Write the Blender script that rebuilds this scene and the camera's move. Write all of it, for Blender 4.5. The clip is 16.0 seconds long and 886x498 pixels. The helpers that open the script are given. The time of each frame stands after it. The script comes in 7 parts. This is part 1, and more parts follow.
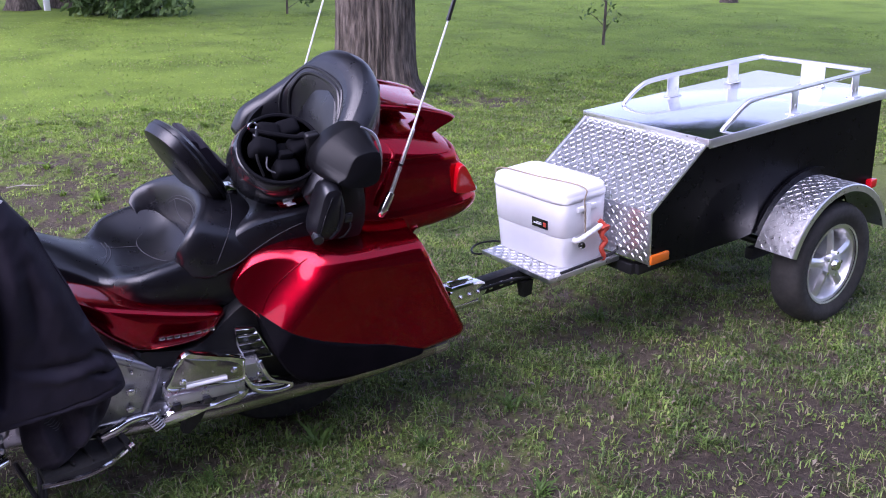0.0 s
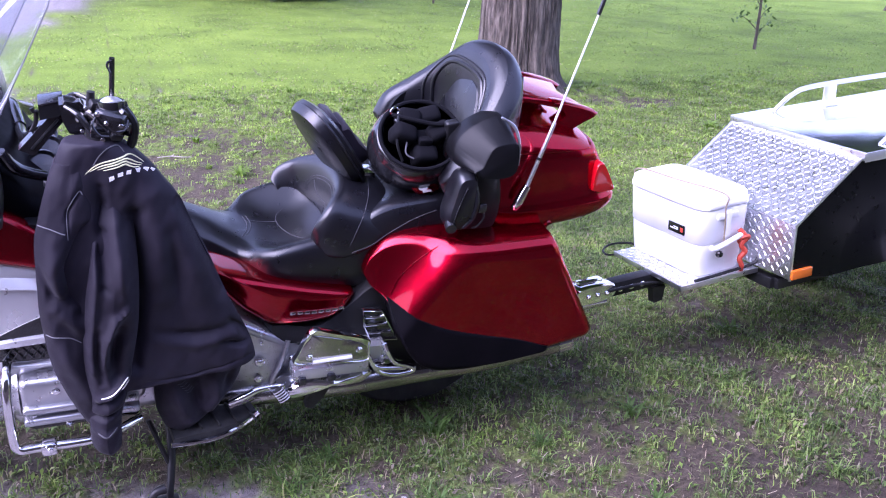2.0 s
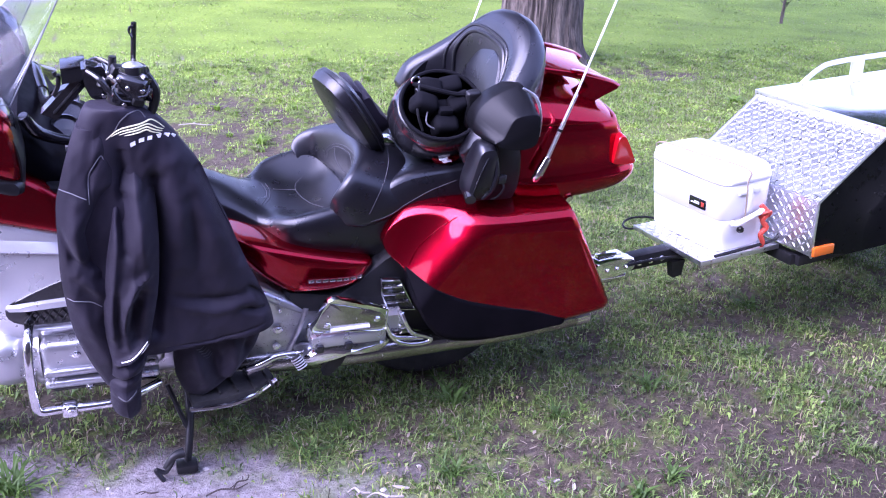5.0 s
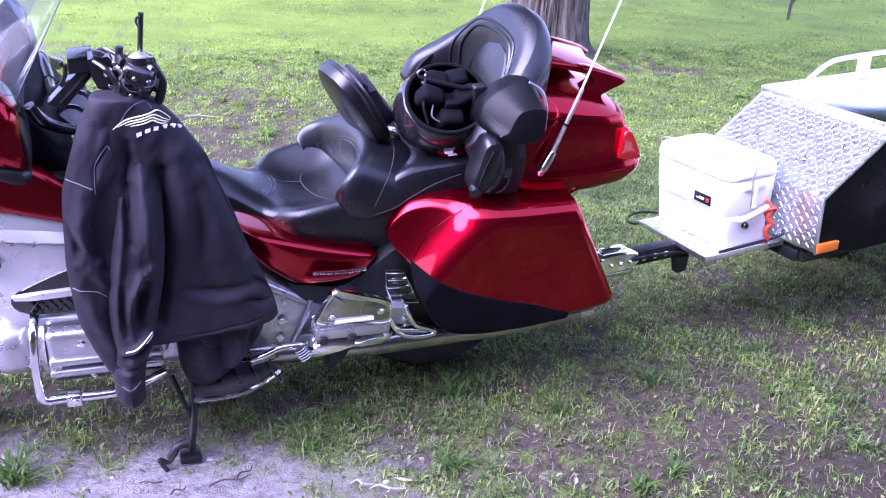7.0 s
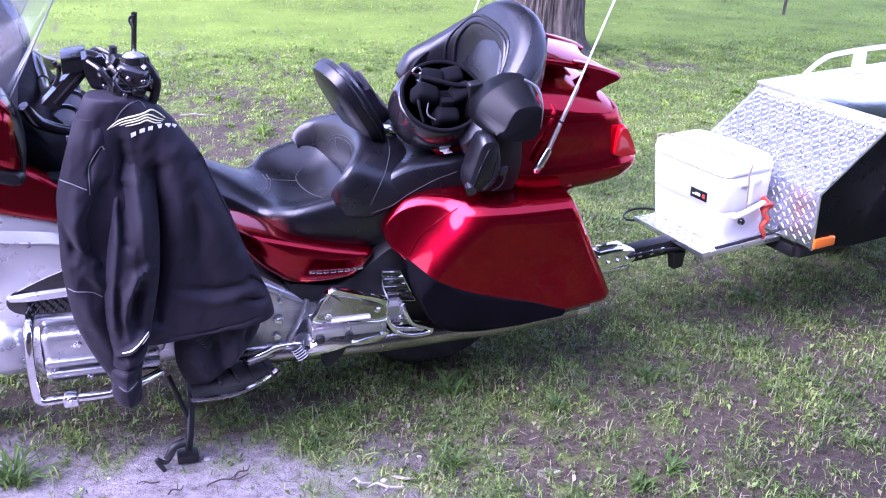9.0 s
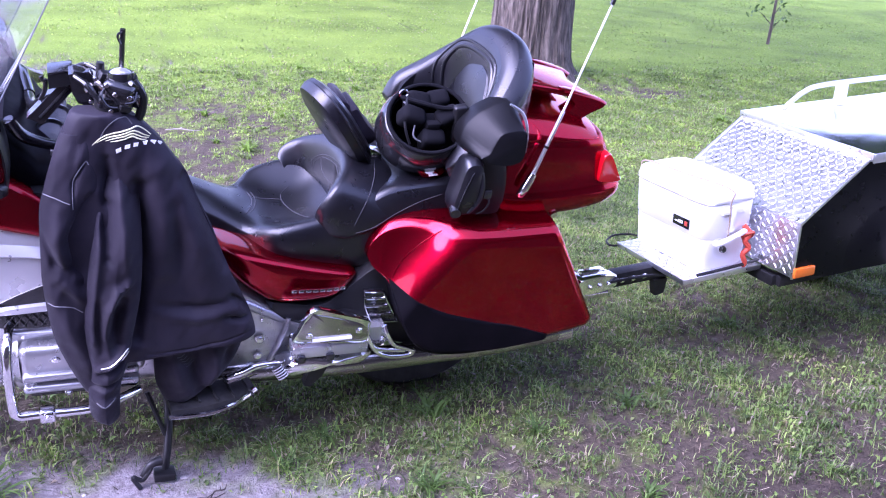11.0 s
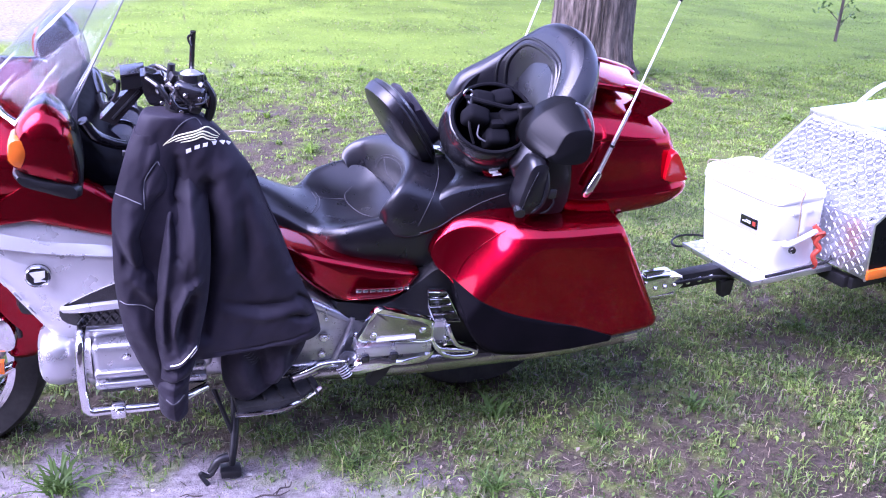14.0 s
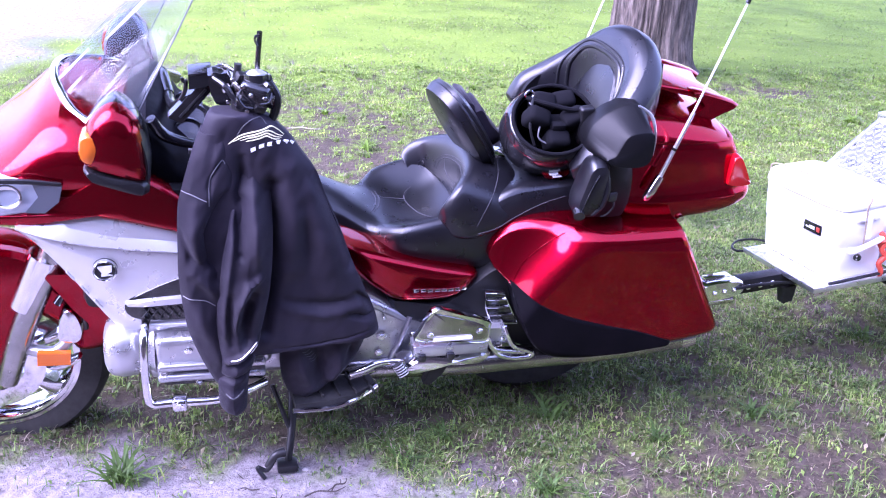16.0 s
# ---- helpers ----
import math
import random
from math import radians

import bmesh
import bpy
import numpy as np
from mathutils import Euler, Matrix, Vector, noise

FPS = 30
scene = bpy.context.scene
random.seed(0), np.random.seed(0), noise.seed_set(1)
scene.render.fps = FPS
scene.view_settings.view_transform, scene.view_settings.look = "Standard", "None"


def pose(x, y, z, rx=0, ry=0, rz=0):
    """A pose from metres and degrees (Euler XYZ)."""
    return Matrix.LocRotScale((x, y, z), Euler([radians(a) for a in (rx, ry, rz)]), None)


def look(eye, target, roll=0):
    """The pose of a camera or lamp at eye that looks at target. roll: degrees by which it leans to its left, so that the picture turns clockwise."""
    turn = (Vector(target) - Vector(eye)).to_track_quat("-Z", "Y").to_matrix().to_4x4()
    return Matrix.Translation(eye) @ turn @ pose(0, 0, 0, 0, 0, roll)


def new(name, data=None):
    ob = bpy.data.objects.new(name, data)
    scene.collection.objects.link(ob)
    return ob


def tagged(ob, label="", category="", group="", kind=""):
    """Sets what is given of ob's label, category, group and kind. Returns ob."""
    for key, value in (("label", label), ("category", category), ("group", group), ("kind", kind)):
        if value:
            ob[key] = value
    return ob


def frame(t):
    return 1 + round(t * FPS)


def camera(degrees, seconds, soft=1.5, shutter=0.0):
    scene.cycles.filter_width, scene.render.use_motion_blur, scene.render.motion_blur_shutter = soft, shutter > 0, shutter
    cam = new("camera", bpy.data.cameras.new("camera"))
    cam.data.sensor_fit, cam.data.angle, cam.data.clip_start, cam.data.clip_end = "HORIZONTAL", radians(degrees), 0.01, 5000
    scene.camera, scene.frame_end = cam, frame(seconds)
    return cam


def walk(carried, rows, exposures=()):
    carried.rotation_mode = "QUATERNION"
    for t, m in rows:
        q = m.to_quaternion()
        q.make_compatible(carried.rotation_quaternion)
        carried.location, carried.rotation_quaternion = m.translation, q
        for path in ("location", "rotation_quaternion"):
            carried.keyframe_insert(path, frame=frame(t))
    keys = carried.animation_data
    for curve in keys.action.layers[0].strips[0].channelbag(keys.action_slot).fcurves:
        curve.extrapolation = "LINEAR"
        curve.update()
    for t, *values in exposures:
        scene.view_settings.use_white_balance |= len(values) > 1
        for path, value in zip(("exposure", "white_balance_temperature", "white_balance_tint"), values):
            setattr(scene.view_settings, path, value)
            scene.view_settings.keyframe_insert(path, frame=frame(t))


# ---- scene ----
# Camera: seconds, eye, yaw (to the left of +y), pitch, roll (to its left)
cam = camera(49.88, 16.0, 1.1)
ROWS = [
    (0.0, 1.042, -0.474, 1.643, -30.05, -19.40, 0.41),
    (0.5, 1.040, -0.472, 1.641, -27.63, -19.99, 0.34),
    (1.0, 1.037, -0.455, 1.637, -21.89, -19.95, 0.25),
    (1.5, 1.036, -0.455, 1.633, -22.23, -19.84, 1.61),
    (2.0, 1.036, -0.453, 1.633, -22.01, -19.92, 2.03),
    (2.5, 1.038, -0.451, 1.630, -21.96, -20.28, 1.85),
    (3.0, 1.038, -0.451, 1.629, -22.31, -21.07, 1.85),
    (3.5, 1.036, -0.456, 1.633, -21.44, -21.60, 2.10),
    (4.0, 1.037, -0.453, 1.630, -20.93, -21.46, 2.44),
    (6.5, 1.036, -0.454, 1.627, -20.80, -22.01, 2.69),
    (7.0, 1.034, -0.456, 1.627, -20.63, -22.01, 2.97),
    (7.5, 1.035, -0.451, 1.625, -20.92, -22.20, 3.10),
    (8.0, 1.035, -0.453, 1.624, -20.91, -22.37, 2.83),
    (8.5, 1.037, -0.453, 1.625, -21.03, -22.24, 2.47),
    (9.0, 1.038, -0.453, 1.629, -20.82, -22.19, 2.68),
    (9.5, 1.041, -0.455, 1.639, -20.94, -21.88, 3.21),
    (10.0, 1.039, -0.455, 1.639, -21.54, -20.99, 3.87),
    (12.5, 1.036, -0.450, 1.636, -21.46, -21.03, 4.85),
    (13.0, 1.034, -0.445, 1.636, -18.69, -21.20, 3.57),
    (13.5, 1.028, -0.443, 1.631, -17.46, -20.68, 2.91),
    (14.0, 1.021, -0.443, 1.630, -18.14, -21.10, 3.09),
    (14.5, 1.017, -0.443, 1.630, -18.21, -21.87, 3.39),
    (15.0, 1.015, -0.440, 1.629, -17.91, -22.28, 3.63),
    (15.5, 1.005, -0.435, 1.635, -16.28, -22.21, 3.21),
    (16.0, 1.002, -0.436, 1.640, -14.83, -21.44, 2.92),
]


def aimed(x, y, z, yaw, pitch, roll):
    a, b = radians(yaw), radians(pitch)
    ahead = Vector((-math.sin(a) * math.cos(b), math.cos(a) * math.cos(b), math.sin(b)))
    eye = Vector((x, y, z))
    return look(eye, eye + 2 * ahead, roll)


walk(cam, [(r[0], aimed(*r[1:])) for r in ROWS],
     exposures=[(0.0, 1.05, 5450, 36), (1.0, 1.36, 5400, 38), (2.0, 1.70, 5200, 43), (3.5, 1.92, 5080, 47), (10.0, 2.04, 5050, 49), (12.5, 1.95, 5050, 49), (13.5, 2.08, 5050, 50), (14.0, 2.12, 5050, 50), (16.0, 2.32, 5020, 51)])

# ---- light: an overcast sky ----
world = bpy.data.worlds.new("sky")
scene.world = world
world.use_nodes = True
wn = world.node_tree.nodes
sky = wn.new("ShaderNodeTexSky")
sky.sky_type = "NISHITA"
sky.sun_disc = False
sky.sun_elevation = radians(45)
sky.sun_rotation = radians(-101)
sky.air_density, sky.dust_density = 1.0, 3.0
wn["Background"].inputs[1].default_value = 0.1
# thin white cloud over the blue
cloud = wn.new("ShaderNodeMix")
cloud.data_type, cloud.blend_type = "RGBA", "ADD"
cloud.inputs[0].default_value = 1.0
cloud.inputs[7].default_value = (2.7, 2.75, 3.0, 1)
world.node_tree.links.new(sky.outputs[0], cloud.inputs[6])
world.node_tree.links.new(cloud.outputs[2], wn["Background"].inputs[0])
sun = new("sun", bpy.data.lights.new("sun", "SUN"))
sun.data.energy, sun.data.angle, sun.data.color = 2.4, radians(60), (1.0, 0.96, 0.9)
sun.matrix_world = look((-12.0, -0.6, 14.4), (2, 2, 0))

# ---- mesh helpers ----
from mathutils.bvhtree import BVHTree


def part(name, bm, material, parent=None, label="", smooth=True, subsurf=0, flat_angle=None):
    """Links a bmesh as one mesh object, under a thing or a part."""
    bmesh.ops.recalc_face_normals(bm, faces=bm.faces[:])
    me = bpy.data.meshes.new(name)
    bm.to_mesh(me)
    bm.free()
    me.materials.append(material)
    if smooth:
        for p in me.polygons:
            p.use_smooth = True
        me.set_sharp_from_angle(angle=radians(flat_angle or 40))
    ob = new(name, me)
    if parent:
        ob.parent = parent
    if subsurf:
        m = ob.modifiers.new("soft", "SUBSURF")
        m.levels = m.render_levels = subsurf
        for p in me.polygons:
            p.use_smooth = True
    if label:
        ob["label"] = label
    return ob


def thing(name, m, label, category, group=""):
    ob = new(name)
    ob.empty_display_size = 0.1
    ob.matrix_world = m
    return tagged(ob, label, category, group)


def spline(pts, n, closed=False):
    """Points along a Catmull-Rom curve, n per stretch."""
    pts = [Vector(p) for p in pts]
    out, k = [], len(pts)
    for i in range(k if closed else k - 1):
        if closed:
            p0, p1, p2, p3 = (pts[(i + j) % k] for j in (-1, 0, 1, 2))
        else:
            p0, p1, p2, p3 = pts[max(i - 1, 0)], pts[i], pts[i + 1], pts[min(i + 2, k - 1)]
        for j in range(n):
            t = j / n
            out.append(0.5 * (2 * p1 + (p2 - p0) * t + (2 * p0 - 5 * p1 + 4 * p2 - p3) * t * t + (3 * p1 - p0 - 3 * p2 + p3) * t ** 3))
    if not closed:
        out.append(pts[-1])
    return out


def skin(rings, closed=True, caps=True, bm=None):
    """A surface through rings of equally many points."""
    bm = bm or bmesh.new()
    vs = [[bm.verts.new(p) for p in r] for r in rings]
    n = len(vs[0])
    for a, b in zip(vs, vs[1:]):
        for i in range(n if closed else n - 1):
            j = (i + 1) % n
            bm.faces.new((a[i], a[j], b[j], b[i]))
    if caps and closed:
        bm.faces.new(vs[0][::-1])
        bm.faces.new(vs[-1])
    return bm


def tube(pts, radius, sides=10, n=6, bm=None, smooth=True):
    """A round bar along a curve; radius may be a list, one a point."""
    path = spline(pts, n) if smooth and len(pts) > 2 else [Vector(p) for p in pts]
    if isinstance(radius, (int, float)):
        rad = [radius] * len(path)
    else:
        k = len(radius) - 1
        rad = []
        for i in range(len(path)):
            u = i / (len(path) - 1) * k
            a = min(int(u), k - 1)
            rad.append(radius[a] + (radius[a + 1] - radius[a]) * (u - a))
    rings, side = [], None
    for i, p in enumerate(path):
        d = (path[min(i + 1, len(path) - 1)] - path[max(i - 1, 0)]).normalized()
        if side is None:
            side = d.orthogonal().normalized()
        side = (side - d * side.dot(d)).normalized()
        up = d.cross(side)
        rings.append([p + rad[i] * (math.cos(a) * side + math.sin(a) * up) for a in (2 * math.pi * q / sides for q in range(sides))])
    return skin(rings, bm=bm)


def box(lo, hi, bevel=0.004, segments=2, bm=None):
    out = bmesh.new()
    bmesh.ops.create_cube(out, size=1)
    lo, hi = Vector(lo), Vector(hi)
    for v in out.verts:
        v.co = (lo + hi) / 2 + Vector([(hi - lo)[i] * v.co[i] for i in range(3)])
    if bevel:
        bmesh.ops.bevel(out, geom=out.edges[:], offset=bevel, segments=segments, affect="EDGES", profile=0.5)
    return joined(bm, out)


def joined(bm, other):
    """Adds the bmesh other to bm."""
    if bm is None:
        return other
    me = bpy.data.meshes.new("tmp")
    other.to_mesh(me)
    other.free()
    bm.from_mesh(me)
    bpy.data.meshes.remove(me)
    return bm


def moved(bm, m):
    bm.transform(m)
    return bm


def slab(outline, y0, y1, bevel=0.004, segments=2, plane="xz"):
    """A plate with that outline, from y0 to y1."""
    bm = bmesh.new()
    at = {"xz": lambda p, y: (p[0], y, p[1]), "xy": lambda p, y: (p[0], p[1], y), "yz": lambda p, y: (y, p[0], p[1])}[plane]
    skin([[at(p, y0) for p in outline], [at(p, y1) for p in outline]], bm=bm)
    if bevel:
        edges = [e for e in bm.edges if len(e.link_faces) == 2 and e.calc_face_angle(0) > 0.6]
        bmesh.ops.bevel(bm, geom=edges, offset=bevel, segments=segments, affect="EDGES", profile=0.5)
    return bm


def pillow(outline, rings, n=4, centre=None):
    """A bulging panel: the outline, shrunk step by step towards its centre, at depths (scale, y)."""
    line = spline([(p[0], 0, p[1]) for p in outline], n, closed=True)
    c = Vector((centre[0], 0, centre[1])) if centre else sum(line, Vector()) / len(line)
    return skin([[c + (p - c) * k + Vector((0, y, 0)) for p in line] for k, y in rings])


def laid(pts, obs, toward=(0, 1, 0), lift=0.001, n=6):
    """A curve thrown along a direction onto the surfaces of some parts."""
    graph = bpy.context.evaluated_depsgraph_get()
    trees = [BVHTree.FromObject(ob, graph) for ob in obs]
    d = Vector(toward).normalized()
    out = []
    for p in spline(pts, n):
        hits = [h for h in (t.ray_cast(p - d * 0.6, d, 1.2) for t in trees) if h[0] is not None]
        out.append(min(hits, key=lambda h: h[3])[0] - d * lift if hits else p)
    return out


def softened(bm, width):
    """Bevels the hard edges."""
    edges = [e for e in bm.edges if len(e.link_faces) == 2 and e.calc_face_angle(0) > 0.5]
    bmesh.ops.bevel(bm, geom=edges, offset=width, segments=2, affect="EDGES", profile=0.5, clamp_overlap=True)
    return bm


def lathe(profile, sides=32, bm=None):
    """Turns (radius, y) about the y axis."""
    rings = [[(r * math.cos(a), y, r * math.sin(a)) for a in (2 * math.pi * q / sides for q in range(sides))] for r, y in profile]
    return skin(rings, caps=False, bm=bm)


def rounded(cx, cy, hw, hh, power=3.0, n=20, at=None):
    """A rounded rectangle as a ring; at turns (u, v) into a point."""
    ring = []
    for q in range(n):
        a = 2 * math.pi * (q + 0.5) / n
        u, v = math.cos(a), math.sin(a)
        u, v = math.copysign(abs(u) ** (2 / power), u), math.copysign(abs(v) ** (2 / power), v)
        ring.append(at(cx + hw * u, cy + hh * v))
    return ring


# ---- materials ----
def material(name, colour, rough=0.5, metal=0.0, coat=0.0, spec=0.5):
    m = bpy.data.materials.new(name)
    m.use_nodes = True
    b = m.node_tree.nodes["Principled BSDF"]
    b.inputs["Base Color"].default_value = (*colour, 1)
    b.inputs["Roughness"].default_value = rough
    b.inputs["Metallic"].default_value = metal
    b.inputs["Coat Weight"].default_value = coat
    b.inputs["Coat Roughness"].default_value = 0.03
    b.inputs["Specular IOR Level"].default_value = spec
    return m


def node(m, kind, **values):
    n = m.node_tree.nodes.new(kind)
    for k, v in values.items():
        n.inputs[k.replace("_", " ")].default_value = v
    return n


def link(m, a, b):
    m.node_tree.links.new(a, b)


def shader(m):
    return m.node_tree.nodes["Principled BSDF"]


def noise_tex(m, scale, detail=4.0, rough=0.55, coords="Object"):
    co = m.node_tree.nodes.new("ShaderNodeTexCoord")
    n = node(m, "ShaderNodeTexNoise", Scale=scale, Detail=detail, Roughness=rough)
    link(m, co.outputs[coords], n.inputs["Vector"])
    return n


def ramp(m, src, *stops):
    r = m.node_tree.nodes.new("ShaderNodeValToRGB")
    e = r.color_ramp.elements
    while len(e) < len(stops):
        e.new(0.5)
    for el, (p, c) in zip(e, stops):
        el.position, el.color = p, (*c, 1)
    link(m, src, r.inputs[0])
    return r


def bump(m, src, strength=0.3, distance=0.002):
    b = node(m, "ShaderNodeBump", Strength=strength, Distance=distance)
    link(m, src, b.inputs["Height"])
    link(m, b.outputs[0], shader(m).inputs["Normal"])
    return b


def varied(m, scale, c1, c2, rough=None, relief=None, detail=5.0):
    """Two tones of a surface, its gloss and its fine relief."""
    n = noise_tex(m, scale, detail)
    r = ramp(m, n.outputs["Fac"], (0.3, c1), (0.7, c2))
    link(m, r.outputs[0], shader(m).inputs["Base Color"])
    if rough:
        q = node(m, "ShaderNodeMapRange", From_Min=0.3, From_Max=0.7, To_Min=rough[0], To_Max=rough[1])
        link(m, noise_tex(m, scale * 3.7, 3).outputs["Fac"], q.inputs["Value"])
        link(m, q.outputs[0], shader(m).inputs["Roughness"])
    if relief:
        bump(m, noise_tex(m, relief[0], 4).outputs["Fac"], relief[1], relief[2])
    return m


RED = material("candy_red_paint", (0.2, 0.001, 0.01), 0.2, 0.92, 1.0, 0.2)
varied(RED, 3, (0.27, 0.0006, 0.009), (0.33, 0.0010, 0.013), (0.17, 0.22))
shader(RED).inputs["Coat IOR"].default_value = 1.33
shader(RED).inputs["Coat Roughness"].default_value = 0.04
shader(RED).inputs["Specular Tint"].default_value = (0.75, 0.08, 0.14, 1)
SILVER = material("silver_paint", (0.62, 0.62, 0.66), 0.32, 0.75)
varied(SILVER, 5, (0.46, 0.46, 0.49), (0.54, 0.54, 0.57), (0.24, 0.34))
PEARL = material("bright_silver_paint", (0.76, 0.76, 0.79), 0.3, 0.6)
varied(PEARL, 5, (0.72, 0.72, 0.75), (0.79, 0.79, 0.82), (0.26, 0.34))
ALLOY = material("cast_alloy", (0.5, 0.5, 0.52), 0.36, 0.9)
varied(ALLOY, 40, (0.46, 0.46, 0.48), (0.60, 0.60, 0.63), (0.26, 0.4), (300, 0.15, 0.001))
# chrome toned dark: the ground mirrored by pipe and footboard is in the colour
STEEL = material("dark_toned_steel", (0.4, 0.39, 0.38), 0.2, 1.0)
varied(STEEL, 12, (0.30, 0.30, 0.29), (0.46, 0.45, 0.44), (0.16, 0.28))
CHROME = material("chrome", (0.82, 0.82, 0.84), 0.07, 1.0)
varied(CHROME, 12, (0.78, 0.78, 0.8), (0.86, 0.86, 0.88), (0.05, 0.12))
VINYL = material("black_vinyl", (0.018, 0.018, 0.021), 0.38)
varied(VINYL, 6, (0.005, 0.005, 0.007), (0.009, 0.009, 0.012), (0.26, 0.35), (260, 0.15, 0.0008))
shader(VINYL).inputs["Specular IOR Level"].default_value = 0.58
PLASTIC = material("black_plastic", (0.02, 0.02, 0.022), 0.42, spec=0.35)
varied(PLASTIC, 9, (0.007, 0.007, 0.008), (0.014, 0.014, 0.016), (0.34, 0.46), (420, 0.15, 0.0006))
GLOSS = material("gloss_black", (0.012, 0.012, 0.014), 0.16, 0.0, 0.5)
varied(GLOSS, 9, (0.010, 0.010, 0.012), (0.016, 0.016, 0.018), (0.13, 0.22))
POD = material("satin_black_plastic", (0.012, 0.012, 0.014), 0.5, spec=0.16)
varied(POD, 9, (0.004, 0.004, 0.005), (0.007, 0.007, 0.008), (0.34, 0.42), (380, 0.15, 0.0006))
COWL = material("black_cowl_plastic", (0.01, 0.01, 0.012), 0.5, spec=0.03)
varied(COWL, 9, (0.003, 0.003, 0.004), (0.006, 0.005, 0.007), (0.45, 0.55))
SEAM = material("pale_grey_stitching", (0.035, 0.034, 0.040), 0.6)
RUBBER = material("tyre_rubber", (0.02, 0.02, 0.02), 0.75)
varied(RUBBER, 14, (0.014, 0.014, 0.014), (0.032, 0.030, 0.028), (0.65, 0.85), (90, 0.3, 0.001))
CLOTH = material("black_nylon", (0.012, 0.012, 0.016), 0.85, spec=0.2)
varied(CLOTH, 8, (0.0125, 0.0105, 0.017), (0.023, 0.020, 0.031), (0.55, 0.7), (900, 0.4, 0.0006))
shader(CLOTH).inputs["Sheen Weight"].default_value = 0.06
shader(CLOTH).inputs["Sheen Roughness"].default_value = 0.4
TRIM = material("grey_piping", (0.16, 0.16, 0.18), 0.6)
STITCH = material("grey_stitching", (0.07, 0.07, 0.08), 0.6)
PADDING = material("black_padding", (0.006, 0.006, 0.008), 0.9, spec=0.1)
LOGO = material("pale_yellow_print", (0.75, 0.74, 0.45), 0.6)
WHITE = material("white_print", (0.8, 0.8, 0.82), 0.55)
AMBER = material("amber_lens", (0.6, 0.13, 0.008), 0.18, 0.0, 0.5)
TAIL = material("red_lens", (0.55, 0.004, 0.008), 0.15, 0.0, 0.6)
LENS_SHADE = material("grey_lamp_end", (0.22, 0.24, 0.29), 0.12, 0.5, 0.5)
LAMP = material("headlamp_glass", (0.55, 0.6, 0.7), 0.08, 0.4, 0.5)
COOLER = material("white_cooler_plastic", (0.82, 0.82, 0.84), 0.4)
varied(COOLER, 10, (0.79, 0.79, 0.80), (0.84, 0.84, 0.86), (0.34, 0.48))
PLATE = material("diamond_plate_aluminium", (0.78, 0.78, 0.8), 0.26, 1.0)
varied(PLATE, 14, (0.75, 0.75, 0.77), (0.86, 0.86, 0.88), (0.26, 0.38))
SHEET = material("smooth_aluminium", (0.8, 0.8, 0.82), 0.24, 1.0)
varied(SHEET, 6, (0.82, 0.82, 0.84), (0.90, 0.90, 0.92), (0.38, 0.48))
LID = material("polished_aluminium", (0.86, 0.86, 0.88), 0.12, 1.0)
varied(LID, 6, (0.86, 0.86, 0.88), (0.93, 0.93, 0.95), (0.10, 0.18))
BOX = material("black_coated_panel", (0.012, 0.012, 0.013), 0.4, spec=0.08)
varied(BOX, 7, (0.002, 0.002, 0.003), (0.004, 0.004, 0.005), (0.26, 0.34))
BARK = material("oak_bark", (0.16, 0.12, 0.095), 0.9)
co = BARK.node_tree.nodes.new("ShaderNodeTexCoord")
mp = BARK.node_tree.nodes.new("ShaderNodeMapping")
mp.inputs["Scale"].default_value = (1, 1, 0.16)
link(BARK, co.outputs["Object"], mp.inputs[0])
bn = node(BARK, "ShaderNodeTexNoise", Scale=26.0, Detail=6.0, Roughness=0.65)
link(BARK, mp.outputs[0], bn.inputs["Vector"])
br = ramp(BARK, bn.outputs["Fac"], (0.34, (0.022, 0.017, 0.014)), (0.5, (0.085, 0.067, 0.055)), (0.68, (0.185, 0.152, 0.128)))
link(BARK, br.outputs[0], shader(BARK).inputs["Base Color"])
bump(BARK, bn.outputs["Fac"], 1.0, 0.03)
LEAF = material("leaf", (0.06, 0.11, 0.03), 0.6)
varied(LEAF, 2, (0.05, 0.10, 0.022), (0.11, 0.18, 0.045))
ORANGE = material("orange_red_cord", (0.5, 0.06, 0.03), 0.6)
ELASTIC = material("brown_strap", (0.3, 0.24, 0.17), 0.8)
IRON = material("black_steel", (0.02, 0.02, 0.022), 0.4, 0.5)
varied(IRON, 20, (0.015, 0.015, 0.017), (0.03, 0.03, 0.032), (0.3, 0.5))
STONE = material("pale_stone", (0.4, 0.38, 0.36), 0.9)
varied(STONE, 12, (0.33, 0.31, 0.3), (0.46, 0.44, 0.42), (0.8, 0.95), (60, 0.5, 0.004))
CLAY = material("dry_clay", (0.15, 0.125, 0.11), 0.95, spec=0.1)
varied(CLAY, 40, (0.11, 0.09, 0.078), (0.19, 0.16, 0.14), (0.9, 1.0), (120, 0.6, 0.004))
HIDE = material("bleached_wood", (0.35, 0.31, 0.28), 0.85)

# ---- ground ----
def smooth(a, b, v):
    t = min(max((v - a) / (b - a), 0.0), 1.0)
    return t * t * (3 - 2 * t)


def fbm(x, y, scale, seed=0.0):
    return noise.fractal(Vector((x * scale + seed, y * scale - seed, seed)), 0.9, 2.0, 4)


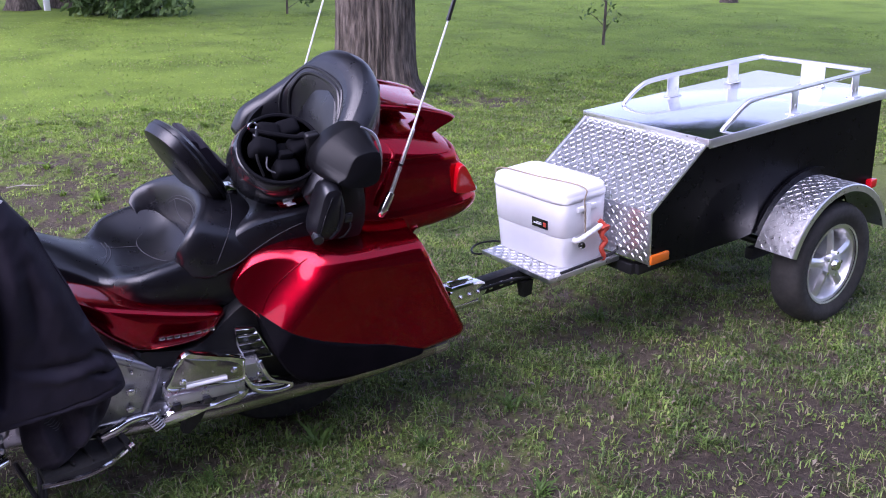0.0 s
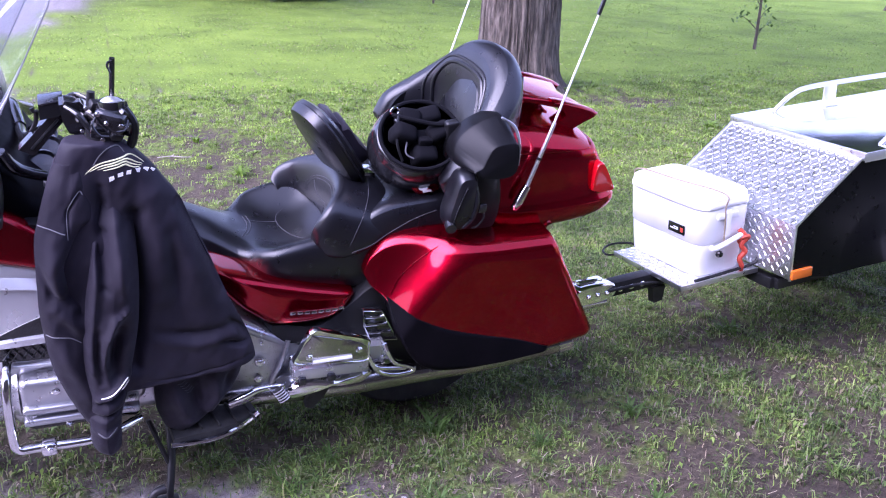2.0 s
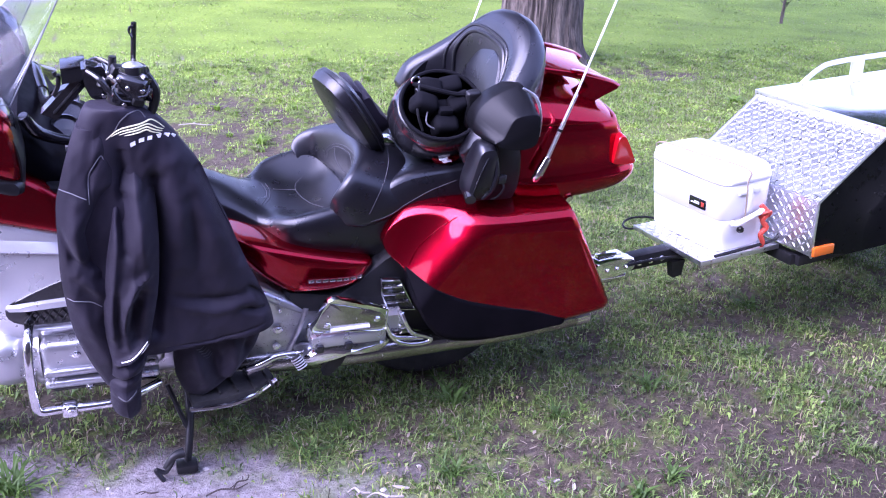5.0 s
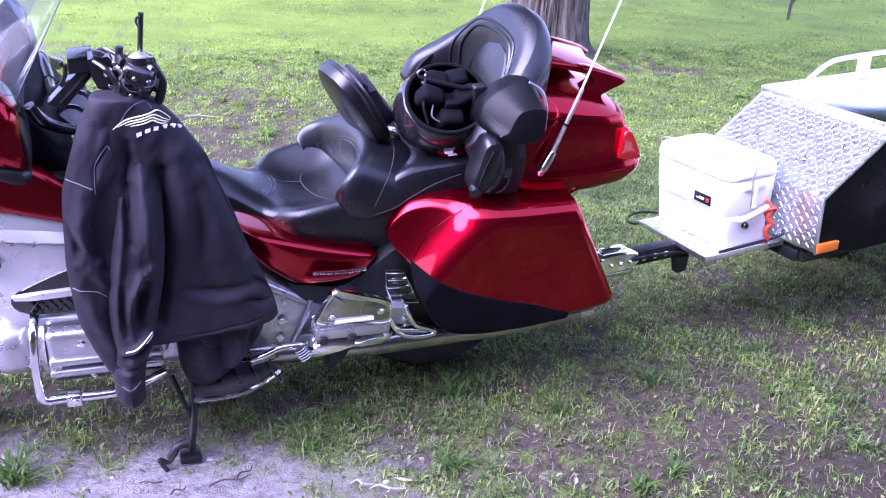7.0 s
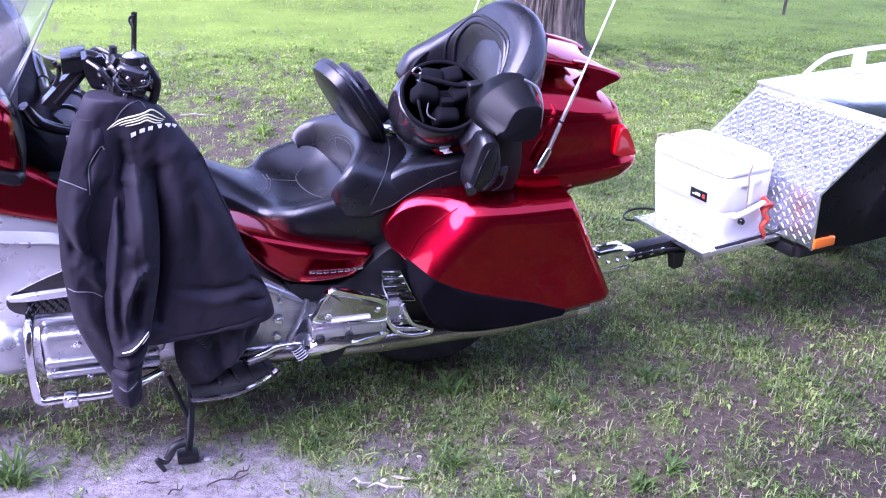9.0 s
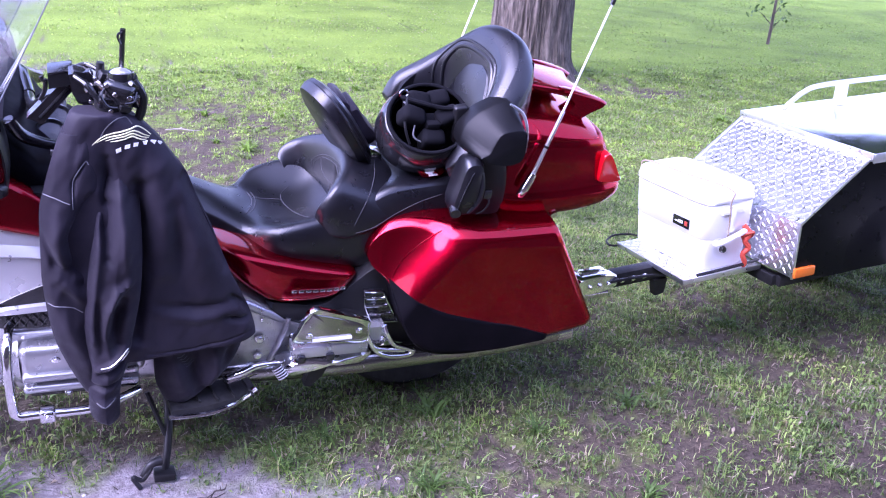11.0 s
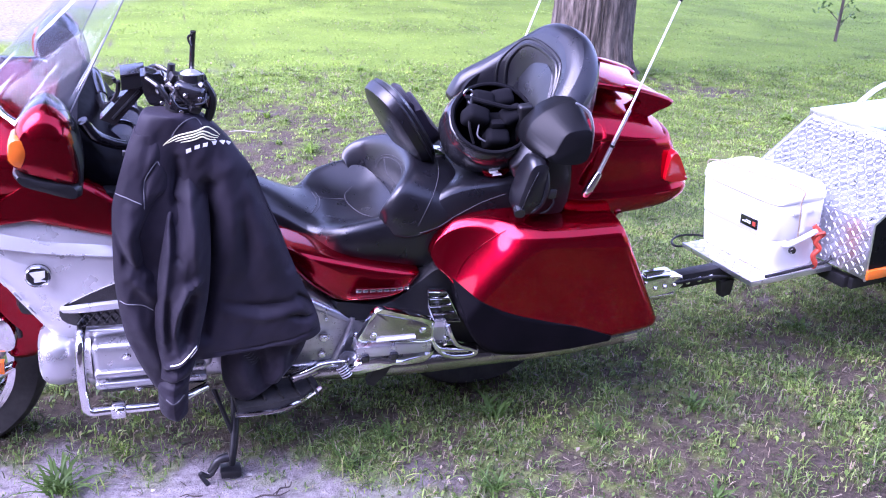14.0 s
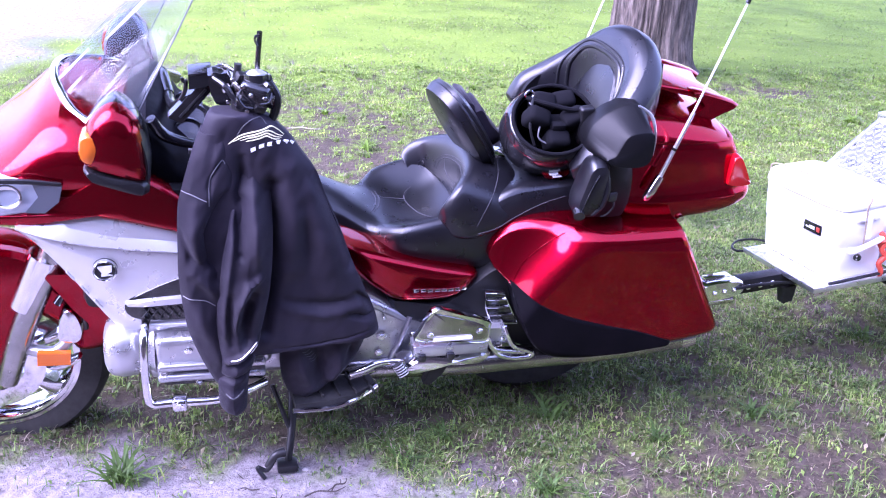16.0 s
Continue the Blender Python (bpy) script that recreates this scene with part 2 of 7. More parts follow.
def bareness(x, y):
    """0: turf, 1: bare soil or sand."""
    n, n2 = fbm(x, y, 1.3, 3.1), fbm(x, y, 4.5, 7.7)
    # the sandy strip at the front wheel and the side stand
    n3 = fbm(x, y, 11.0, 2.2)
    edge = 2.16 - 0.44 * smooth(0.8, 2.2, x) + 0.12 * n + 0.09 * n2 + 0.07 * n3
    strip = (1 - smooth(edge - 0.12, edge + 0.14, y)) * (1 - smooth(1.3, 2.3, x + 0.3 * n2))
    # the sandy drive far behind the front wheel
    drive = 1 - smooth(-0.5, 0.5, x - (-0.55 + 0.30 * (y - 8.2)) + 0.5 * n)
    drive *= smooth(5.2, 7.0, y)
    # worn soil behind the motorcycle and round the tree
    worn = 0.70 * math.exp(-(((x - 1.9) / 2.0) ** 2 + ((y - 5.6) / 2.1) ** 2))
    worn += 0.7 * math.exp(-(((x - 5.9) / 0.9) ** 2 + ((y - 7.0) / 0.5) ** 2))
    worn += 0.55 * math.exp(-(((x - 0.2) / 0.9) ** 2 + ((y - 7.6) / 0.7) ** 2))
    worn += 0.47 * math.exp(-(((x - 2.4) / 2.8) ** 2 + ((y - 1.9) / 1.4) ** 2))
    worn += 0.75 * math.exp(-(((x - 2.2) / 0.09) ** 2 + ((y - 1.6) / 0.05) ** 2))
    worn += 0.5 * math.exp(-(((x - 3.5) / 1.2) ** 2 + ((y - 1.3) / 0.6) ** 2))
    worn += 0.25 * math.exp(-(((x - 3.8) / 0.9) ** 2 + ((y - 2.4) / 0.6) ** 2))
    worn += 0.55 * math.exp(-(((x - 0.85) / 0.7) ** 2 + ((y - 2.35) / 0.5) ** 2))
    n3 = fbm(x, y, 11.0, 2.2)
    n4 = fbm(x, y, 24.0, 9.4)
    # pale sand shows through in patches towards the drive
    sandy = 0.62 * math.exp(-(((x - 0.9) / 1.2) ** 2 + ((y - 7.8) / 1.3) ** 2))
    sandy = 0.8 * smooth(0.36, 0.80, sandy + 0.2 * n + 0.35 * n2 + 0.4 * n3)
    worn = smooth(0.42, 0.66, worn + 0.14 * n + 0.22 * n2 + 0.36 * n3 + 0.36 * n4)
    return min(1.0, max(strip, drive, worn, sandy)), max(strip, drive, 0.6 * sandy)


def rise(x, y):
    b, s = bareness(x, y)
    return 0.012 * fbm(x, y, 1.7) + 0.005 * fbm(x, y, 9.0, 5) - 0.008 * b


def spaced(lo, hi, step, far_lo, far_hi, grow=1.25):
    c = [lo + step * i for i in range(int((hi - lo) / step) + 1)]
    d, left = step, []
    v = lo
    while v > far_lo:
        d *= grow
        v -= d
        left.append(v)
    d, v = step, c[-1]
    while v < far_hi:
        d *= grow
        v += d
        c.append(v)
    return left[::-1] + c


GRASS_GROUND = material("turf_and_sand", (0.08, 0.12, 0.04), 0.95, spec=0.2)
m = GRASS_GROUND
at = m.node_tree.nodes.new("ShaderNodeAttribute")
at.attribute_name = "bare"
sep = m.node_tree.nodes.new("ShaderNodeSeparateColor")
link(m, at.outputs["Color"], sep.inputs[0])
turf = ramp(m, noise_tex(m, 1.1, 6).outputs["Fac"], (0.25, (0.11, 0.155, 0.03)), (0.5, (0.19, 0.275, 0.042)), (0.75, (0.265, 0.36, 0.06)))
fine = ramp(m, noise_tex(m, 55, 4).outputs["Fac"], (0.3, (0.6, 0.65, 0.55)), (0.75, (1.2, 1.2, 1.1)))
mul = m.node_tree.nodes.new("ShaderNodeMix")
mul.data_type, mul.blend_type = "RGBA", "MULTIPLY"
mul.inputs[0].default_value = 1.0
link(m, turf.outputs[0], mul.inputs[6]), link(m, fine.outputs[0], mul.inputs[7])
soil = ramp(m, noise_tex(m, 38, 6, 0.7).outputs["Fac"], (0.3, (0.040, 0.031, 0.022)), (0.7, (0.13, 0.104, 0.076)))
sand = ramp(m, noise_tex(m, 30, 7, 0.75).outputs["Fac"], (0.28, (0.07, 0.058, 0.056)), (0.40, (0.19, 0.17, 0.172)), (0.55, (0.29, 0.265, 0.27)), (0.75, (0.36, 0.335, 0.34)))
mix1 = m.node_tree.nodes.new("ShaderNodeMix")
mix1.data_type = "RGBA"
link(m, sep.outputs[1], mix1.inputs[0]), link(m, soil.outputs[0], mix1.inputs[6]), link(m, sand.outputs[0], mix1.inputs[7])
mix2 = m.node_tree.nodes.new("ShaderNodeMix")
mix2.data_type = "RGBA"
link(m, sep.outputs[0], mix2.inputs[0]), link(m, mul.outputs[2], mix2.inputs[6]), link(m, mix1.outputs[2], mix2.inputs[7])
# unseen ground by the house wall, added dark so the paint mirrors less
dark_ground = ramp(m, noise_tex(m, 45, 6, 0.7).outputs["Fac"], (0.3, (0.016, 0.012, 0.011)), (0.7, (0.05, 0.038, 0.034)))
mix3 = m.node_tree.nodes.new("ShaderNodeMix")
mix3.data_type = "RGBA"
link(m, sep.outputs[2], mix3.inputs[0]), link(m, mix2.outputs[2], mix3.inputs[6]), link(m, dark_ground.outputs[0], mix3.inputs[7])
link(m, mix3.outputs[2], shader(m).inputs["Base Color"])
bump(m, noise_tex(m, 70, 6, 0.7).outputs["Fac"], 0.9, 0.02)

xs = spaced(-0.6, 5.5, 0.028, -400, 400, 1.12)
ys = spaced(1.0, 6.5, 0.028, -400, 400, 1.12)
verts, bare = [], []
for y in ys:
    for x in xs:
        near = -12 < x < 25 and -3 < y < 30
        b = (*bareness(x, y), 1 - smooth(0.95, 1.3, y + 0.15 * fbm(x, y, 3.0) + 0.55 * smooth(1.9, 3.0, x))) if near else (0.0, 0.0, 0.0)
        # the near right ground is darkened too: brown soil and shade in one tone
        if near:
            b = (b[0], b[1], max(b[2], 0.6 * smooth(2.2, 3.2, x) * (1 - smooth(1.3, 1.9, y))))
        # little but soil lies under the blades near by
        b = (max(b[0], 0.55 * (1 - smooth(4.5, 8.5, y))), b[1], b[2]) if near else b
        verts.append((x, y, rise(x, y) if near else 0.0))
        bare.append(b)
nx = len(xs)
faces = [(j * nx + i, j * nx + i + 1, (j + 1) * nx + i + 1, (j + 1) * nx + i) for j in range(len(ys) - 1) for i in range(nx - 1)]
me = bpy.data.meshes.new("ground")
me.from_pydata(verts, [], faces)
col = me.color_attributes.new("bare", "FLOAT_COLOR", "POINT")
col.data.foreach_set("color", [v for b in bare for v in (b[0], b[1], b[2], 1.0)])
for p in me.polygons:
    p.use_smooth = True
me.materials.append(GRASS_GROUND)
ground = tagged(new("ground", me), "short green lawn with worn soil and pale sandy patches", "ground", kind="structure")

# ---- the plain wall that closes the place behind the camera ----
SIDING = material("brown_siding", (0.05, 0.04, 0.034), 0.8)
varied(SIDING, 3, (0.04, 0.032, 0.027), (0.06, 0.048, 0.04), (0.7, 0.9))
tagged(part("wall_south", box((-7, -3.2, -0.1), (9, -3.0, 4.6), 0.01), SIDING), "plain brown house wall behind the lawn", "wall", kind="structure")

# ---- trees ----
def trunk(name, x, y, radius, height, parent_label, sway=0.15, sides=40, seed=1):
    rnd = random.Random(seed)
    tree = thing(name, pose(x, y, 0), parent_label, "tree")
    rings = []
    for k in range(90):
        u = k / 89
        z = -0.05 + (height + 0.05) * u
        flare = 1 + 0.3 * math.exp(-z / 0.14) - 0.28 * u
        ring = []
        for q in range(sides * 4):
            a = 2 * math.pi * q / (sides * 4)
            g = noise.noise(Vector((math.cos(a) * 15, math.sin(a) * 15, z * 1.6 + seed)))
            h = noise.noise(Vector((math.cos(a) * 30, math.sin(a) * 30, z * 4.5 + seed)))
            r = radius * flare * (1 + 0.10 * math.exp(-z / 0.2) * math.sin(5 * a + seed)) - 0.05 * abs(g) - 0.02 * abs(h)
            ring.append((r * math.cos(a) + sway * u * u, r * math.sin(a), z))
        rings.append(ring)
    part("trunk", skin(rings), BARK, tree, flat_angle=70)
    return tree

# ---- the motorcycle ----
BIKE = pose(0.3615, 2.3978, 0) @ pose(0, 0, 0, 8.72)
bike = thing("motorcycle", BIKE, "candy red touring motorcycle with silver lower fairing on its side stand", "motorcycle")
GLASS = material("clear_windscreen", (0.95, 0.97, 0.98), 0.02, spec=0.5)
clear = GLASS.node_tree.nodes.new("ShaderNodeBsdfTransparent")
clear.inputs[0].default_value = (0.90, 0.91, 0.93, 1)
shine = GLASS.node_tree.nodes.new("ShaderNodeBsdfGlossy")
shine.inputs["Roughness"].default_value = 0.06
face = node(GLASS, "ShaderNodeLayerWeight", Blend=0.3)
fres = node(GLASS, "ShaderNodeMapRange", From_Min=0.2, From_Max=1.0, To_Min=0.015, To_Max=0.12)
link(GLASS, face.outputs["Facing"], fres.inputs["Value"])
# white streaks that run up the screen: reflections painted on as haze
co = GLASS.node_tree.nodes.new("ShaderNodeTexCoord")
turn = GLASS.node_tree.nodes.new("ShaderNodeMapping")
turn.inputs["Rotation"].default_value = (0, radians(45), 0)
draw = GLASS.node_tree.nodes.new("ShaderNodeMapping")
draw.inputs["Scale"].default_value = (2.2, 70.0, 6.0)
link(GLASS, co.outputs["Object"], turn.inputs[0]), link(GLASS, turn.outputs[0], draw.inputs[0])
streak_noise = node(GLASS, "ShaderNodeTexNoise", Scale=1.0, Detail=3.0)
link(GLASS, draw.outputs[0], streak_noise.inputs["Vector"])
trace = node(GLASS, "ShaderNodeMapRange", From_Min=0.60, From_Max=0.70, To_Min=0.0, To_Max=0.6)
link(GLASS, streak_noise.outputs["Fac"], trace.inputs["Value"])
haze = GLASS.node_tree.nodes.new("ShaderNodeBsdfDiffuse")
haze.inputs[0].default_value = (0.85, 0.86, 0.9, 1)
streaked = GLASS.node_tree.nodes.new("ShaderNodeMixShader")
pane = GLASS.node_tree.nodes.new("ShaderNodeMixShader")
link(GLASS, fres.outputs[0], pane.inputs[0]), link(GLASS, clear.outputs[0], pane.inputs[1]), link(GLASS, shine.outputs[0], pane.inputs[2])
link(GLASS, trace.outputs[0], streaked.inputs[0]), link(GLASS, pane.outputs[0], streaked.inputs[1]), link(GLASS, haze.outputs[0], streaked.inputs[2])
link(GLASS, streaked.outputs[0], GLASS.node_tree.nodes["Material Output"].inputs[0])


def bolt(x, y, z, r=0.009, parent=None, mat=None):
    """A round-headed bolt that faces the near side."""
    bm = lathe([(0.0005, -0.007), (r * 0.55, -0.0065), (r * 0.6, -0.003), (r * 0.8, -0.003), (r, -0.001), (r, 0.004)], 12)
    return part("bolt", moved(bm, pose(x, y, z)), mat or CHROME, parent)


def tyre_profile(r, w, rim):
    return [(rim, -w * 0.36), (rim + (r - rim) * 0.35, -w * 0.48), (rim + (r - rim) * 0.7, -w * 0.5), (r * 0.955, -w * 0.42), (r * 0.985, -w * 0.28),
            (r, -w * 0.1), (r, w * 0.1), (r * 0.985, w * 0.28), (r * 0.955, w * 0.42), (rim + (r - rim) * 0.7, w * 0.5), (rim + (r - rim) * 0.35, w * 0.48), (rim, w * 0.36)]


def wheel(parent, x, y, z, r, w, rim, spokes, disc=0.0, spoke_w=0.03, mat=CHROME):
    hub = part("wheel", moved(lathe([(0.012, -w * 0.5), (0.045, -w * 0.46), (0.05, -w * 0.2), (0.05, w * 0.2), (0.045, w * 0.46), (0.012, w * 0.5)], 24), pose(x, y, z)), mat, parent, "bright alloy wheel")
    part("tyre", moved(lathe(tyre_profile(r, w, rim), 64), pose(x, y, z)), RUBBER, hub)
    part("rim", moved(lathe([(rim * 0.99, -w * 0.40), (rim + 0.008, -w * 0.41), (rim + 0.006, -w * 0.36), (rim - 0.012, -w * 0.33), (rim - 0.03, -w * 0.1), (rim - 0.03, w * 0.1), (rim - 0.012, w * 0.33), (rim + 0.006, w * 0.36), (rim + 0.008, w * 0.41)], 64), pose(x, y, z)), mat, hub)
    for k in range(spokes):
        a = 2 * math.pi * (k + 0.3) / spokes
        d, s = Vector((math.cos(a), 0, math.sin(a))), Vector((-math.sin(a), 0, math.cos(a)))
        rings = []
        for q, (rr, ww, dd) in enumerate([(0.04, 1.1, 0.26), (rim * 0.45, 0.8, 0.27), (rim * 0.8, 0.85, 0.24), (rim - 0.012, 1.4, 0.2)]):
            c = Vector((x, y, z)) + d * rr
            h = Vector((0, w * dd, 0))
            rings.append([c - s * spoke_w / 2 * ww - h, c - s * spoke_w * 0.2 * ww - h * 1.35, c + s * spoke_w * 0.2 * ww - h * 1.35, c + s * spoke_w / 2 * ww - h, c + s * spoke_w / 2 * ww + h, c - s * spoke_w / 2 * ww + h])
        part("spoke", skin(rings), mat, hub)
    if disc:
        part("brake_disc", moved(lathe([(disc * 0.62, -w * 0.62), (disc, -w * 0.62), (disc, -w * 0.56), (disc * 0.62, -w * 0.56), (disc * 0.62, -w * 0.62)], 48), pose(x, y, z)), CHROME, hub)
    return hub


wheel(bike, 0.015, -0.06, 0.29, 0.332, 0.13, 0.235, 6, 0.15, 0.05)
wheel(bike, 1.69, 0.0, 0.31, 0.318, 0.18, 0.215, 5, 0.15, 0.05)

# fork, fender and brake
for s in (-1, 1):
    y = -0.06 + 0.105 * s
    leg = part("fork_leg", tube([(0.06, y, 0.25), (0.12, y, 0.42), (0.2, y, 0.6), (0.29, y, 0.82)], [0.03, 0.036, 0.034, 0.03], 16), STEEL, bike)
    part("fork_cover", tube([(0.135, y - 0.006 * s, 0.5), (0.21, y - 0.006 * s, 0.66)], [0.041, 0.046], 16), CHROME, leg, "bright fork cover")
fender = []
for k in range(15):
    a = radians(-8 + 150 * k / 14)
    r = 0.352 + 0.03 * math.sin(a)
    w = 0.088 + 0.012 * math.sin(a)
    drop = 0.14 + 0.05 * math.cos(a - 2.2)
    c = Vector((0.015, -0.06, 0.30))
    ring = []
    for u, d in ((-1, drop), (-1.02, 0.05), (-0.85, 0.012), (-0.4, 0.0), (0.4, 0.0), (0.85, 0.012), (1.02, 0.05), (1, drop)):
        ring.append(c + Vector((math.cos(a + 0.25) * (r - d), u * w, math.sin(a + 0.25) * (r - d))))
    fender.append(ring)
bm = skin(fender, closed=False, caps=False)
ob = part("front_fender", bm, RED, bike, "red front fender", subsurf=2)
ob.modifiers.new("thick", "SOLIDIFY").thickness = 0.006
part("fender_side", pillow([(-0.2, 0.66), (0.0, 0.69), (0.15, 0.665), (0.19, 0.61), (0.165, 0.52), (0.11, 0.37), (0.04, 0.27), (-0.05, 0.3), (-0.16, 0.46)], [(0.98, -0.12), (1.0, -0.15), (0.93, -0.166), (0.6, -0.175), (0.2, -0.178)]), RED, bike, "red fender side panel")
caliper = part("brake_caliper", pillow([(0.215, 0.40), (0.27, 0.39), (0.288, 0.43), (0.275, 0.49), (0.245, 0.51), (0.225, 0.47)], [(0.9, -0.14), (1, -0.16), (1, -0.19), (0.85, -0.205), (0.4, -0.21)], 4), CHROME, bike, "chrome brake caliper")
part("reflector", slab([(0.158, 0.339), (0.246, 0.336), (0.249, 0.374), (0.162, 0.382)], -0.226, -0.208, 0.004), AMBER, caliper, "amber side reflector")
part("cover", pillow([(0.17, 0.305), (0.21, 0.315), (0.27, 0.335), (0.262, 0.318), (0.21, 0.295)], [(0.9, -0.16), (1, -0.175), (0.9, -0.195), (0.4, -0.20)], 4), CHROME, caliper)
part("arm", tube([(0.13, -0.17, 0.36), (0.2, -0.19, 0.36), (0.25, -0.185, 0.40)], [0.016, 0.018, 0.014], 10), SILVER, caliper)
part("brake_hose", tube([(0.225, -0.19, 0.52), (0.25, -0.18, 0.545), (0.285, -0.17, 0.52), (0.288, -0.17, 0.42)], 0.011), GLOSS, caliper)
part("inner_fender", slab([(0.2, 0.62), (0.33, 0.62), (0.37, 0.44), (0.33, 0.42), (0.27, 0.5)], -0.2, 0.12, 0.01), RED, bike, "dark red inner fender")

# upper fairing
rings = []
for x, z0, z1, w, p in ((-0.03, 0.865, 0.89, 0.06, 2.2), (0.02, 0.85, 0.925, 0.17, 2.4), (0.08, 0.845, 0.965, 0.25, 2.5), (0.15, 0.845, 1.01, 0.30, 2.6), (0.22, 0.848, 1.075, 0.325, 2.6), (0.29, 0.85, 1.125, 0.335, 2.6), (0.40, 0.85, 1.10, 0.34, 2.9), (0.47, 0.852, 1.04, 0.335, 3.2), (0.50, 0.855, 0.97, 0.325, 3.2)):
    rings.append(rounded(0, (z0 + z1) / 2, w, (z1 - z0) / 2, p, 32, lambda u, v, x=x: (x, u, v)))
fairing = part("fairing", skin(rings), RED, bike, "candy red upper fairing", subsurf=1)
part("fairing_flank", pillow([(0.02, 0.872), (0.20, 0.885), (0.30, 0.925), (0.38, 0.975), (0.47, 0.985), (0.60, 0.90), (0.72, 0.84), (0.72, 0.77), (0.57, 0.81), (0.344, 0.868), (0.18, 0.845)], [(1, -0.2), (1, -0.315), (0.9, -0.335), (0.5, -0.342), (0.15, -0.344)]), RED, bike)
part("windscreen_garnish", tube([(0.475, -0.285, 1.085), (0.40, -0.265, 1.075), (0.33, -0.2, 1.09), (0.285, -0.1, 1.125), (0.27, 0, 1.135), (0.285, 0.1, 1.125), (0.33, 0.2, 1.09), (0.40, 0.265, 1.065)], 0.012), CHROME, bike, "bright windscreen base strip")
lamp = part("headlamp", pillow([(0.04, 0.955), (0.158, 0.968), (0.30, 0.955), (0.285, 0.92), (0.252, 0.887), (0.141, 0.862), (0.05, 0.88)], [(1, -0.2), (1, -0.318), (0.9, -0.332), (0.5, -0.34), (0.1, -0.343)]), LAMP, bike, "clear headlamp lens")
# grey plate over the lens end puts the shading of the glass in colour
part("lens_end_shading", slab([(0.235, 0.965), (0.302, 0.957), (0.29, 0.915), (0.255, 0.886), (0.21, 0.888), (0.245, 0.93)], -0.345, -0.338, 0.003), LENS_SHADE, lamp)
part("lamp_gap", tube([(0.03, -0.336, 0.966), (0.13, -0.342, 0.974), (0.22, -0.345, 0.973), (0.30, -0.342, 0.962)], [0.004, 0.007, 0.007, 0.004], 8), PLASTIC, fairing)
for k, (x, z) in enumerate(((0.1, 0.925), (0.175, 0.935))):
    part("reflector_bowl", moved(lathe([(0.004, 0.0), (0.02, -0.002), (0.031, -0.008), (0.034, -0.012), (0.03, -0.013)], 24), pose(x, -0.336, z)), CHROME, lamp)

# windscreen
rows = []
for i in range(17):
    v = i / 16
    row = []
    for j in range(25):
        u = -1 + j / 12
        y = 0.275 * u * (1 - 0.1 * v * v)
        e = abs(u) ** 2.2
        x = 0.272 + 0.195 * e * (1 - 0.62 * v) + 0.41 * v * (1 - 0.25 * e)
        z = 1.125 - 0.045 * e + 0.40 * v * (1 - 0.1 * abs(u) ** 3)
        row.append((x, y, z))
    rows.append(row)
screen = part("windscreen", skin(rows, closed=False, caps=False), GLASS, bike, "tall clear windscreen with faint streaks")
screen.modifiers.new("thick", "SOLIDIFY").thickness = 0.003
screen.visible_shadow = False
edge = [rows[k][0] for k in range(17)] + [rows[16][k] for k in range(1, 25)] + [rows[k][24] for k in range(15, -1, -1)]
part("screen_edge", tube(edge, 0.0016, 6, smooth=False), TRIM, screen)

# mirrors with turn signals
def mirror(s):
    line = [(0.365, 1.06), (0.375, 1.125), (0.41, 1.168), (0.45, 1.178), (0.492, 1.132), (0.507, 1.045), (0.5, 0.985), (0.43, 1.005), (0.37, 1.03)]
    k = s
    shell = part("mirror", pillow(line, [(0.8, 0.27 * k), (0.96, 0.31 * k), (1.0, 0.355 * k), (0.97, 0.395 * k), (0.8, 0.418 * k), (0.45, 0.428 * k), (0.1, 0.43 * k)], 5), RED, bike, "red mirror pod with amber turn signal")
    part("inner_cover", pillow(line, [(0.7, 0.255 * k), (0.9, 0.262 * k), (1.0, 0.30 * k), (1.015, 0.345 * k), (1.0, 0.358 * k)], 5), GLOSS, shell, "dark inner side of the mirror pod")
    part("turn_signal", pillow([(0.358, 1.06), (0.362, 1.11), (0.385, 1.122), (0.412, 1.104), (0.408, 1.07), (0.385, 1.043)], [(1, 0.36 * k), (1, 0.408 * k), (0.85, 0.42 * k), (0.3, 0.426 * k)]), AMBER, shell, "amber turn signal lens")
    part("band", pillow([(0.366, 1.032), (0.43, 1.014), (0.5, 0.995), (0.5, 0.96), (0.43, 0.982), (0.372, 1.006)], [(1, 0.30 * k), (1, 0.40 * k), (0.85, 0.422 * k), (0.2, 0.428 * k)]), PLASTIC, shell)
    part("mirror_back", pillow([(0.47, 1.13), (0.495, 1.12), (0.512, 1.04), (0.505, 0.965), (0.475, 0.96), (0.48, 1.045)], [(0.9, 0.27 * k), (1, 0.29 * k), (1, 0.385 * k), (0.8, 0.40 * k)], 4), PLASTIC, shell)
    return shell


mirror(-1), mirror(1)

# cockpit
rings = []
for x, z0, z1, w in ((0.44, 0.84, 1.06, 0.29), (0.5, 0.84, 1.10, 0.30), (0.53, 0.84, 1.075, 0.30), (0.57, 0.84, 1.0, 0.29), (0.64, 0.84, 0.955, 0.26), (0.70, 0.84, 0.93, 0.22)):
    rings.append(rounded(0, (z0 + z1) / 2, w, (z1 - z0) / 2, 3.5, 24, lambda u, v, x=x: (x, u, v)))
dash = part("cockpit", skin(rings), COWL, bike, "black cockpit panel")
part("lip", tube([(0.515, -0.295, 1.11), (0.54, -0.28, 1.065), (0.58, -0.26, 1.035), (0.63, -0.235, 1.012), (0.67, -0.2, 0.985)], [0.014, 0.016, 0.014, 0.012, 0.008]), GLOSS, dash)
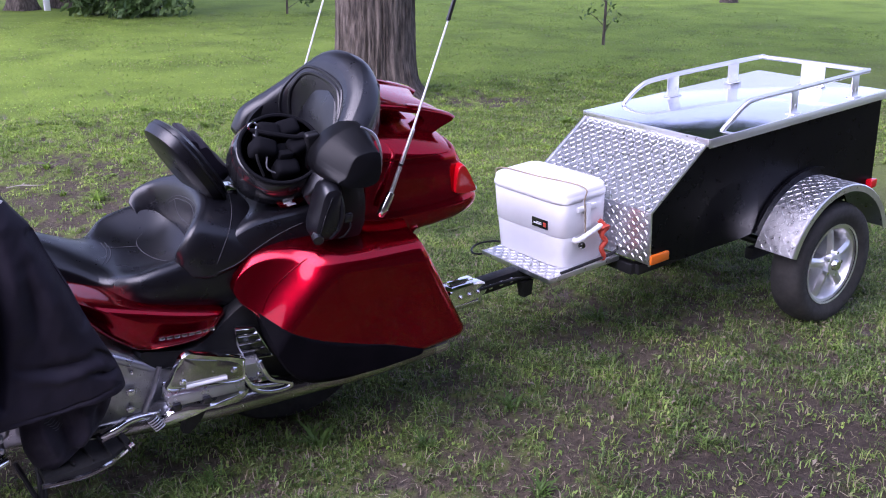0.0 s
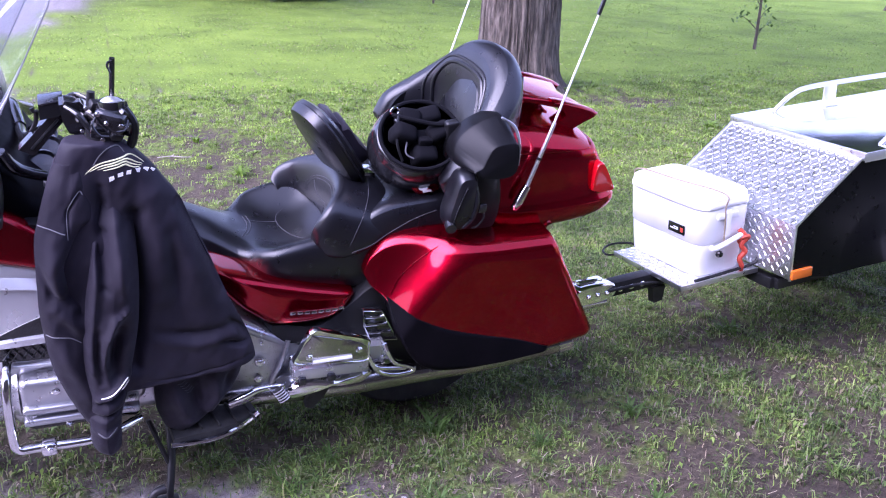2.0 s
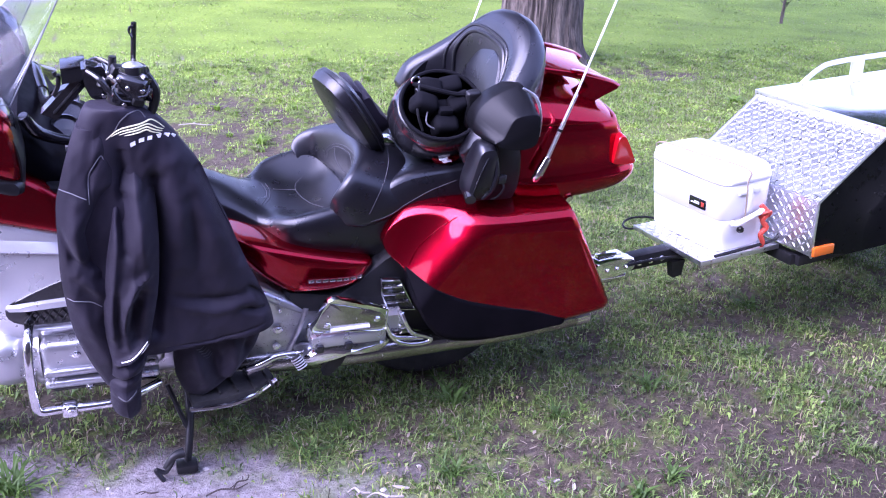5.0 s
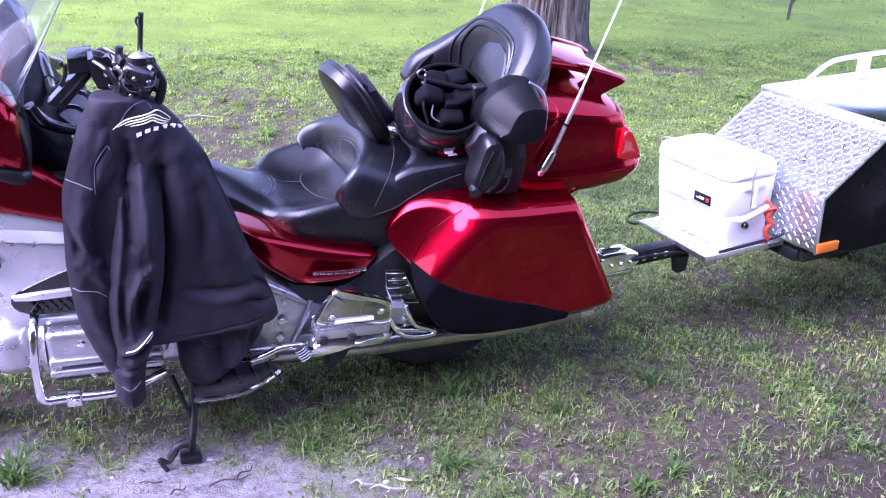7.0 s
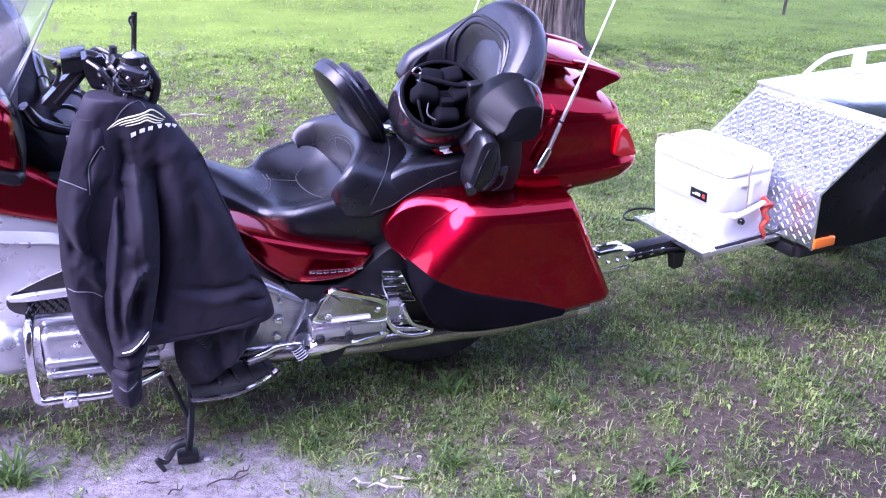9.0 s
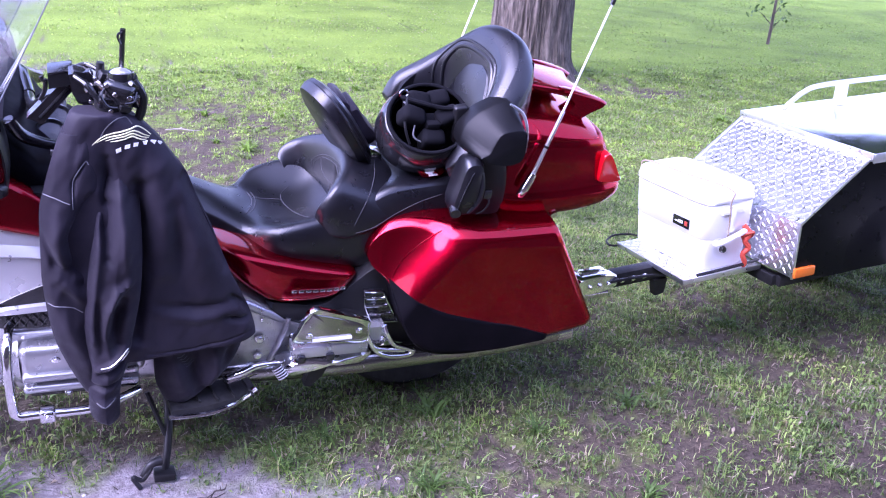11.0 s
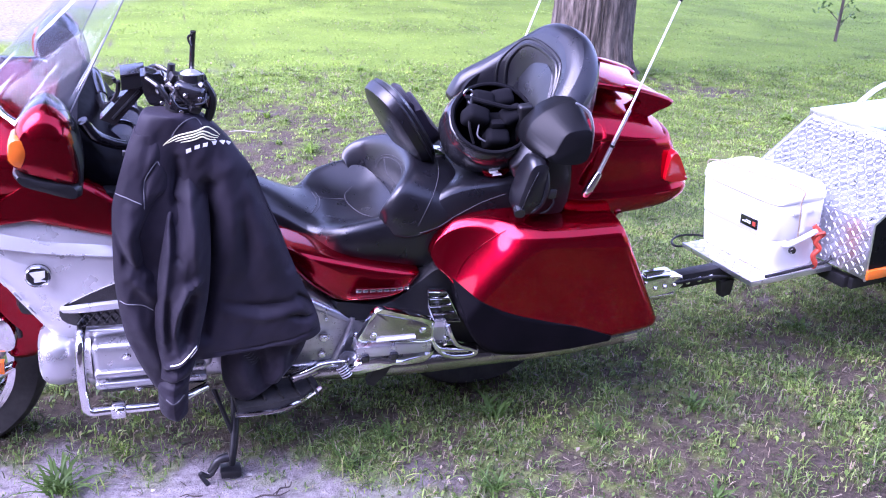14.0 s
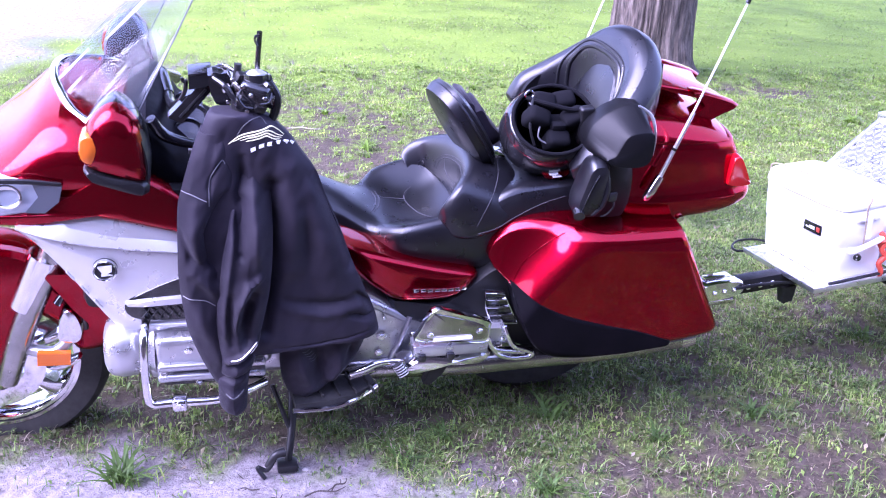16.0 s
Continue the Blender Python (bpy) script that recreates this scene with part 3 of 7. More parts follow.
part("pocket", pillow([(0.50, 0.86), (0.52, 0.93), (0.6, 0.925), (0.66, 0.88), (0.6, 0.845)], [(1, -0.26), (1, -0.30), (0.85, -0.318), (0.3, -0.325)]), PLASTIC, dash)
for x, y in ((0.60, -0.1), (0.615, 0.0), (0.60, 0.1)):
    part("gauge", moved(lathe([(0.001, 0), (0.03, -0.002), (0.036, -0.012), (0.041, -0.008), (0.041, 0.01)], 20), pose(x, y, 0.99, -55)), GLOSS, dash)
for k in range(4):
    part("button", box((0.60 + 0.012 * k, -0.235 + 0.03 * k, 0.985), (0.625 + 0.012 * k, -0.215 + 0.03 * k, 1.0), 0.003), TRIM, dash)

# handlebar with controls
bar = part("handlebar", tube([(0.55, 0.02, 1.05), (0.57, -0.14, 1.08), (0.625, -0.235, 1.155), (0.68, -0.29, 1.205), (0.725, -0.34, 1.212), (0.75, -0.37, 1.19)], [0.014, 0.014, 0.016, 0.016, 0.016, 0.016], 14), GLOSS, bike, "black handlebar with controls")
part("handlebar_riser", softened(slab([(0.556, 1.108), (0.640, 1.198), (0.652, 1.200), (0.664, 1.186), (0.66, 1.174), (0.590, 1.092)], -0.285, -0.245, 0), 0.004), GLOSS, bar)
part("riser_rib", tube([(0.585, -0.287, 1.110), (0.65, -0.287, 1.182)], 0.0035, 6), PLASTIC, bar)
part("radio_box", softened(slab([(0.610, 1.186), (0.610, 1.222), (0.640, 1.232), (0.664, 1.226), (0.664, 1.200), (0.650, 1.194)], -0.30, -0.245, 0), 0.004), PLASTIC, bar, "black box clamped on the bar")
part("box_lid", moved(box((-0.028, -0.03, -0.003), (0.028, 0.03, 0.003), 0.002), pose(0.637, -0.272, 1.229, 4, -8, 0)), GLOSS, bar)
part("bracket", tube([(0.607, -0.285, 1.205), (0.598, -0.285, 1.203), (0.594, -0.285, 1.212)], 0.0045, 8), PLASTIC, bar)
part("cable", tube([(0.604, -0.27, 1.20), (0.600, -0.265, 1.17), (0.588, -0.26, 1.145)], 0.0055, 8), PLASTIC, bar)
part("bar_clamp", softened(slab([(0.655, 1.238), (0.70, 1.245), (0.718, 1.222), (0.716, 1.185), (0.700, 1.158), (0.672, 1.168), (0.660, 1.195)], -0.345, -0.29, 0), 0.006), GLOSS, bar)
part("clamp_cover", moved(box((-0.024, -0.018, -0.009), (0.024, 0.018, 0.009), 0.006), pose(0.685, -0.325, 1.237, 10, 14, 8)), GLOSS, bar)
part("clutch_lever", tube([(0.668, -0.35, 1.236), (0.695, -0.375, 1.222), (0.718, -0.392, 1.19), (0.735, -0.40, 1.178)], [0.006, 0.008, 0.007, 0.005], 8), GLOSS, bar)
part("grip", tube([(0.75, -0.37, 1.19), (0.755, -0.372, 1.12)], 0.021, 14), RUBBER, bar)
part("switch_housing", moved(box((-0.036, -0.032, -0.036), (0.036, 0.032, 0.036), 0.015, 3), pose(0.765, -0.375, 1.205, 10, 12, -20)), GLOSS, bar)
part("reservoir", moved(lathe([(0.001, -0.026), (0.024, -0.025), (0.032, -0.016), (0.034, 0.0), (0.033, 0.02), (0.001, 0.021)], 24), pose(0.766, -0.362, 1.228, 78, 0, 0)), GLOSS, bar, "fluid reservoir with bright cap")
part("reservoir_cap", moved(lathe([(0.001, -0.006), (0.012, -0.005), (0.022, -0.001), (0.0275, 0.005), (0.028, 0.012)], 24), pose(0.768, -0.363, 1.248, -76, 0, 0)), SHEET, bar, "bright grey reservoir cap")
part("cap_ring", moved(lathe([(0.027, 0.006), (0.036, 0.009), (0.038, 0.014), (0.034, 0.018)], 24), pose(0.768, -0.362, 1.248, -76, 0, 0)), PLASTIC, bar)
part("stalk", tube([(0.723, -0.345, 1.235), (0.726, -0.345, 1.268)], [0.010, 0.009], 10), PLASTIC, bar)
part("whip_antenna", tube([(0.771, -0.335, 1.245), (0.778, -0.34, 1.345)], [0.006, 0.0065], 8), GLOSS, bar)
part("antenna_hook", tube([(0.772, -0.347, 1.312), (0.766, -0.347, 1.326), (0.768, -0.347, 1.336), (0.776, -0.347, 1.338)], 0.0028, 6), GLOSS, bar)
part("cable", tube([(0.795, -0.378, 1.235), (0.812, -0.385, 1.20), (0.808, -0.385, 1.16), (0.795, -0.382, 1.13)], [0.010, 0.012, 0.011, 0.009], 8), PLASTIC, bar)
part("stem", tube([(0.738, -0.36, 1.09), (0.745, -0.365, 1.185)], [0.040, 0.038], 16), PLASTIC, bar)
part("fluid_hose", tube([(0.73, -0.40, 1.225), (0.722, -0.41, 1.21), (0.735, -0.415, 1.188), (0.755, -0.412, 1.182)], 0.0035, 8), GLOSS, bar)
for x, y, z in ((0.735, -0.40, 1.232), (0.752, -0.412, 1.214), (0.783, -0.414, 1.207), (0.712, -0.36, 1.233), (0.70, -0.352, 1.175), (0.742, -0.405, 1.172), (0.795, -0.405, 1.20)):
    bolt(x, y, z, 0.006, bar)
for x, y, z, a, w in ((0.735, -0.355, 1.238, 20, 0.017), (0.79, -0.385, 1.222, 40, 0.018), (0.798, -0.385, 1.192, 70, 0.018), (0.735, -0.385, 1.19, 10, 0.021), (0.705, -0.335, 1.20, 35, 0.02), (0.772, -0.40, 1.178, 15, 0.014)):
    part("switch", moved(box((-w, -w * 0.8, -w * 0.7), (w, w * 0.8, w * 0.7), 0.006, 2), pose(x, y, z, 15, a, a)), GLOSS if w > 0.017 else PLASTIC, bar)
part("hose", tube([(0.665, -0.28, 1.228), (0.69, -0.30, 1.248), (0.715, -0.325, 1.245), (0.74, -0.35, 1.23)], 0.005, 8), GLOSS, bar)
part("wire", tube([(0.80, -0.40, 1.215), (0.792, -0.42, 1.20), (0.772, -0.425, 1.197)], 0.003, 6), GLOSS, bar)
right = part("right_grip", tube([(0.55, 0.02, 1.05), (0.53, 0.16, 1.06), (0.52, 0.28, 1.02), (0.56, 0.40, 0.96)], [0.017, 0.02, 0.02, 0.021], 12), GLOSS, bike)

# silver lower fairing with grille and badge
rings = [(1, -0.14), (1, -0.30), (0.97, -0.322), (0.86, -0.334), (0.5, -0.343), (0.15, -0.346)]
cowl = part("lower_fairing", pillow([(0.172, 0.842), (0.26, 0.862), (0.344, 0.868), (0.46, 0.842), (0.60, 0.80), (0.76, 0.73), (0.9, 0.66), (0.9, 0.55), (0.74, 0.51), (0.561, 0.498), (0.457, 0.486), (0.394, 0.519), (0.335, 0.605), (0.279, 0.698), (0.21, 0.795)], rings, 5, centre=(0.5, 0.68)), PEARL, bike, "silver lower fairing")
crest = spline([(0.182, 0, 0.848), (0.273, 0, 0.812), (0.41, 0, 0.782), (0.562, 0, 0.763), (0.72, 0, 0.735), (0.88, 0, 0.69)], 6)
brow = spline([(0.20, 0, 0.852), (0.313, 0, 0.876), (0.418, 0, 0.862), (0.565, 0, 0.818), (0.72, 0, 0.76), (0.88, 0, 0.695)], 6)
part("upper_facet", skin([[(p.x, -0.30, p.z - 0.004), (p.x, -0.349, p.z - 0.004), (p.x, -0.3525, p.z + 0.001), (p.x * 0.5 + q.x * 0.5, -0.327, p.z * 0.48 + q.z * 0.52 + 0.004), (q.x, -0.292, q.z + 0.002), (q.x, -0.26, q.z)] for p, q in zip(crest, brow)]), PEARL, cowl)
part("grille_recess", pillow([(0.418, 0.604), (0.47, 0.645), (0.60, 0.695), (0.72, 0.70), (0.72, 0.57), (0.60, 0.552), (0.452, 0.558)], [(1, -0.30), (1, -0.3445), (0.96, -0.3475), (0.5, -0.3485)]), GLOSS, cowl, "black side grille")
for k in range(9):
    x = 0.46 + 0.022 * k
    part("grille_mesh", tube([(x, -0.350, 0.562 + 0.004 * (k == 0)), (x + 0.03, -0.350, 0.605)], 0.0022, 5), PLASTIC, cowl)
    part("grille_mesh", tube([(x + 0.03, -0.350, 0.562), (x, -0.350, 0.605)], 0.0022, 5), PLASTIC, cowl)
part("grille_bar", pillow([(0.425, 0.608), (0.44, 0.622), (0.60, 0.632), (0.72, 0.632), (0.72, 0.612), (0.58, 0.609), (0.45, 0.603)], [(1, -0.33), (1, -0.352), (0.8, -0.36), (0.3, -0.362)]), PEARL, cowl)
part("sill_line", tube([(0.46, -0.34, 0.535), (0.6, -0.345, 0.535), (0.74, -0.34, 0.545)], 0.006), PEARL, cowl)
badge = part("badge", moved(lathe([(0.001, -0.006), (0.024, -0.006), (0.027, -0.009), (0.03, -0.007), (0.031, 0.006)], 28), pose(0.380, -0.352, 0.722)), GLOSS, cowl, "round black badge with silver ring")
part("ring", moved(lathe([(0.0255, -0.008), (0.0275, -0.0115), (0.0305, -0.009), (0.031, 0.0)], 28), pose(0.380, -0.352, 0.722)), CHROME, badge)
part("emblem", slab([(0.362, 0.735), (0.398, 0.738), (0.397, 0.72), (0.385, 0.714), (0.398, 0.709), (0.37, 0.707), (0.372, 0.718)], -0.362, -0.357, 0.001), WHITE, badge)
for k in range(3):
    part("slot", tube([(0.285 + 0.03 * k, -0.336, 0.712 - 0.045 * k), (0.302 + 0.03 * k, -0.338, 0.688 - 0.045 * k)], 0.0035, 6), SHEET, cowl)

# engine: near and far cylinder banks, crash bars
def bank(s):
    def Y(v):
        return s * v
    lo = lambda v0, v1: (min(Y(v0), Y(v1)), max(Y(v0), Y(v1)))
    y0, y1 = lo(0.12, 0.335)
    block = part("engine_bank", box((0.46, y0, 0.335), (0.95, y1, 0.52), 0.03, 3), ALLOY, bike, "cast alloy cylinder bank")
    rings = []
    for x, r in ((0.352, 0.05), (0.358, 0.066), (0.372, 0.078), (0.40, 0.084), (0.44, 0.080), (0.452, 0.072), (0.47, 0.070), (0.485, 0.078)):
        rings.append(rounded(Y(0.29), 0.44, r, r, 2.4, 28, lambda u, v, x=x: (x, u, v)))
    part("front_cover", skin(rings), SILVER, block, "smooth silver front cover")
    y0, y1 = lo(0.30, 0.375)
    part("valve_cover", box((0.485, y0, 0.40), (0.80, y1, 0.505), 0.022, 3), SILVER, block)
    y0, y1 = lo(0.33, 0.392)
    for z in (0.385, 0.42):
        part("rib", box((0.49, y0, z - 0.012), (0.78, y1, z + 0.010), 0.008, 3), SILVER, block)
    y0, y1 = lo(0.30, 0.36)
    part("lower_cover", box((0.50, y0, 0.335), (0.78, y1, 0.375), 0.014, 3), GLOSS, block)
    for x, z in ((0.575, 0.468), (0.56, 0.415), (0.60, 0.36), (0.53, 0.415)):
        bolt(x, Y(0.378) if s < 0 else Y(0.378) - 0.006, z, 0.011, block)
    bar = part("crash_bar", tube([(0.47, Y(0.30), 0.55), (0.467, Y(0.39), 0.555), (0.462, Y(0.425), 0.50), (0.462, Y(0.428), 0.38), (0.472, Y(0.428), 0.337), (0.52, Y(0.425), 0.332), (0.67, Y(0.42), 0.33), (0.78, Y(0.36), 0.33)], 0.0125, 14, 8), CHROME, bike, "chrome crash bar")
    part("clamp", moved(box((-0.02, -0.018, -0.02), (0.02, 0.018, 0.02), 0.008, 3), pose(0.545, Y(0.432), 0.335)), CHROME, bar)
    bolt(0.548, Y(0.455) if s < 0 else Y(0.432), 0.342, 0.014, bar)
    return block


bank(-1), bank(1)
part("crankcase", box((0.42, -0.14, 0.22), (1.2, 0.14, 0.5), 0.03), ALLOY, bike)
part("radiator_shroud", box((0.3, -0.24, 0.52), (0.9, 0.24, 0.8), 0.03), PLASTIC, bike)

# fuel tank shelter and frame
rings = [rounded(0, (a + b) / 2, w, (b - a) / 2, 2.6, 20, lambda u, v, x=x: (x, u, v)) for x, a, b, w in ((0.62, 0.70, 0.88, 0.16), (0.72, 0.68, 0.88, 0.17), (0.84, 0.66, 0.82, 0.12), (0.97, 0.64, 0.74, 0.08))]
part("tank_cover", skin(rings), RED, bike, subsurf=1)
frame_plate = part("frame_plate", pillow([(0.90, 0.62), (1.0, 0.60), (1.09, 0.55), (1.21, 0.46), (1.262, 0.425), (1.225, 0.372), (1.19, 0.285), (1.08, 0.275), (0.95, 0.30), (0.88, 0.45)], [(1, -0.15), (1, -0.255), (0.95, -0.268), (0.5, -0.276), (0.1, -0.278)]), ALLOY, bike, "grey cast alloy frame plate")
part("frame_rib", tube([(1.21, -0.272, 0.462), (1.19, -0.278, 0.40), (1.155, -0.278, 0.31)], 0.008), ALLOY, frame_plate)
part("frame_spar", tube([(0.92, -0.255, 0.585), (1.06, -0.268, 0.535), (1.2, -0.262, 0.45)], [0.02, 0.017, 0.012]), SILVER, frame_plate)
for x, z, r in ((1.125, 0.405, 0.015), (1.12, 0.345, 0.013), (1.22, 0.405, 0.009), (1.20, 0.33, 0.008), (1.13, 0.47, 0.006)):
    bolt(x, -0.284, z, r, frame_plate)
part("lower_frame", tube([(0.95, -0.24, 0.25), (1.2, -0.25, 0.30), (1.5, -0.26, 0.36)], 0.03), IRON, bike)

# exhausts
for s in (-1, 1):
    pipe = part("exhaust", tube([(0.95, s * 0.24, 0.27), (1.2, s * 0.28, 0.288), (1.38, s * 0.30, 0.298), (1.6, s * 0.31, 0.312), (1.867, s * 0.32, 0.328), (2.09, s * 0.325, 0.356)], [0.032, 0.036, 0.038, 0.038, 0.038, 0.036], 24, 6), STEEL, bike, "long chrome exhaust pipe, toned dark like the grass it mirrors")
    part("tip", tube([(2.08, s * 0.325, 0.355), (2.125, s * 0.325, 0.361)], [0.039, 0.037], 24), CHROME, pipe)

# controls and boards on the near side
board = part("rider_footboard", slab([(0.85, -0.30), (1.09, -0.30), (1.1, -0.345), (1.04, -0.395), (0.95, -0.415), (0.86, -0.42)], 0.262, 0.285, 0.005, 2, "xy"), RUBBER, bike, "black rider footboard with chrome edge")
part("chrome_edge", tube([(0.852, -0.425, 0.268), (0.95, -0.422, 0.264), (1.03, -0.402, 0.268), (1.105, -0.352, 0.276)], 0.0075, 8), CHROME, board)
for k in range(4):
    part("tread", moved(box((-0.003, -0.05, 0), (0.003, 0.05, 0.01), 0.002), pose(0.93 + 0.05 * k, -0.35, 0.285, 0, 0, 12)), RUBBER, board)
lever = part("shift_lever", tube([(1.02, -0.375, 0.345), (1.06, -0.38, 0.362), (1.10, -0.375, 0.376), (1.15, -0.365, 0.372), (1.18, -0.36, 0.365)], [0.009, 0.011, 0.01, 0.009, 0.009], 10), CHROME, bike, "chrome heel and toe shift lever")
part("toe_rod", tube([(1.02, -0.372, 0.328), (1.09, -0.37, 0.352)], 0.008, 8), CHROME, lever)
part("heel_peg", tube([(1.155, -0.385, 0.375), (1.175, -0.40, 0.345)], [0.014, 0.015], 12), RUBBER, lever)
for k in range(5):
    part("peg_ring", tube([(1.157 + 0.004 * k, -0.3866 - 0.003 * k, 0.372 - 0.006 * k), (1.1585 + 0.004 * k, -0.388 - 0.003 * k, 0.3695 - 0.006 * k)], 0.017, 12), SHEET, lever)
shield = part("heel_shield", pillow([(1.17, 0.335), (1.20, 0.362), (1.262, 0.382), (1.34, 0.372), (1.44, 0.374), (1.43, 0.345), (1.35, 0.352), (1.27, 0.33), (1.2, 0.318)], [(1, -0.29), (1, -0.352), (0.85, -0.37), (0.4, -0.378)]), CHROME, bike, "chrome heel shield")
part("clip", slab([(1.27, 0.352), (1.315, 0.335), (1.30, 0.305), (1.265, 0.268), (1.245, 0.275), (1.255, 0.31)], -0.36, -0.33, 0.006), IRON, bike, "black lever end")
peg = part("passenger_footboard", pillow([(1.204, 0.455), (1.213, 0.492), (1.238, 0.546), (1.252, 0.558), (1.270, 0.562), (1.304, 0.549), (1.415, 0.510), (1.425, 0.487), (1.424, 0.46), (1.417, 0.433), (1.31, 0.444)], [(1, -0.372), (1.0, -0.388), (0.985, -0.392), (0.955, -0.392), (0.94, -0.388), (0.5, -0.388), (0.1, -0.388)], 5), CHROME, bike, "chrome folding passenger footboard")
part("face", pillow([(1.216, 0.466), (1.247, 0.536), (1.268, 0.543), (1.402, 0.496), (1.406, 0.446)], [(1, -0.384), (1, -0.3895), (0.97, -0.3905), (0.2, -0.3905)], 4), STEEL, peg, "mirror-bright footboard plate")
part("slot_bar", tube([(1.255, -0.392, 0.457), (1.37, -0.392, 0.458)], 0.006, 8), WHITE, peg)
for x, z in ((1.245, 0.475), (1.392, 0.478)):
    bolt(x, -0.392, z, 0.01, peg)
hinge = part("footboard_hinge", box((1.20, -0.39, 0.395), (1.425, -0.33, 0.434), 0.006), SILVER, bike, "silver footboard hinge")
for x in (1.225, 1.31):
    part("stud", moved(box((-0.012, -0.012, -0.012), (0.012, 0.012, 0.012), 0.005), pose(x, -0.39, 0.398)), GLOSS, hinge)
mount = part("peg_mount", slab([(1.42, 0.452), (1.488, 0.450), (1.501, 0.40), (1.485, 0.39), (1.42, 0.393)], -0.345, -0.28, 0.006), SILVER, bike, "grey footboard mount")
bolt(1.482, -0.346, 0.408, 0.009, mount)
part("loop", tube([(1.479, -0.362, 0.466), (1.489, -0.37, 0.437), (1.512, -0.37, 0.400), (1.552, -0.37, 0.382), (1.573, -0.37, 0.369), (1.563, -0.37, 0.357), (1.512, -0.37, 0.356), (1.47, -0.37, 0.371), (1.445, -0.368, 0.40), (1.426, -0.362, 0.439)], 0.008, 10), CHROME, mount)
part("loop_inner", tube([(1.43, -0.366, 0.425), (1.452, -0.37, 0.395), (1.484, -0.37, 0.384), (1.548, -0.37, 0.375)], 0.007, 10), CHROME, mount)

# side stand
leg = part("side_stand", tube([(0.86, -0.30, 0.26), (0.855, -0.37, 0.18), (0.838, -0.43, 0.08)], [0.013, 0.012, 0.011], 10), IRON, bike, "black side stand with steel foot")
part("foot", moved(box((-0.03, -0.025, -0.012), (0.03, 0.025, 0.012), 0.006), pose(0.835, -0.44, 0.078, -8)), IRON, leg)
part("collar", tube([(0.828, -0.44, 0.13), (0.80, -0.445, 0.125), (0.775, -0.45, 0.09)], [0.015, 0.012, 0.009], 10), IRON, leg)
part("hook", tube([(0.80, -0.45, 0.12), (0.775, -0.46, 0.085), (0.748, -0.46, 0.098), (0.768, -0.47, 0.062)], 0.007, 8), IRON, leg)
part("stand_spring", tube([(0.80, -0.34, 0.30), (0.845, -0.38, 0.17)], 0.007, 8), IRON, leg)

# red side panel, black side cover, vent
for s in (-1, 1):
    panel = part("side_panel", moved(pillow([(0.96, 0.74), (1.018, 0.712), (1.11, 0.677), (1.26, 0.634), (1.36, 0.611), (1.408, 0.595), (1.402, 0.571), (1.383, 0.543), (1.35, 0.518), (1.286, 0.508), (1.229, 0.508), (1.166, 0.516), (1.117, 0.548), (1.05, 0.61)], [(1, s * 0.15), (1, s * 0.252), (0.985, s * 0.259), (0.93, s * 0.268), (0.85, s * 0.2755), (0.7, s * 0.281), (0.45, s * 0.284), (0.2, s * 0.2845)], 5), pose(0, 0, 0 if s < 0 else -0.09)), RED, bike, "candy red side panel")
    if s < 0:
        # the chrome name script, as plain bars
        for k in range(8):
            x, z = 1.22 + 0.021 * k, 0.5615 - 0.001 * k
            y = laid([(x, -0.4, z), (x + 0.001, -0.4, z), (x + 0.002, -0.4, z)], [panel], (0, 1, 0), 0.0, 1)[0].y
            part("script_bar", box((x - 0.008, y - 0.004, z - 0.0055), (x + 0.008, y + 0.004, z + 0.0055), 0.002), CHROME, panel)
    cover = part("side_cover", pillow([(1.15, 0.52), (1.30, 0.50), (1.395, 0.565), (1.47, 0.62), (1.56, 0.60), (1.60, 0.50), (1.66, 0.36), (1.60, 0.32), (1.5, 0.36), (1.35, 0.44), (1.2, 0.45)], [(1, s * 0.12), (1, s * 0.255), (0.95, s * 0.272), (0.6, s * 0.28), (0.15, s * 0.283)], 5), PLASTIC, bike, "black side cover")
    line = [(1.426, 0.553), (1.484, 0.546), (1.512, 0.49), (1.538, 0.437), (1.455, 0.445), (1.432, 0.50)]
    vent = part("vent", slab(line, min(s * 0.30, s * 0.285), max(s * 0.30, s * 0.285), 0.003), GLOSS, cover, "vent with chrome louvres")
    part("vent_frame", tube([(x, s * 0.302, z) for x, z in line + line[:2]], 0.0045, 8, smooth=False), CHROME, vent)
    for a, b, c, d in ((1.434, 0.528, 1.49, 0.523), (1.436, 0.500, 1.50, 0.497), (1.445, 0.472, 1.515, 0.468)):
        part("louvre", tube([(a, s * 0.302, b), (c, s * 0.302, d)], 0.0055, 8), CHROME, vent)

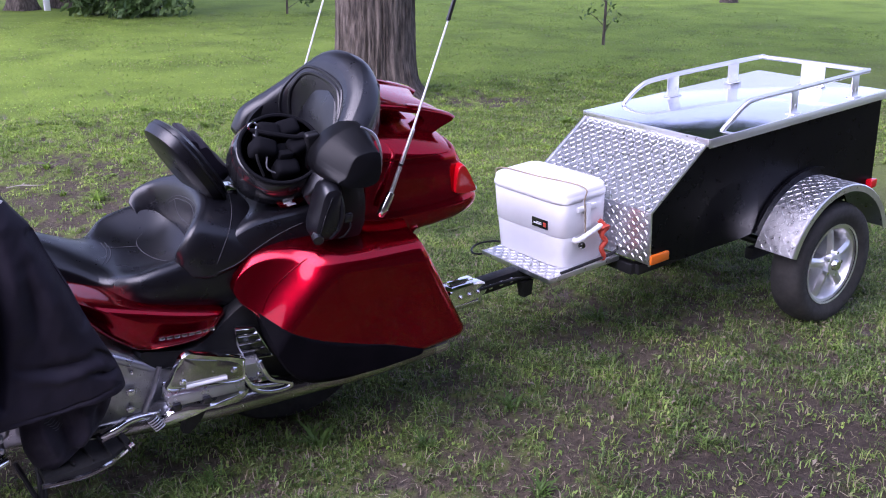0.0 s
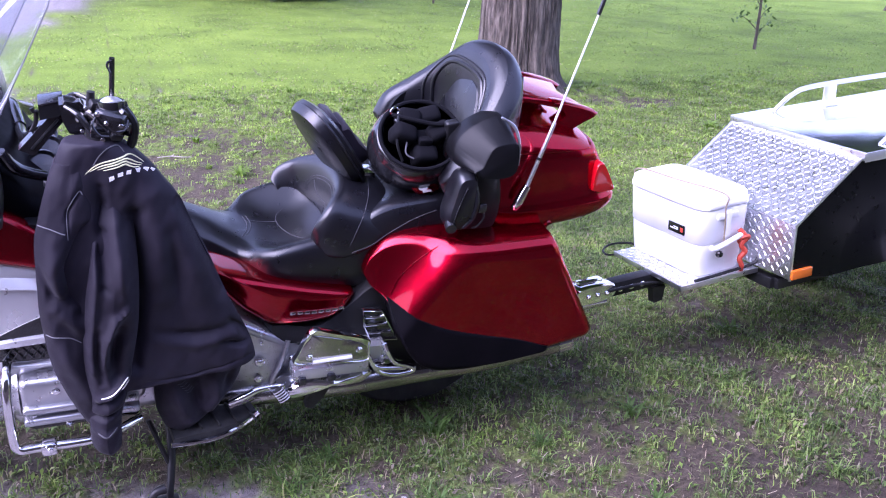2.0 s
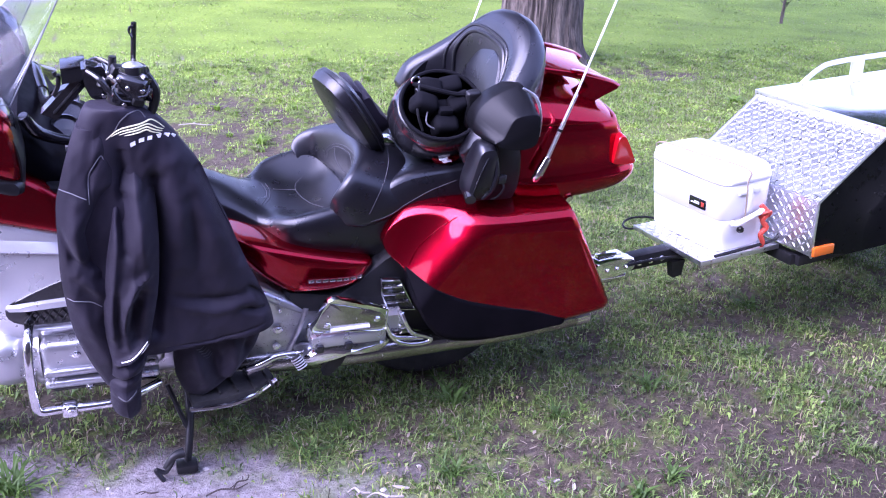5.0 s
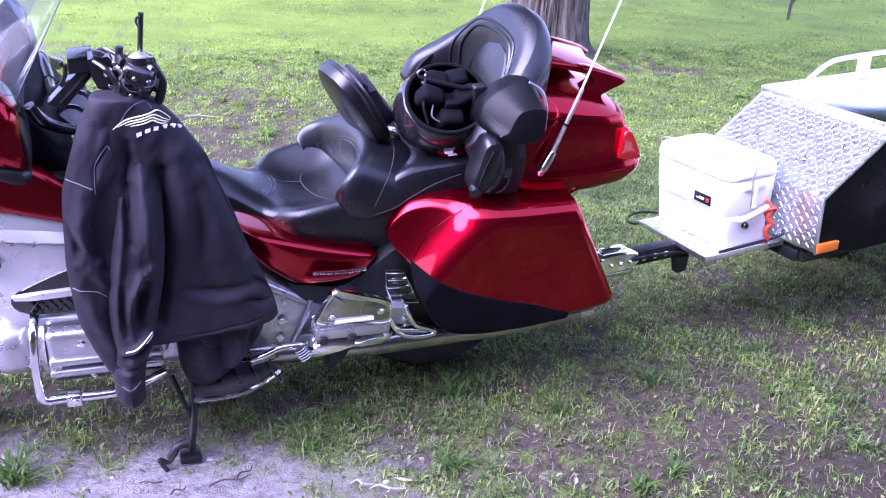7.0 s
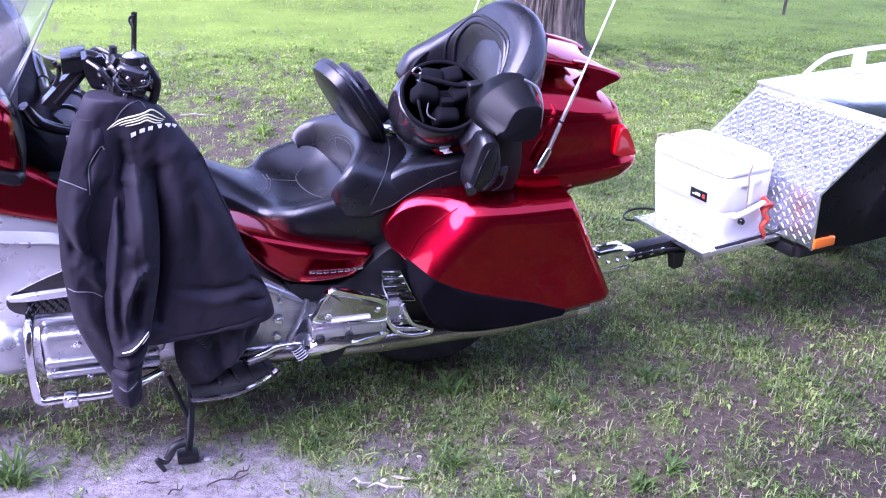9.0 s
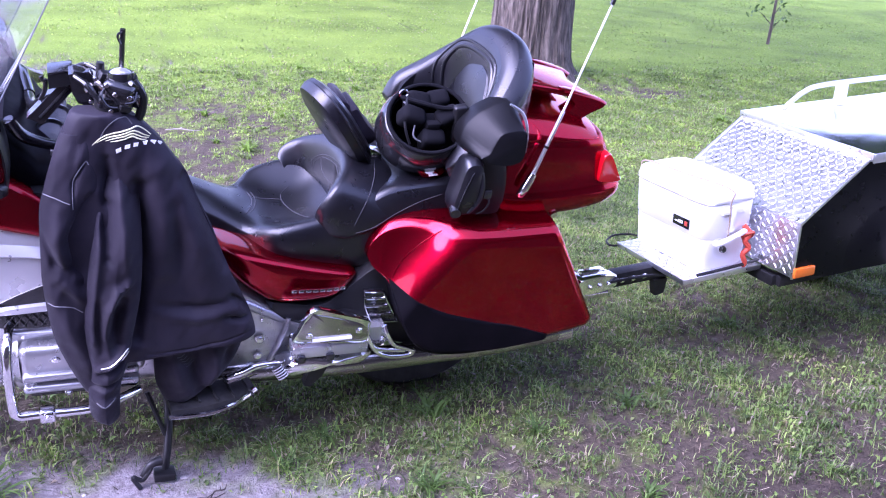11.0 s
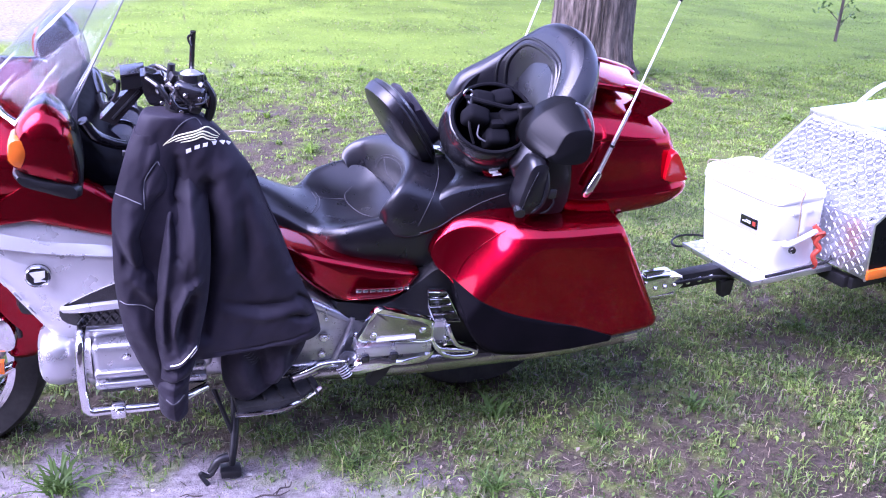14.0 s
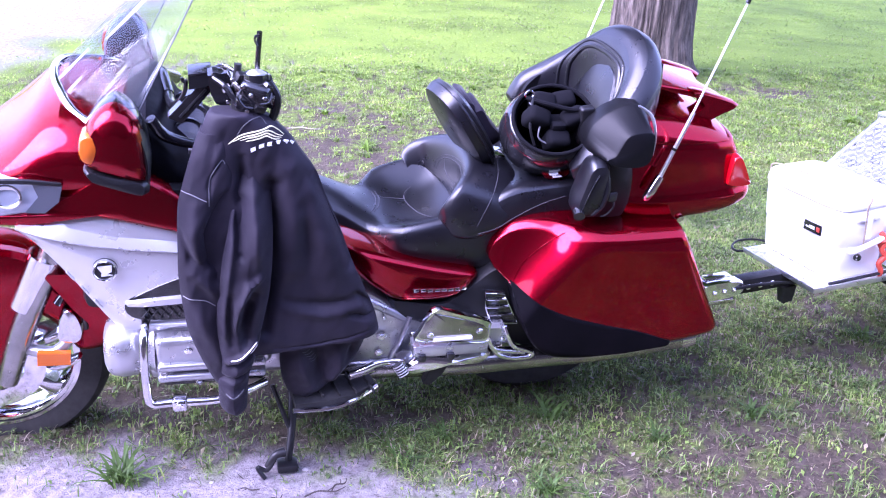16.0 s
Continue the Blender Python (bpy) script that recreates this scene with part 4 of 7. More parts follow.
# seats: outline of the cushion seen from the side, dished in the middle
rings = []
for x, zb, ze, w, zm in ((0.86, 0.70, 0.80, 0.08, 0.842), (0.90, 0.69, 0.785, 0.088, 0.822), (0.97, 0.68, 0.76, 0.10, 0.790), (1.04, 0.655, 0.73, 0.118, 0.754), (1.095, 0.635, 0.70, 0.148, 0.722), (1.128, 0.622, 0.705, 0.19, 0.706), (1.16, 0.61, 0.728, 0.228, 0.694), (1.20, 0.60, 0.738, 0.238, 0.682), (1.26, 0.585, 0.754, 0.242, 0.682),
                         (1.33, 0.57, 0.764, 0.242, 0.69), (1.40, 0.555, 0.782, 0.242, 0.74), (1.46, 0.555, 0.832, 0.242, 0.80), (1.52, 0.575, 0.855, 0.24, 0.84), (1.60, 0.605, 0.862, 0.238, 0.842), (1.68, 0.635, 0.866, 0.234, 0.848), (1.76, 0.67, 0.875, 0.226, 0.86), (1.80, 0.70, 0.87, 0.2, 0.87)):
    h = ze - zb
    half = [(0.0, zb), (0.7 * w, zb), (w * 0.97, zb + 0.12 * h), (w, zb + 0.5 * h), (w * 0.985, zb + 0.8 * h), (w * 0.94, ze - 0.010), (w * 0.84, ze), (w * 0.66, zm + 0.6 * (ze - zm)), (w * 0.42, zm + 0.1 * (ze - zm)), (0.0, zm)]
    rings.append([(x, -y, z) for y, z in half] + [(x, y, z) for y, z in half[-2:0:-1]])
seat = part("seat", skin(rings), VINYL, bike, "black vinyl touring seat with stitched panels", subsurf=2)


def wrap_back(rim, inner, outer, thick, n=5):
    """A cushion that curves round the sitter: its crest, its foot inside and its foot outside."""
    R, I, O = spline(rim, n), spline(inner, n), spline(outer, n)
    rings = []
    for k, (r, i, o) in enumerate(zip(R, I, O)):
        u = k / (len(R) - 1)
        t = thick * (0.35 + 0.65 * math.sin(math.pi * min(max(u, 0.0), 1.0)) ** 0.5)
        into = (i - o)
        into.z = 0
        into = into.normalized()
        rings.append([i, i.lerp(r, 0.35) + into * 0.012, i.lerp(r, 0.72) + into * t * 0.45, r + into * t * 0.55 - Vector((0, 0, t * 0.35)), r, r - into * t * 0.6 - Vector((0, 0, t * 0.4)), o.lerp(r, 0.66) - into * t * 0.35, o.lerp(r, 0.3) - into * 0.012, o])
    return skin(rings)


lumbar = part("rider_bolster", wrap_back(
    [(1.290, -0.215, 0.755), (1.302, -0.232, 0.805), (1.348, -0.215, 0.865), (1.405, -0.12, 0.892), (1.42, 0.0, 0.896), (1.40, 0.12, 0.88), (1.345, 0.205, 0.838), (1.285, 0.228, 0.80), (1.258, 0.212, 0.765)],
    [(1.31, -0.16, 0.72), (1.318, -0.16, 0.715), (1.335, -0.14, 0.71), (1.35, -0.08, 0.70), (1.355, 0.0, 0.70), (1.35, 0.08, 0.70), (1.335, 0.15, 0.71), (1.305, 0.17, 0.72), (1.285, 0.165, 0.72)],
    [(1.33, -0.235, 0.70), (1.41, -0.246, 0.69), (1.53, -0.24, 0.74), (1.60, -0.16, 0.80), (1.61, 0.0, 0.80), (1.60, 0.15, 0.80), (1.51, 0.238, 0.74), (1.39, 0.245, 0.70), (1.31, 0.23, 0.70)], 0.05), VINYL, bike, "black vinyl lumbar bolster", subsurf=2)

# stitched seams thrown onto the cushions
SEAMS = [[(1.315, 0.82), (1.32, 0.846), (1.344, 0.86), (1.376, 0.852), (1.405, 0.824), (1.413, 0.786)], [(1.322, 0.814), (1.328, 0.838), (1.348, 0.851), (1.373, 0.842), (1.396, 0.821), (1.405, 0.782)],
         [(1.346, 0.849), (1.351, 0.813), (1.367, 0.78), (1.39, 0.758)], [(1.151, 0.72), (1.191, 0.716), (1.229, 0.712)], [(1.245, 0.754), (1.228, 0.735), (1.227, 0.716), (1.245, 0.692), (1.282, 0.666), (1.322, 0.652)],
         [(1.131, 0.74), (1.149, 0.716), (1.153, 0.692), (1.145, 0.675)], [(1.121, 0.74), (1.139, 0.716), (1.143, 0.693), (1.135, 0.674)],
         [(1.512, 0.84), (1.515, 0.788), (1.504, 0.729), (1.482, 0.67), (1.464, 0.625)], [(1.47, 0.6), (1.525, 0.617), (1.578, 0.651), (1.65, 0.689), (1.724, 0.714)]]
LEAN = (0.245, 0.872, -0.424)
for pts in SEAMS:
    part("seam", tube(laid([(x, 0.0, z) for x, z in pts], [seat, lumbar], LEAN, 0.0, 8), 0.0015, 6, smooth=False), SEAM, seat)

# rider backrest on its post
back = part("rider_backrest", moved(pillow([(-0.128, -0.08), (-0.122, 0.07), (-0.065, 0.148), (0.065, 0.148), (0.122, 0.07), (0.128, -0.08), (0.07, -0.148), (-0.07, -0.148)], [(0.80, -0.044), (0.95, -0.034), (1.0, -0.008), (0.98, 0.018), (0.86, 0.03), (0.5, 0.034), (0.1, 0.035)], 5), pose(1.385, -0.01, 0.972, 33, 0, 284) @ Matrix.Diagonal((0.9, 0.85, 0.92, 1))), VINYL, bike, "black vinyl rider backrest pad")
part("backrest_rim", moved(tube(spline([(-0.128, 0.0, -0.10), (-0.124, 0.0, 0.07), (-0.06, 0.0, 0.143), (0.06, 0.0, 0.143), (0.124, 0.0, 0.07), (0.128, 0.0, -0.10), (0.07, 0.0, -0.142), (-0.07, 0.0, -0.142)], 6, True), 0.006, 8, smooth=False), pose(1.385, -0.01, 0.972, 33, 0, 284) @ Matrix.Diagonal((0.9, 0.85, 0.92, 1))), VINYL, back)
part("pouch", pillow([(1.375, 1.05), (1.405, 1.045), (1.415, 1.02), (1.44, 1.022), (1.475, 0.97), (1.51, 0.93), (1.478, 0.90), (1.445, 0.92), (1.39, 0.99)], [(0.85, -0.04), (1, -0.03), (1, 0.09), (0.85, 0.1)], 4), CLOTH, back, "black tool pouch behind the pad")
part("post", tube([(1.45, 0.0, 0.92), (1.50, 0.0, 0.80)], 0.014, 10), CHROME, back)
part("hinge", box((1.475, -0.035, 0.83), (1.53, 0.035, 0.872), 0.008), CHROME, back)

# passenger backrest: a tub with a thick rolled rim
tub = part("passenger_backrest", wrap_back(
    [(1.655, -0.225, 0.93), (1.70, -0.25, 1.02), (1.785, -0.24, 1.115), (1.86, -0.18, 1.21), (1.888, -0.09, 1.262), (1.882, 0.0, 1.272), (1.862, 0.09, 1.25), (1.805, 0.18, 1.17), (1.72, 0.235, 1.09), (1.64, 0.255, 1.03), (1.605, 0.245, 0.96)],
    [(1.69, -0.18, 0.87), (1.71, -0.18, 0.87), (1.745, -0.165, 0.87), (1.775, -0.13, 0.87), (1.79, -0.07, 0.87), (1.795, 0.0, 0.87), (1.79, 0.07, 0.87), (1.77, 0.13, 0.87), (1.735, 0.165, 0.87), (1.69, 0.18, 0.87), (1.66, 0.18, 0.87)],
    [(1.67, -0.25, 0.88), (1.74, -0.275, 0.90), (1.84, -0.26, 0.92), (1.915, -0.20, 0.94), (1.94, -0.10, 0.95), (1.945, 0.0, 0.95), (1.94, 0.10, 0.95), (1.90, 0.20, 0.94), (1.82, 0.26, 0.92), (1.72, 0.275, 0.90), (1.65, 0.26, 0.88)], 0.10), VINYL, bike, "black vinyl wrap-round passenger backrest", subsurf=2)
centre = pose(1.822, 0.0, 1.062, -16, 0, 270) @ Matrix.Diagonal((1.2, 1.0, 1.05, 1))
part("centre_pad", moved(pillow([(-0.10, -0.055), (-0.096, 0.03), (-0.055, 0.082), (0.055, 0.082), (0.096, 0.03), (0.10, -0.055)], [(1, 0.03), (1.0, -0.018), (0.92, -0.028), (0.6, -0.032), (0.2, -0.033)], 5), centre), VINYL, tub, "smooth centre cushion")
part("lower_pad", moved(pillow([(-0.095, -0.065), (0.095, -0.065), (0.10, -0.11), (0.085, -0.17), (-0.085, -0.17), (-0.10, -0.11)], [(1, 0.04), (1.0, -0.016), (0.92, -0.026), (0.5, -0.03), (0.2, -0.031)], 5), centre), VINYL, tub)
pad_line = [(-0.118, -0.05), (-0.113, 0.035), (-0.066, 0.099), (0.066, 0.099), (0.113, 0.035), (0.118, -0.05)]
into = centre.to_3x3() @ Vector((0, 1, 0))
for k, r in ((1.02, 0.007), (1.17, 0.005)):
    part("ridge", tube(laid([centre @ Vector((x * k, -0.03, z * k)) for x, z in pad_line], [tub], into, 0.0, 6), r, 8, smooth=False), VINYL, tub)
part("back_shell", slab([(1.80, 0.78), (1.90, 0.80), (1.945, 1.0), (1.93, 1.2), (1.89, 1.22), (1.86, 1.0), (1.79, 0.86)], -0.15, 0.15, 0.02, 3), PLASTIC, tub)

# saddlebags: a flat side below a crease that bends down at the front, a rounded shoulder above it
CREASE = spline([(1.545, 0, 0.53), (1.575, 0, 0.58), (1.615, 0, 0.635), (1.66, 0, 0.69), (1.71, 0, 0.725), (1.78, 0, 0.727), (1.90, 0, 0.719), (2.02, 0, 0.717), (2.12, 0, 0.715)], 8)


def bag_side(x, z):
    p = Vector((x, 0, z))
    k = min(range(len(CREASE) - 1), key=lambda i: (CREASE[i] - p).length_squared)
    t = (CREASE[k + 1] - CREASE[max(k - 1, 0)]).normalized()
    q = p - CREASE[k]
    d = t.x * q.z - t.z * q.x
    if d > 0:
        soft = 0.026 - 0.018 * min(1.0, max(0.0, (x - 1.66) / 0.09))
        d = math.sqrt(d * d + soft * soft) - soft
        # the shoulder rolls far over at the front and stands steeper under the trunk
        steep = smooth(1.60, 1.76, x)
        over = 0.42 * d + 1.15 * 0.024 * (math.log(1 + math.exp(2.6)) - math.log(1 + math.exp((0.0624 - d) / 0.024)))
        return 0.402 - (1 - steep) * over - steep * 0.25 * d
    return 0.402 - 0.08 * d


def even(pts, count):
    """Evenly spaced points along a smooth curve."""
    c = spline(pts, 12)
    run = [0.0]
    for u, v in zip(c, c[1:]):
        run.append(run[-1] + (v - u).length)
    out, k = [], 0
    for i in range(count):
        s = run[-1] * i / (count - 1)
        while k < len(run) - 2 and run[k + 1] < s:
            k += 1
        out.append(c[k].lerp(c[k + 1], (s - run[k]) / max(run[k + 1] - run[k], 1e-9)))
    return out


BAG_TOP = [(1.434, 0, 0.668), (1.450, 0, 0.708), (1.495, 0, 0.748), (1.566, 0, 0.771), (1.66, 0, 0.776), (1.80, 0, 0.772), (1.985, 0, 0.775)]
BAG_FOOT = [(1.434, 0, 0.655), (1.452, 0, 0.622), (1.50, 0, 0.575), (1.535, 0, 0.465), (1.60, 0, 0.392), (1.70, 0, 0.374), (1.824, 0, 0.383), (2.0, 0, 0.408), (2.12, 0, 0.428), (2.156, 0, 0.442)]


def bag_shell(top, foot, s, lift=0.0, inner=0.13, cols=120, rows=44):
    rings = []
    for i, (a, b) in enumerate(zip(even(top, cols), even(foot, cols))):
        u = i / (cols - 1)
        tuck = 0.014 * max(0.0, (u - 0.955) / 0.045) ** 2.5
        side = [a.lerp(b, k / rows) for k in range(rows + 1)]
        rim = bag_side(a.x, a.z) + lift - tuck - 0.016
        ring = [(a.x, s * inner, a.z + 0.004 - 0.3 * lift), (a.x, s * max(inner + 0.004, rim - 0.02), a.z + 0.004 - 0.3 * lift), (a.x, s * max(inner + 0.008, rim - 0.008), a.z + 0.0035 - 0.3 * lift)]
        for k, p in enumerate(side):
            v = k / rows
            w = bag_side(p.x, p.z) + lift - tuck - 0.012 * max(0, (v - 0.93) / 0.07) ** 2 - 0.016 * max(0, (0.045 - v) / 0.045) ** 2
            ring.append((p.x, s * w, p.z))
        ring.append((b.x, s * inner, b.z - 0.004))
        rings.append(ring)
    return skin(rings)


def saddlebag(s):
    bag = part("saddlebag", bag_shell(BAG_TOP, BAG_FOOT, s), RED, bike, "candy red hard saddlebag", flat_angle=55)
    part("bag_cowl", bag_shell([(1.488, 0, 0.608), (1.551, 0, 0.578), (1.644, 0, 0.537), (1.757, 0, 0.503), (1.873, 0, 0.470), (1.962, 0, 0.434), (2.0, 0, 0.416)], [(1.496, 0, 0.574), (1.532, 0, 0.463), (1.598, 0, 0.388), (1.70, 0, 0.369), (1.824, 0, 0.379), (2.0, 0, 0.404)], s, 0.003, rows=12), COWL, bag, "black lower cowl", flat_angle=55)
    part("seam", tube([(x, s * (bag_side(x, z) + 0.0004), z) for x, z in ((1.500, 0.609), (1.516, 0.645), (1.536, 0.675), (1.578, 0.720), (1.63, 0.764))], 0.0016, 6), RED, bag)
    return bag


saddlebag(-1), saddlebag(1)
for s in (-1, 1):
    part("bag_rail", tube([(1.985, s * 0.14, 0.80), (2.01, s * 0.2, 0.785), (2.02, s * 0.28, 0.76)], 0.012, 10), CHROME, bike, "chrome bag trim")
part("rear_tray", box((1.45, -0.22, 0.5), (2.05, 0.22, 0.735), 0.04), PLASTIC, bike)
part("licence_holder", box((2.04, -0.14, 0.45), (2.11, 0.14, 0.7), 0.02), PLASTIC, bike)

# trunk: lower box with a flared sill, lid and spoiler
rings = []
for xt, xb, z0, w, wt in ((1.80, 1.80, 0.765, 0.225, 0.22), (1.835, 1.83, 0.745, 0.262, 0.25), (1.90, 1.90, 0.737, 0.286, 0.272), (2.0, 2.01, 0.745, 0.292, 0.276), (2.08, 2.12, 0.755, 0.288, 0.270), (2.13, 2.20, 0.764, 0.276, 0.256), (2.155, 2.242, 0.772, 0.256, 0.236), (2.165, 2.262, 0.79, 0.225, 0.212), (2.168, 2.266, 0.80, 0.18, 0.18)):
    X = lambda z: xt + (xb - xt) * min(1.0, (1.012 - z) / 0.175) if z > 0.80 else xb - (xb - xt) * 0.5 * (0.82 - z) / 0.08
    zr = 0.815 + 0.025 * (xb - 1.8) / 0.45
    half = [(0, z0), (w * 0.82, z0), (w * 0.93, z0 + 0.012), (w * 0.985, zr - 0.03), (w, zr - 0.006), (w, zr + 0.004), (w * 0.97, zr + 0.016), (wt + (w * 0.97 - wt) * 0.55, 0.90), (wt + 0.004, 0.98), (wt - 0.004, 1.004), (wt - 0.02, 1.011), (0, 1.012)]
    rings.append([(X(z), -y, z) for y, z in half] + [(X(z), y, z) for y, z in half[-2:0:-1]])
trunk_box = part("trunk", skin(rings), RED, bike, "candy red rear trunk", subsurf=2)
rings = []
for x, z1, w in ((1.825, 1.05, 0.245), (1.85, 1.07, 0.266), (1.92, 1.073, 0.278), (2.0, 1.058, 0.278), (2.07, 1.042, 0.272), (2.12, 1.028, 0.26), (2.15, 1.018, 0.24), (2.165, 1.012, 0.21)):
    z0 = 0.996
    half = [(0, z0), (w * 0.94, z0), (w, z0 + 0.006), (w * 0.985, z0 + 0.35 * (z1 - z0)), (w * 0.86, z1 - 0.01), (w * 0.74, z1), (0, z1 + 0.012)]
    rings.append([(x, -y, z) for y, z in half] + [(x, y, z) for y, z in half[-2:0:-1]])
lid = part("trunk_lid", skin(rings), RED, trunk_box, subsurf=2)
for s in (-1, 1):
    lens = spline([(2.150, 0, 0.94), (2.147, 0, 0.885), (2.156, 0, 0.868), (2.20, 0, 0.861), (2.236, 0, 0.864), (2.222, 0, 0.892), (2.198, 0, 0.932), (2.178, 0, 0.958), (2.160, 0, 0.960)], 4, True)
    mid = sum(lens, Vector()) / len(lens)
    tail = part("tail_lamp", skin([[Vector((q.x, s * (0.277 - 0.17 * (q.x - 2.14) + d), q.z)) for q in (mid + (p - mid) * k for p in lens)] for k, d in ((1, -0.05), (1, 0.002), (0.94, 0.006), (0.5, 0.008), (0.1, 0.008))]), TAIL, trunk_box, "red tail lamp lens")
    part("tail_trim", tube([(2.215, s * 0.258, 0.86), (2.248, s * 0.238, 0.856), (2.262, s * 0.20, 0.852)], 0.005, 8), CHROME, trunk_box)
# spoiler: a swept blade on two side arms, with an open slot under it
rows = []
for k in range(25):
    u = -1 + k / 12
    e = abs(u)
    y = 0.138 * u
    xf, xr = 1.90 - 0.02 * e, 2.146 + 0.056 * e ** 1.6
    zf, zr = 1.152 - 0.012 * e * e, 1.094 - 0.019 * e ** 2
    t = 0.013
    rows.append([(xf, y, zf), (xf * 0.6 + xr * 0.4, y, zf * 0.6 + zr * 0.4 + 0.008), (xr - 0.03, y, zr + 0.010), (xr, y, zr), (xr - 0.014, y, zr - 0.012), (xf * 0.6 + xr * 0.4, y, zf * 0.6 + zr * 0.4 - t), (xf + 0.01, y, zf - t)])
spoiler = part("spoiler", skin(rows), RED, trunk_box, "candy red trunk spoiler", subsurf=1)
for s in (-1, 1):
    part("spoiler_arm", pillow([(2.04, 1.12), (2.12, 1.104), (2.204, 1.074), (2.155, 1.045), (2.09, 1.010), (2.02, 0.995), (1.97, 1.0), (2.02, 1.03), (2.078, 1.062), (2.082, 1.084)], [(0.9, s * 0.105), (1, s * 0.118), (1, s * 0.148), (0.9, s * 0.158)], 3, centre=(2.09, 1.06)), RED, spoiler)
    part("spoiler_root", pillow([(1.85, 1.02), (1.858, 1.13), (1.875, 1.148), (1.905, 1.14), (1.915, 1.10), (1.91, 1.03)], [(0.9, s * 0.12), (1, s * 0.13), (1, s * 0.17), (0.9, s * 0.185)], 3), RED, spoiler)
part("brake_lamp", slab([(1.872, 1.06), (1.905, 1.06), (1.914, 1.13), (1.895, 1.14)], -0.125, 0.125, 0.006), TAIL, trunk_box, "red centre lamp between lid and spoiler")

# speaker pods and side pouches
for s in (-1, 1):
    dx, dz, k = (0.0, 0.0, 1.0) if s < 0 else (-0.045, -0.055, 0.97)
    inner = [(1.682, 1.0), (1.684, 1.045), (1.708, 1.08), (1.748, 1.108), (1.815, 1.128), (1.850, 1.08), (1.848, 0.985), (1.81, 0.967), (1.71, 0.977)]
    outer = [(1.715, 0.992), (1.738, 1.004), (1.752, 1.035), (1.772, 1.066), (1.832, 1.074), (1.846, 1.05), (1.845, 0.987), (1.808, 0.968), (1.745, 0.975)]
    ring = lambda t, y: [Vector((a[0] + (b[0] - a[0]) * t + dx, s * y * k, a[1] + (b[1] - a[1]) * t + dz)) for a, b in zip(inner, outer)]
    inner, outer = ([(p.x, p.z) for p in spline([(x, 0, z) for x, z in line], 3, True)] for line in (inner, outer))
    rings = [ring(t, y) for t, y in ((0.06, 0.20), (0.0, 0.225), (0.0, 0.258), (0.03, 0.268), (0.97, 0.338), (1.0, 0.345), (1.04, 0.347))]
    pod = part("speaker_pod", softened(skin(rings), 0.006), POD, bike, "black speaker pod", flat_angle=50)
    if s < 0:
        part("grey_trim", tube([(1.80 + dx, s * 0.30 * k, 1.135 + dz), (1.838 + dx, s * 0.312 * k, 1.11 + dz), (1.854 + dx, s * 0.328 * k, 1.06 + dz), (1.855 + dx, s * 0.334 * k, 1.0 + dz)], [0.003, 0.005, 0.004, 0.002], 8), ALLOY, pod)
    arm = part("arm_post", pillow([(1.70, 0.99), (1.80, 0.99), (1.84, 0.90), (1.83, 0.78), (1.74, 0.77), (1.70, 0.85)], [(1, s * 0.20), (1, s * 0.27), (0.8, s * 0.28)], 3), PLASTIC, bike)
    pouch = part("side_pouch", pillow([(1.650, 0.835), (1.662, 0.90), (1.678, 0.965), (1.70, 0.982), (1.735, 0.972), (1.74, 0.90), (1.734, 0.84), (1.71, 0.806), (1.667, 0.808)], [(0.85, s * 0.26), (0.97, s * 0.275), (1, s * 0.30), (0.97, s * 0.325), (0.85, s * 0.341), (0.5, s * 0.349), (0.1, s * 0.351)], 5), VINYL, bike, "black zipped pouch under the speaker")
    part("zip", tube([(1.665, s * 0.349, 0.84), (1.68, s * 0.352, 0.90), (1.70, s * 0.349, 0.95)], 0.0018, 6), GLOSS, pouch)
    part("flap", tube([(1.728, s * 0.335, 0.95), (1.734, s * 0.343, 0.90), (1.724, s * 0.343, 0.85), (1.70, s * 0.34, 0.818)], [0.006, 0.009, 0.009, 0.006], 8), VINYL, pouch)
    part("end_cap", tube([(1.664, s * 0.328, 0.828), (1.66, s * 0.35, 0.822)], [0.018, 0.016], 14), GLOSS, pouch)
    part("clasp", box((1.74, min(s * 0.335, s * 0.35), 0.865), (1.765, max(s * 0.335, s * 0.35), 0.893), 0.004), GLOSS, pouch)
    part("cord", tube([(1.755, s * 0.344, 0.87), (1.758, s * 0.35, 0.85), (1.742, s * 0.348, 0.825), (1.728, s * 0.34, 0.815)], 0.003, 6), PLASTIC, pouch)

# antennas
for s in (-1, 1):
    dx = 0.0 if s < 0 else -0.085
    ant = part("antenna", tube([(1.905 + dx, s * 0.31, 0.92), (1.965 + dx, s * 0.31, 1.115)], [0.0066, 0.0055], 10), SHEET, bike, "silver and white rod antenna")
    part("base", tube([(1.876 + dx, s * 0.305, 0.85), (1.884 + dx, s * 0.312, 0.875), (1.906 + dx, s * 0.31, 0.922)], [0.012, 0.014, 0.012], 12), CHROME, ant)
    part("ferrule", tube([(1.930 + dx, s * 0.31, 1.003), (1.9325 + dx, s * 0.31, 1.01)], 0.0075, 10), GLOSS, ant)
    part("whip", tube([(1.962 + dx, s * 0.31, 1.108), (2.052 + dx, s * 0.31, 1.43)], [0.0034, 0.0027], 8), WHITE, ant)
    part("tip", tube([(2.05 + dx, s * 0.31, 1.425), (2.066 + dx, s * 0.31, 1.485)], [0.0065, 0.006], 8), GLOSS, ant)

# ---- helmet on the passenger seat ----
HELMET = BIKE @ pose(1.622, -0.11, 0.982)
helmet = thing("helmet", HELMET, "black full-face helmet with red trim lying on the passenger seat", "helmet")


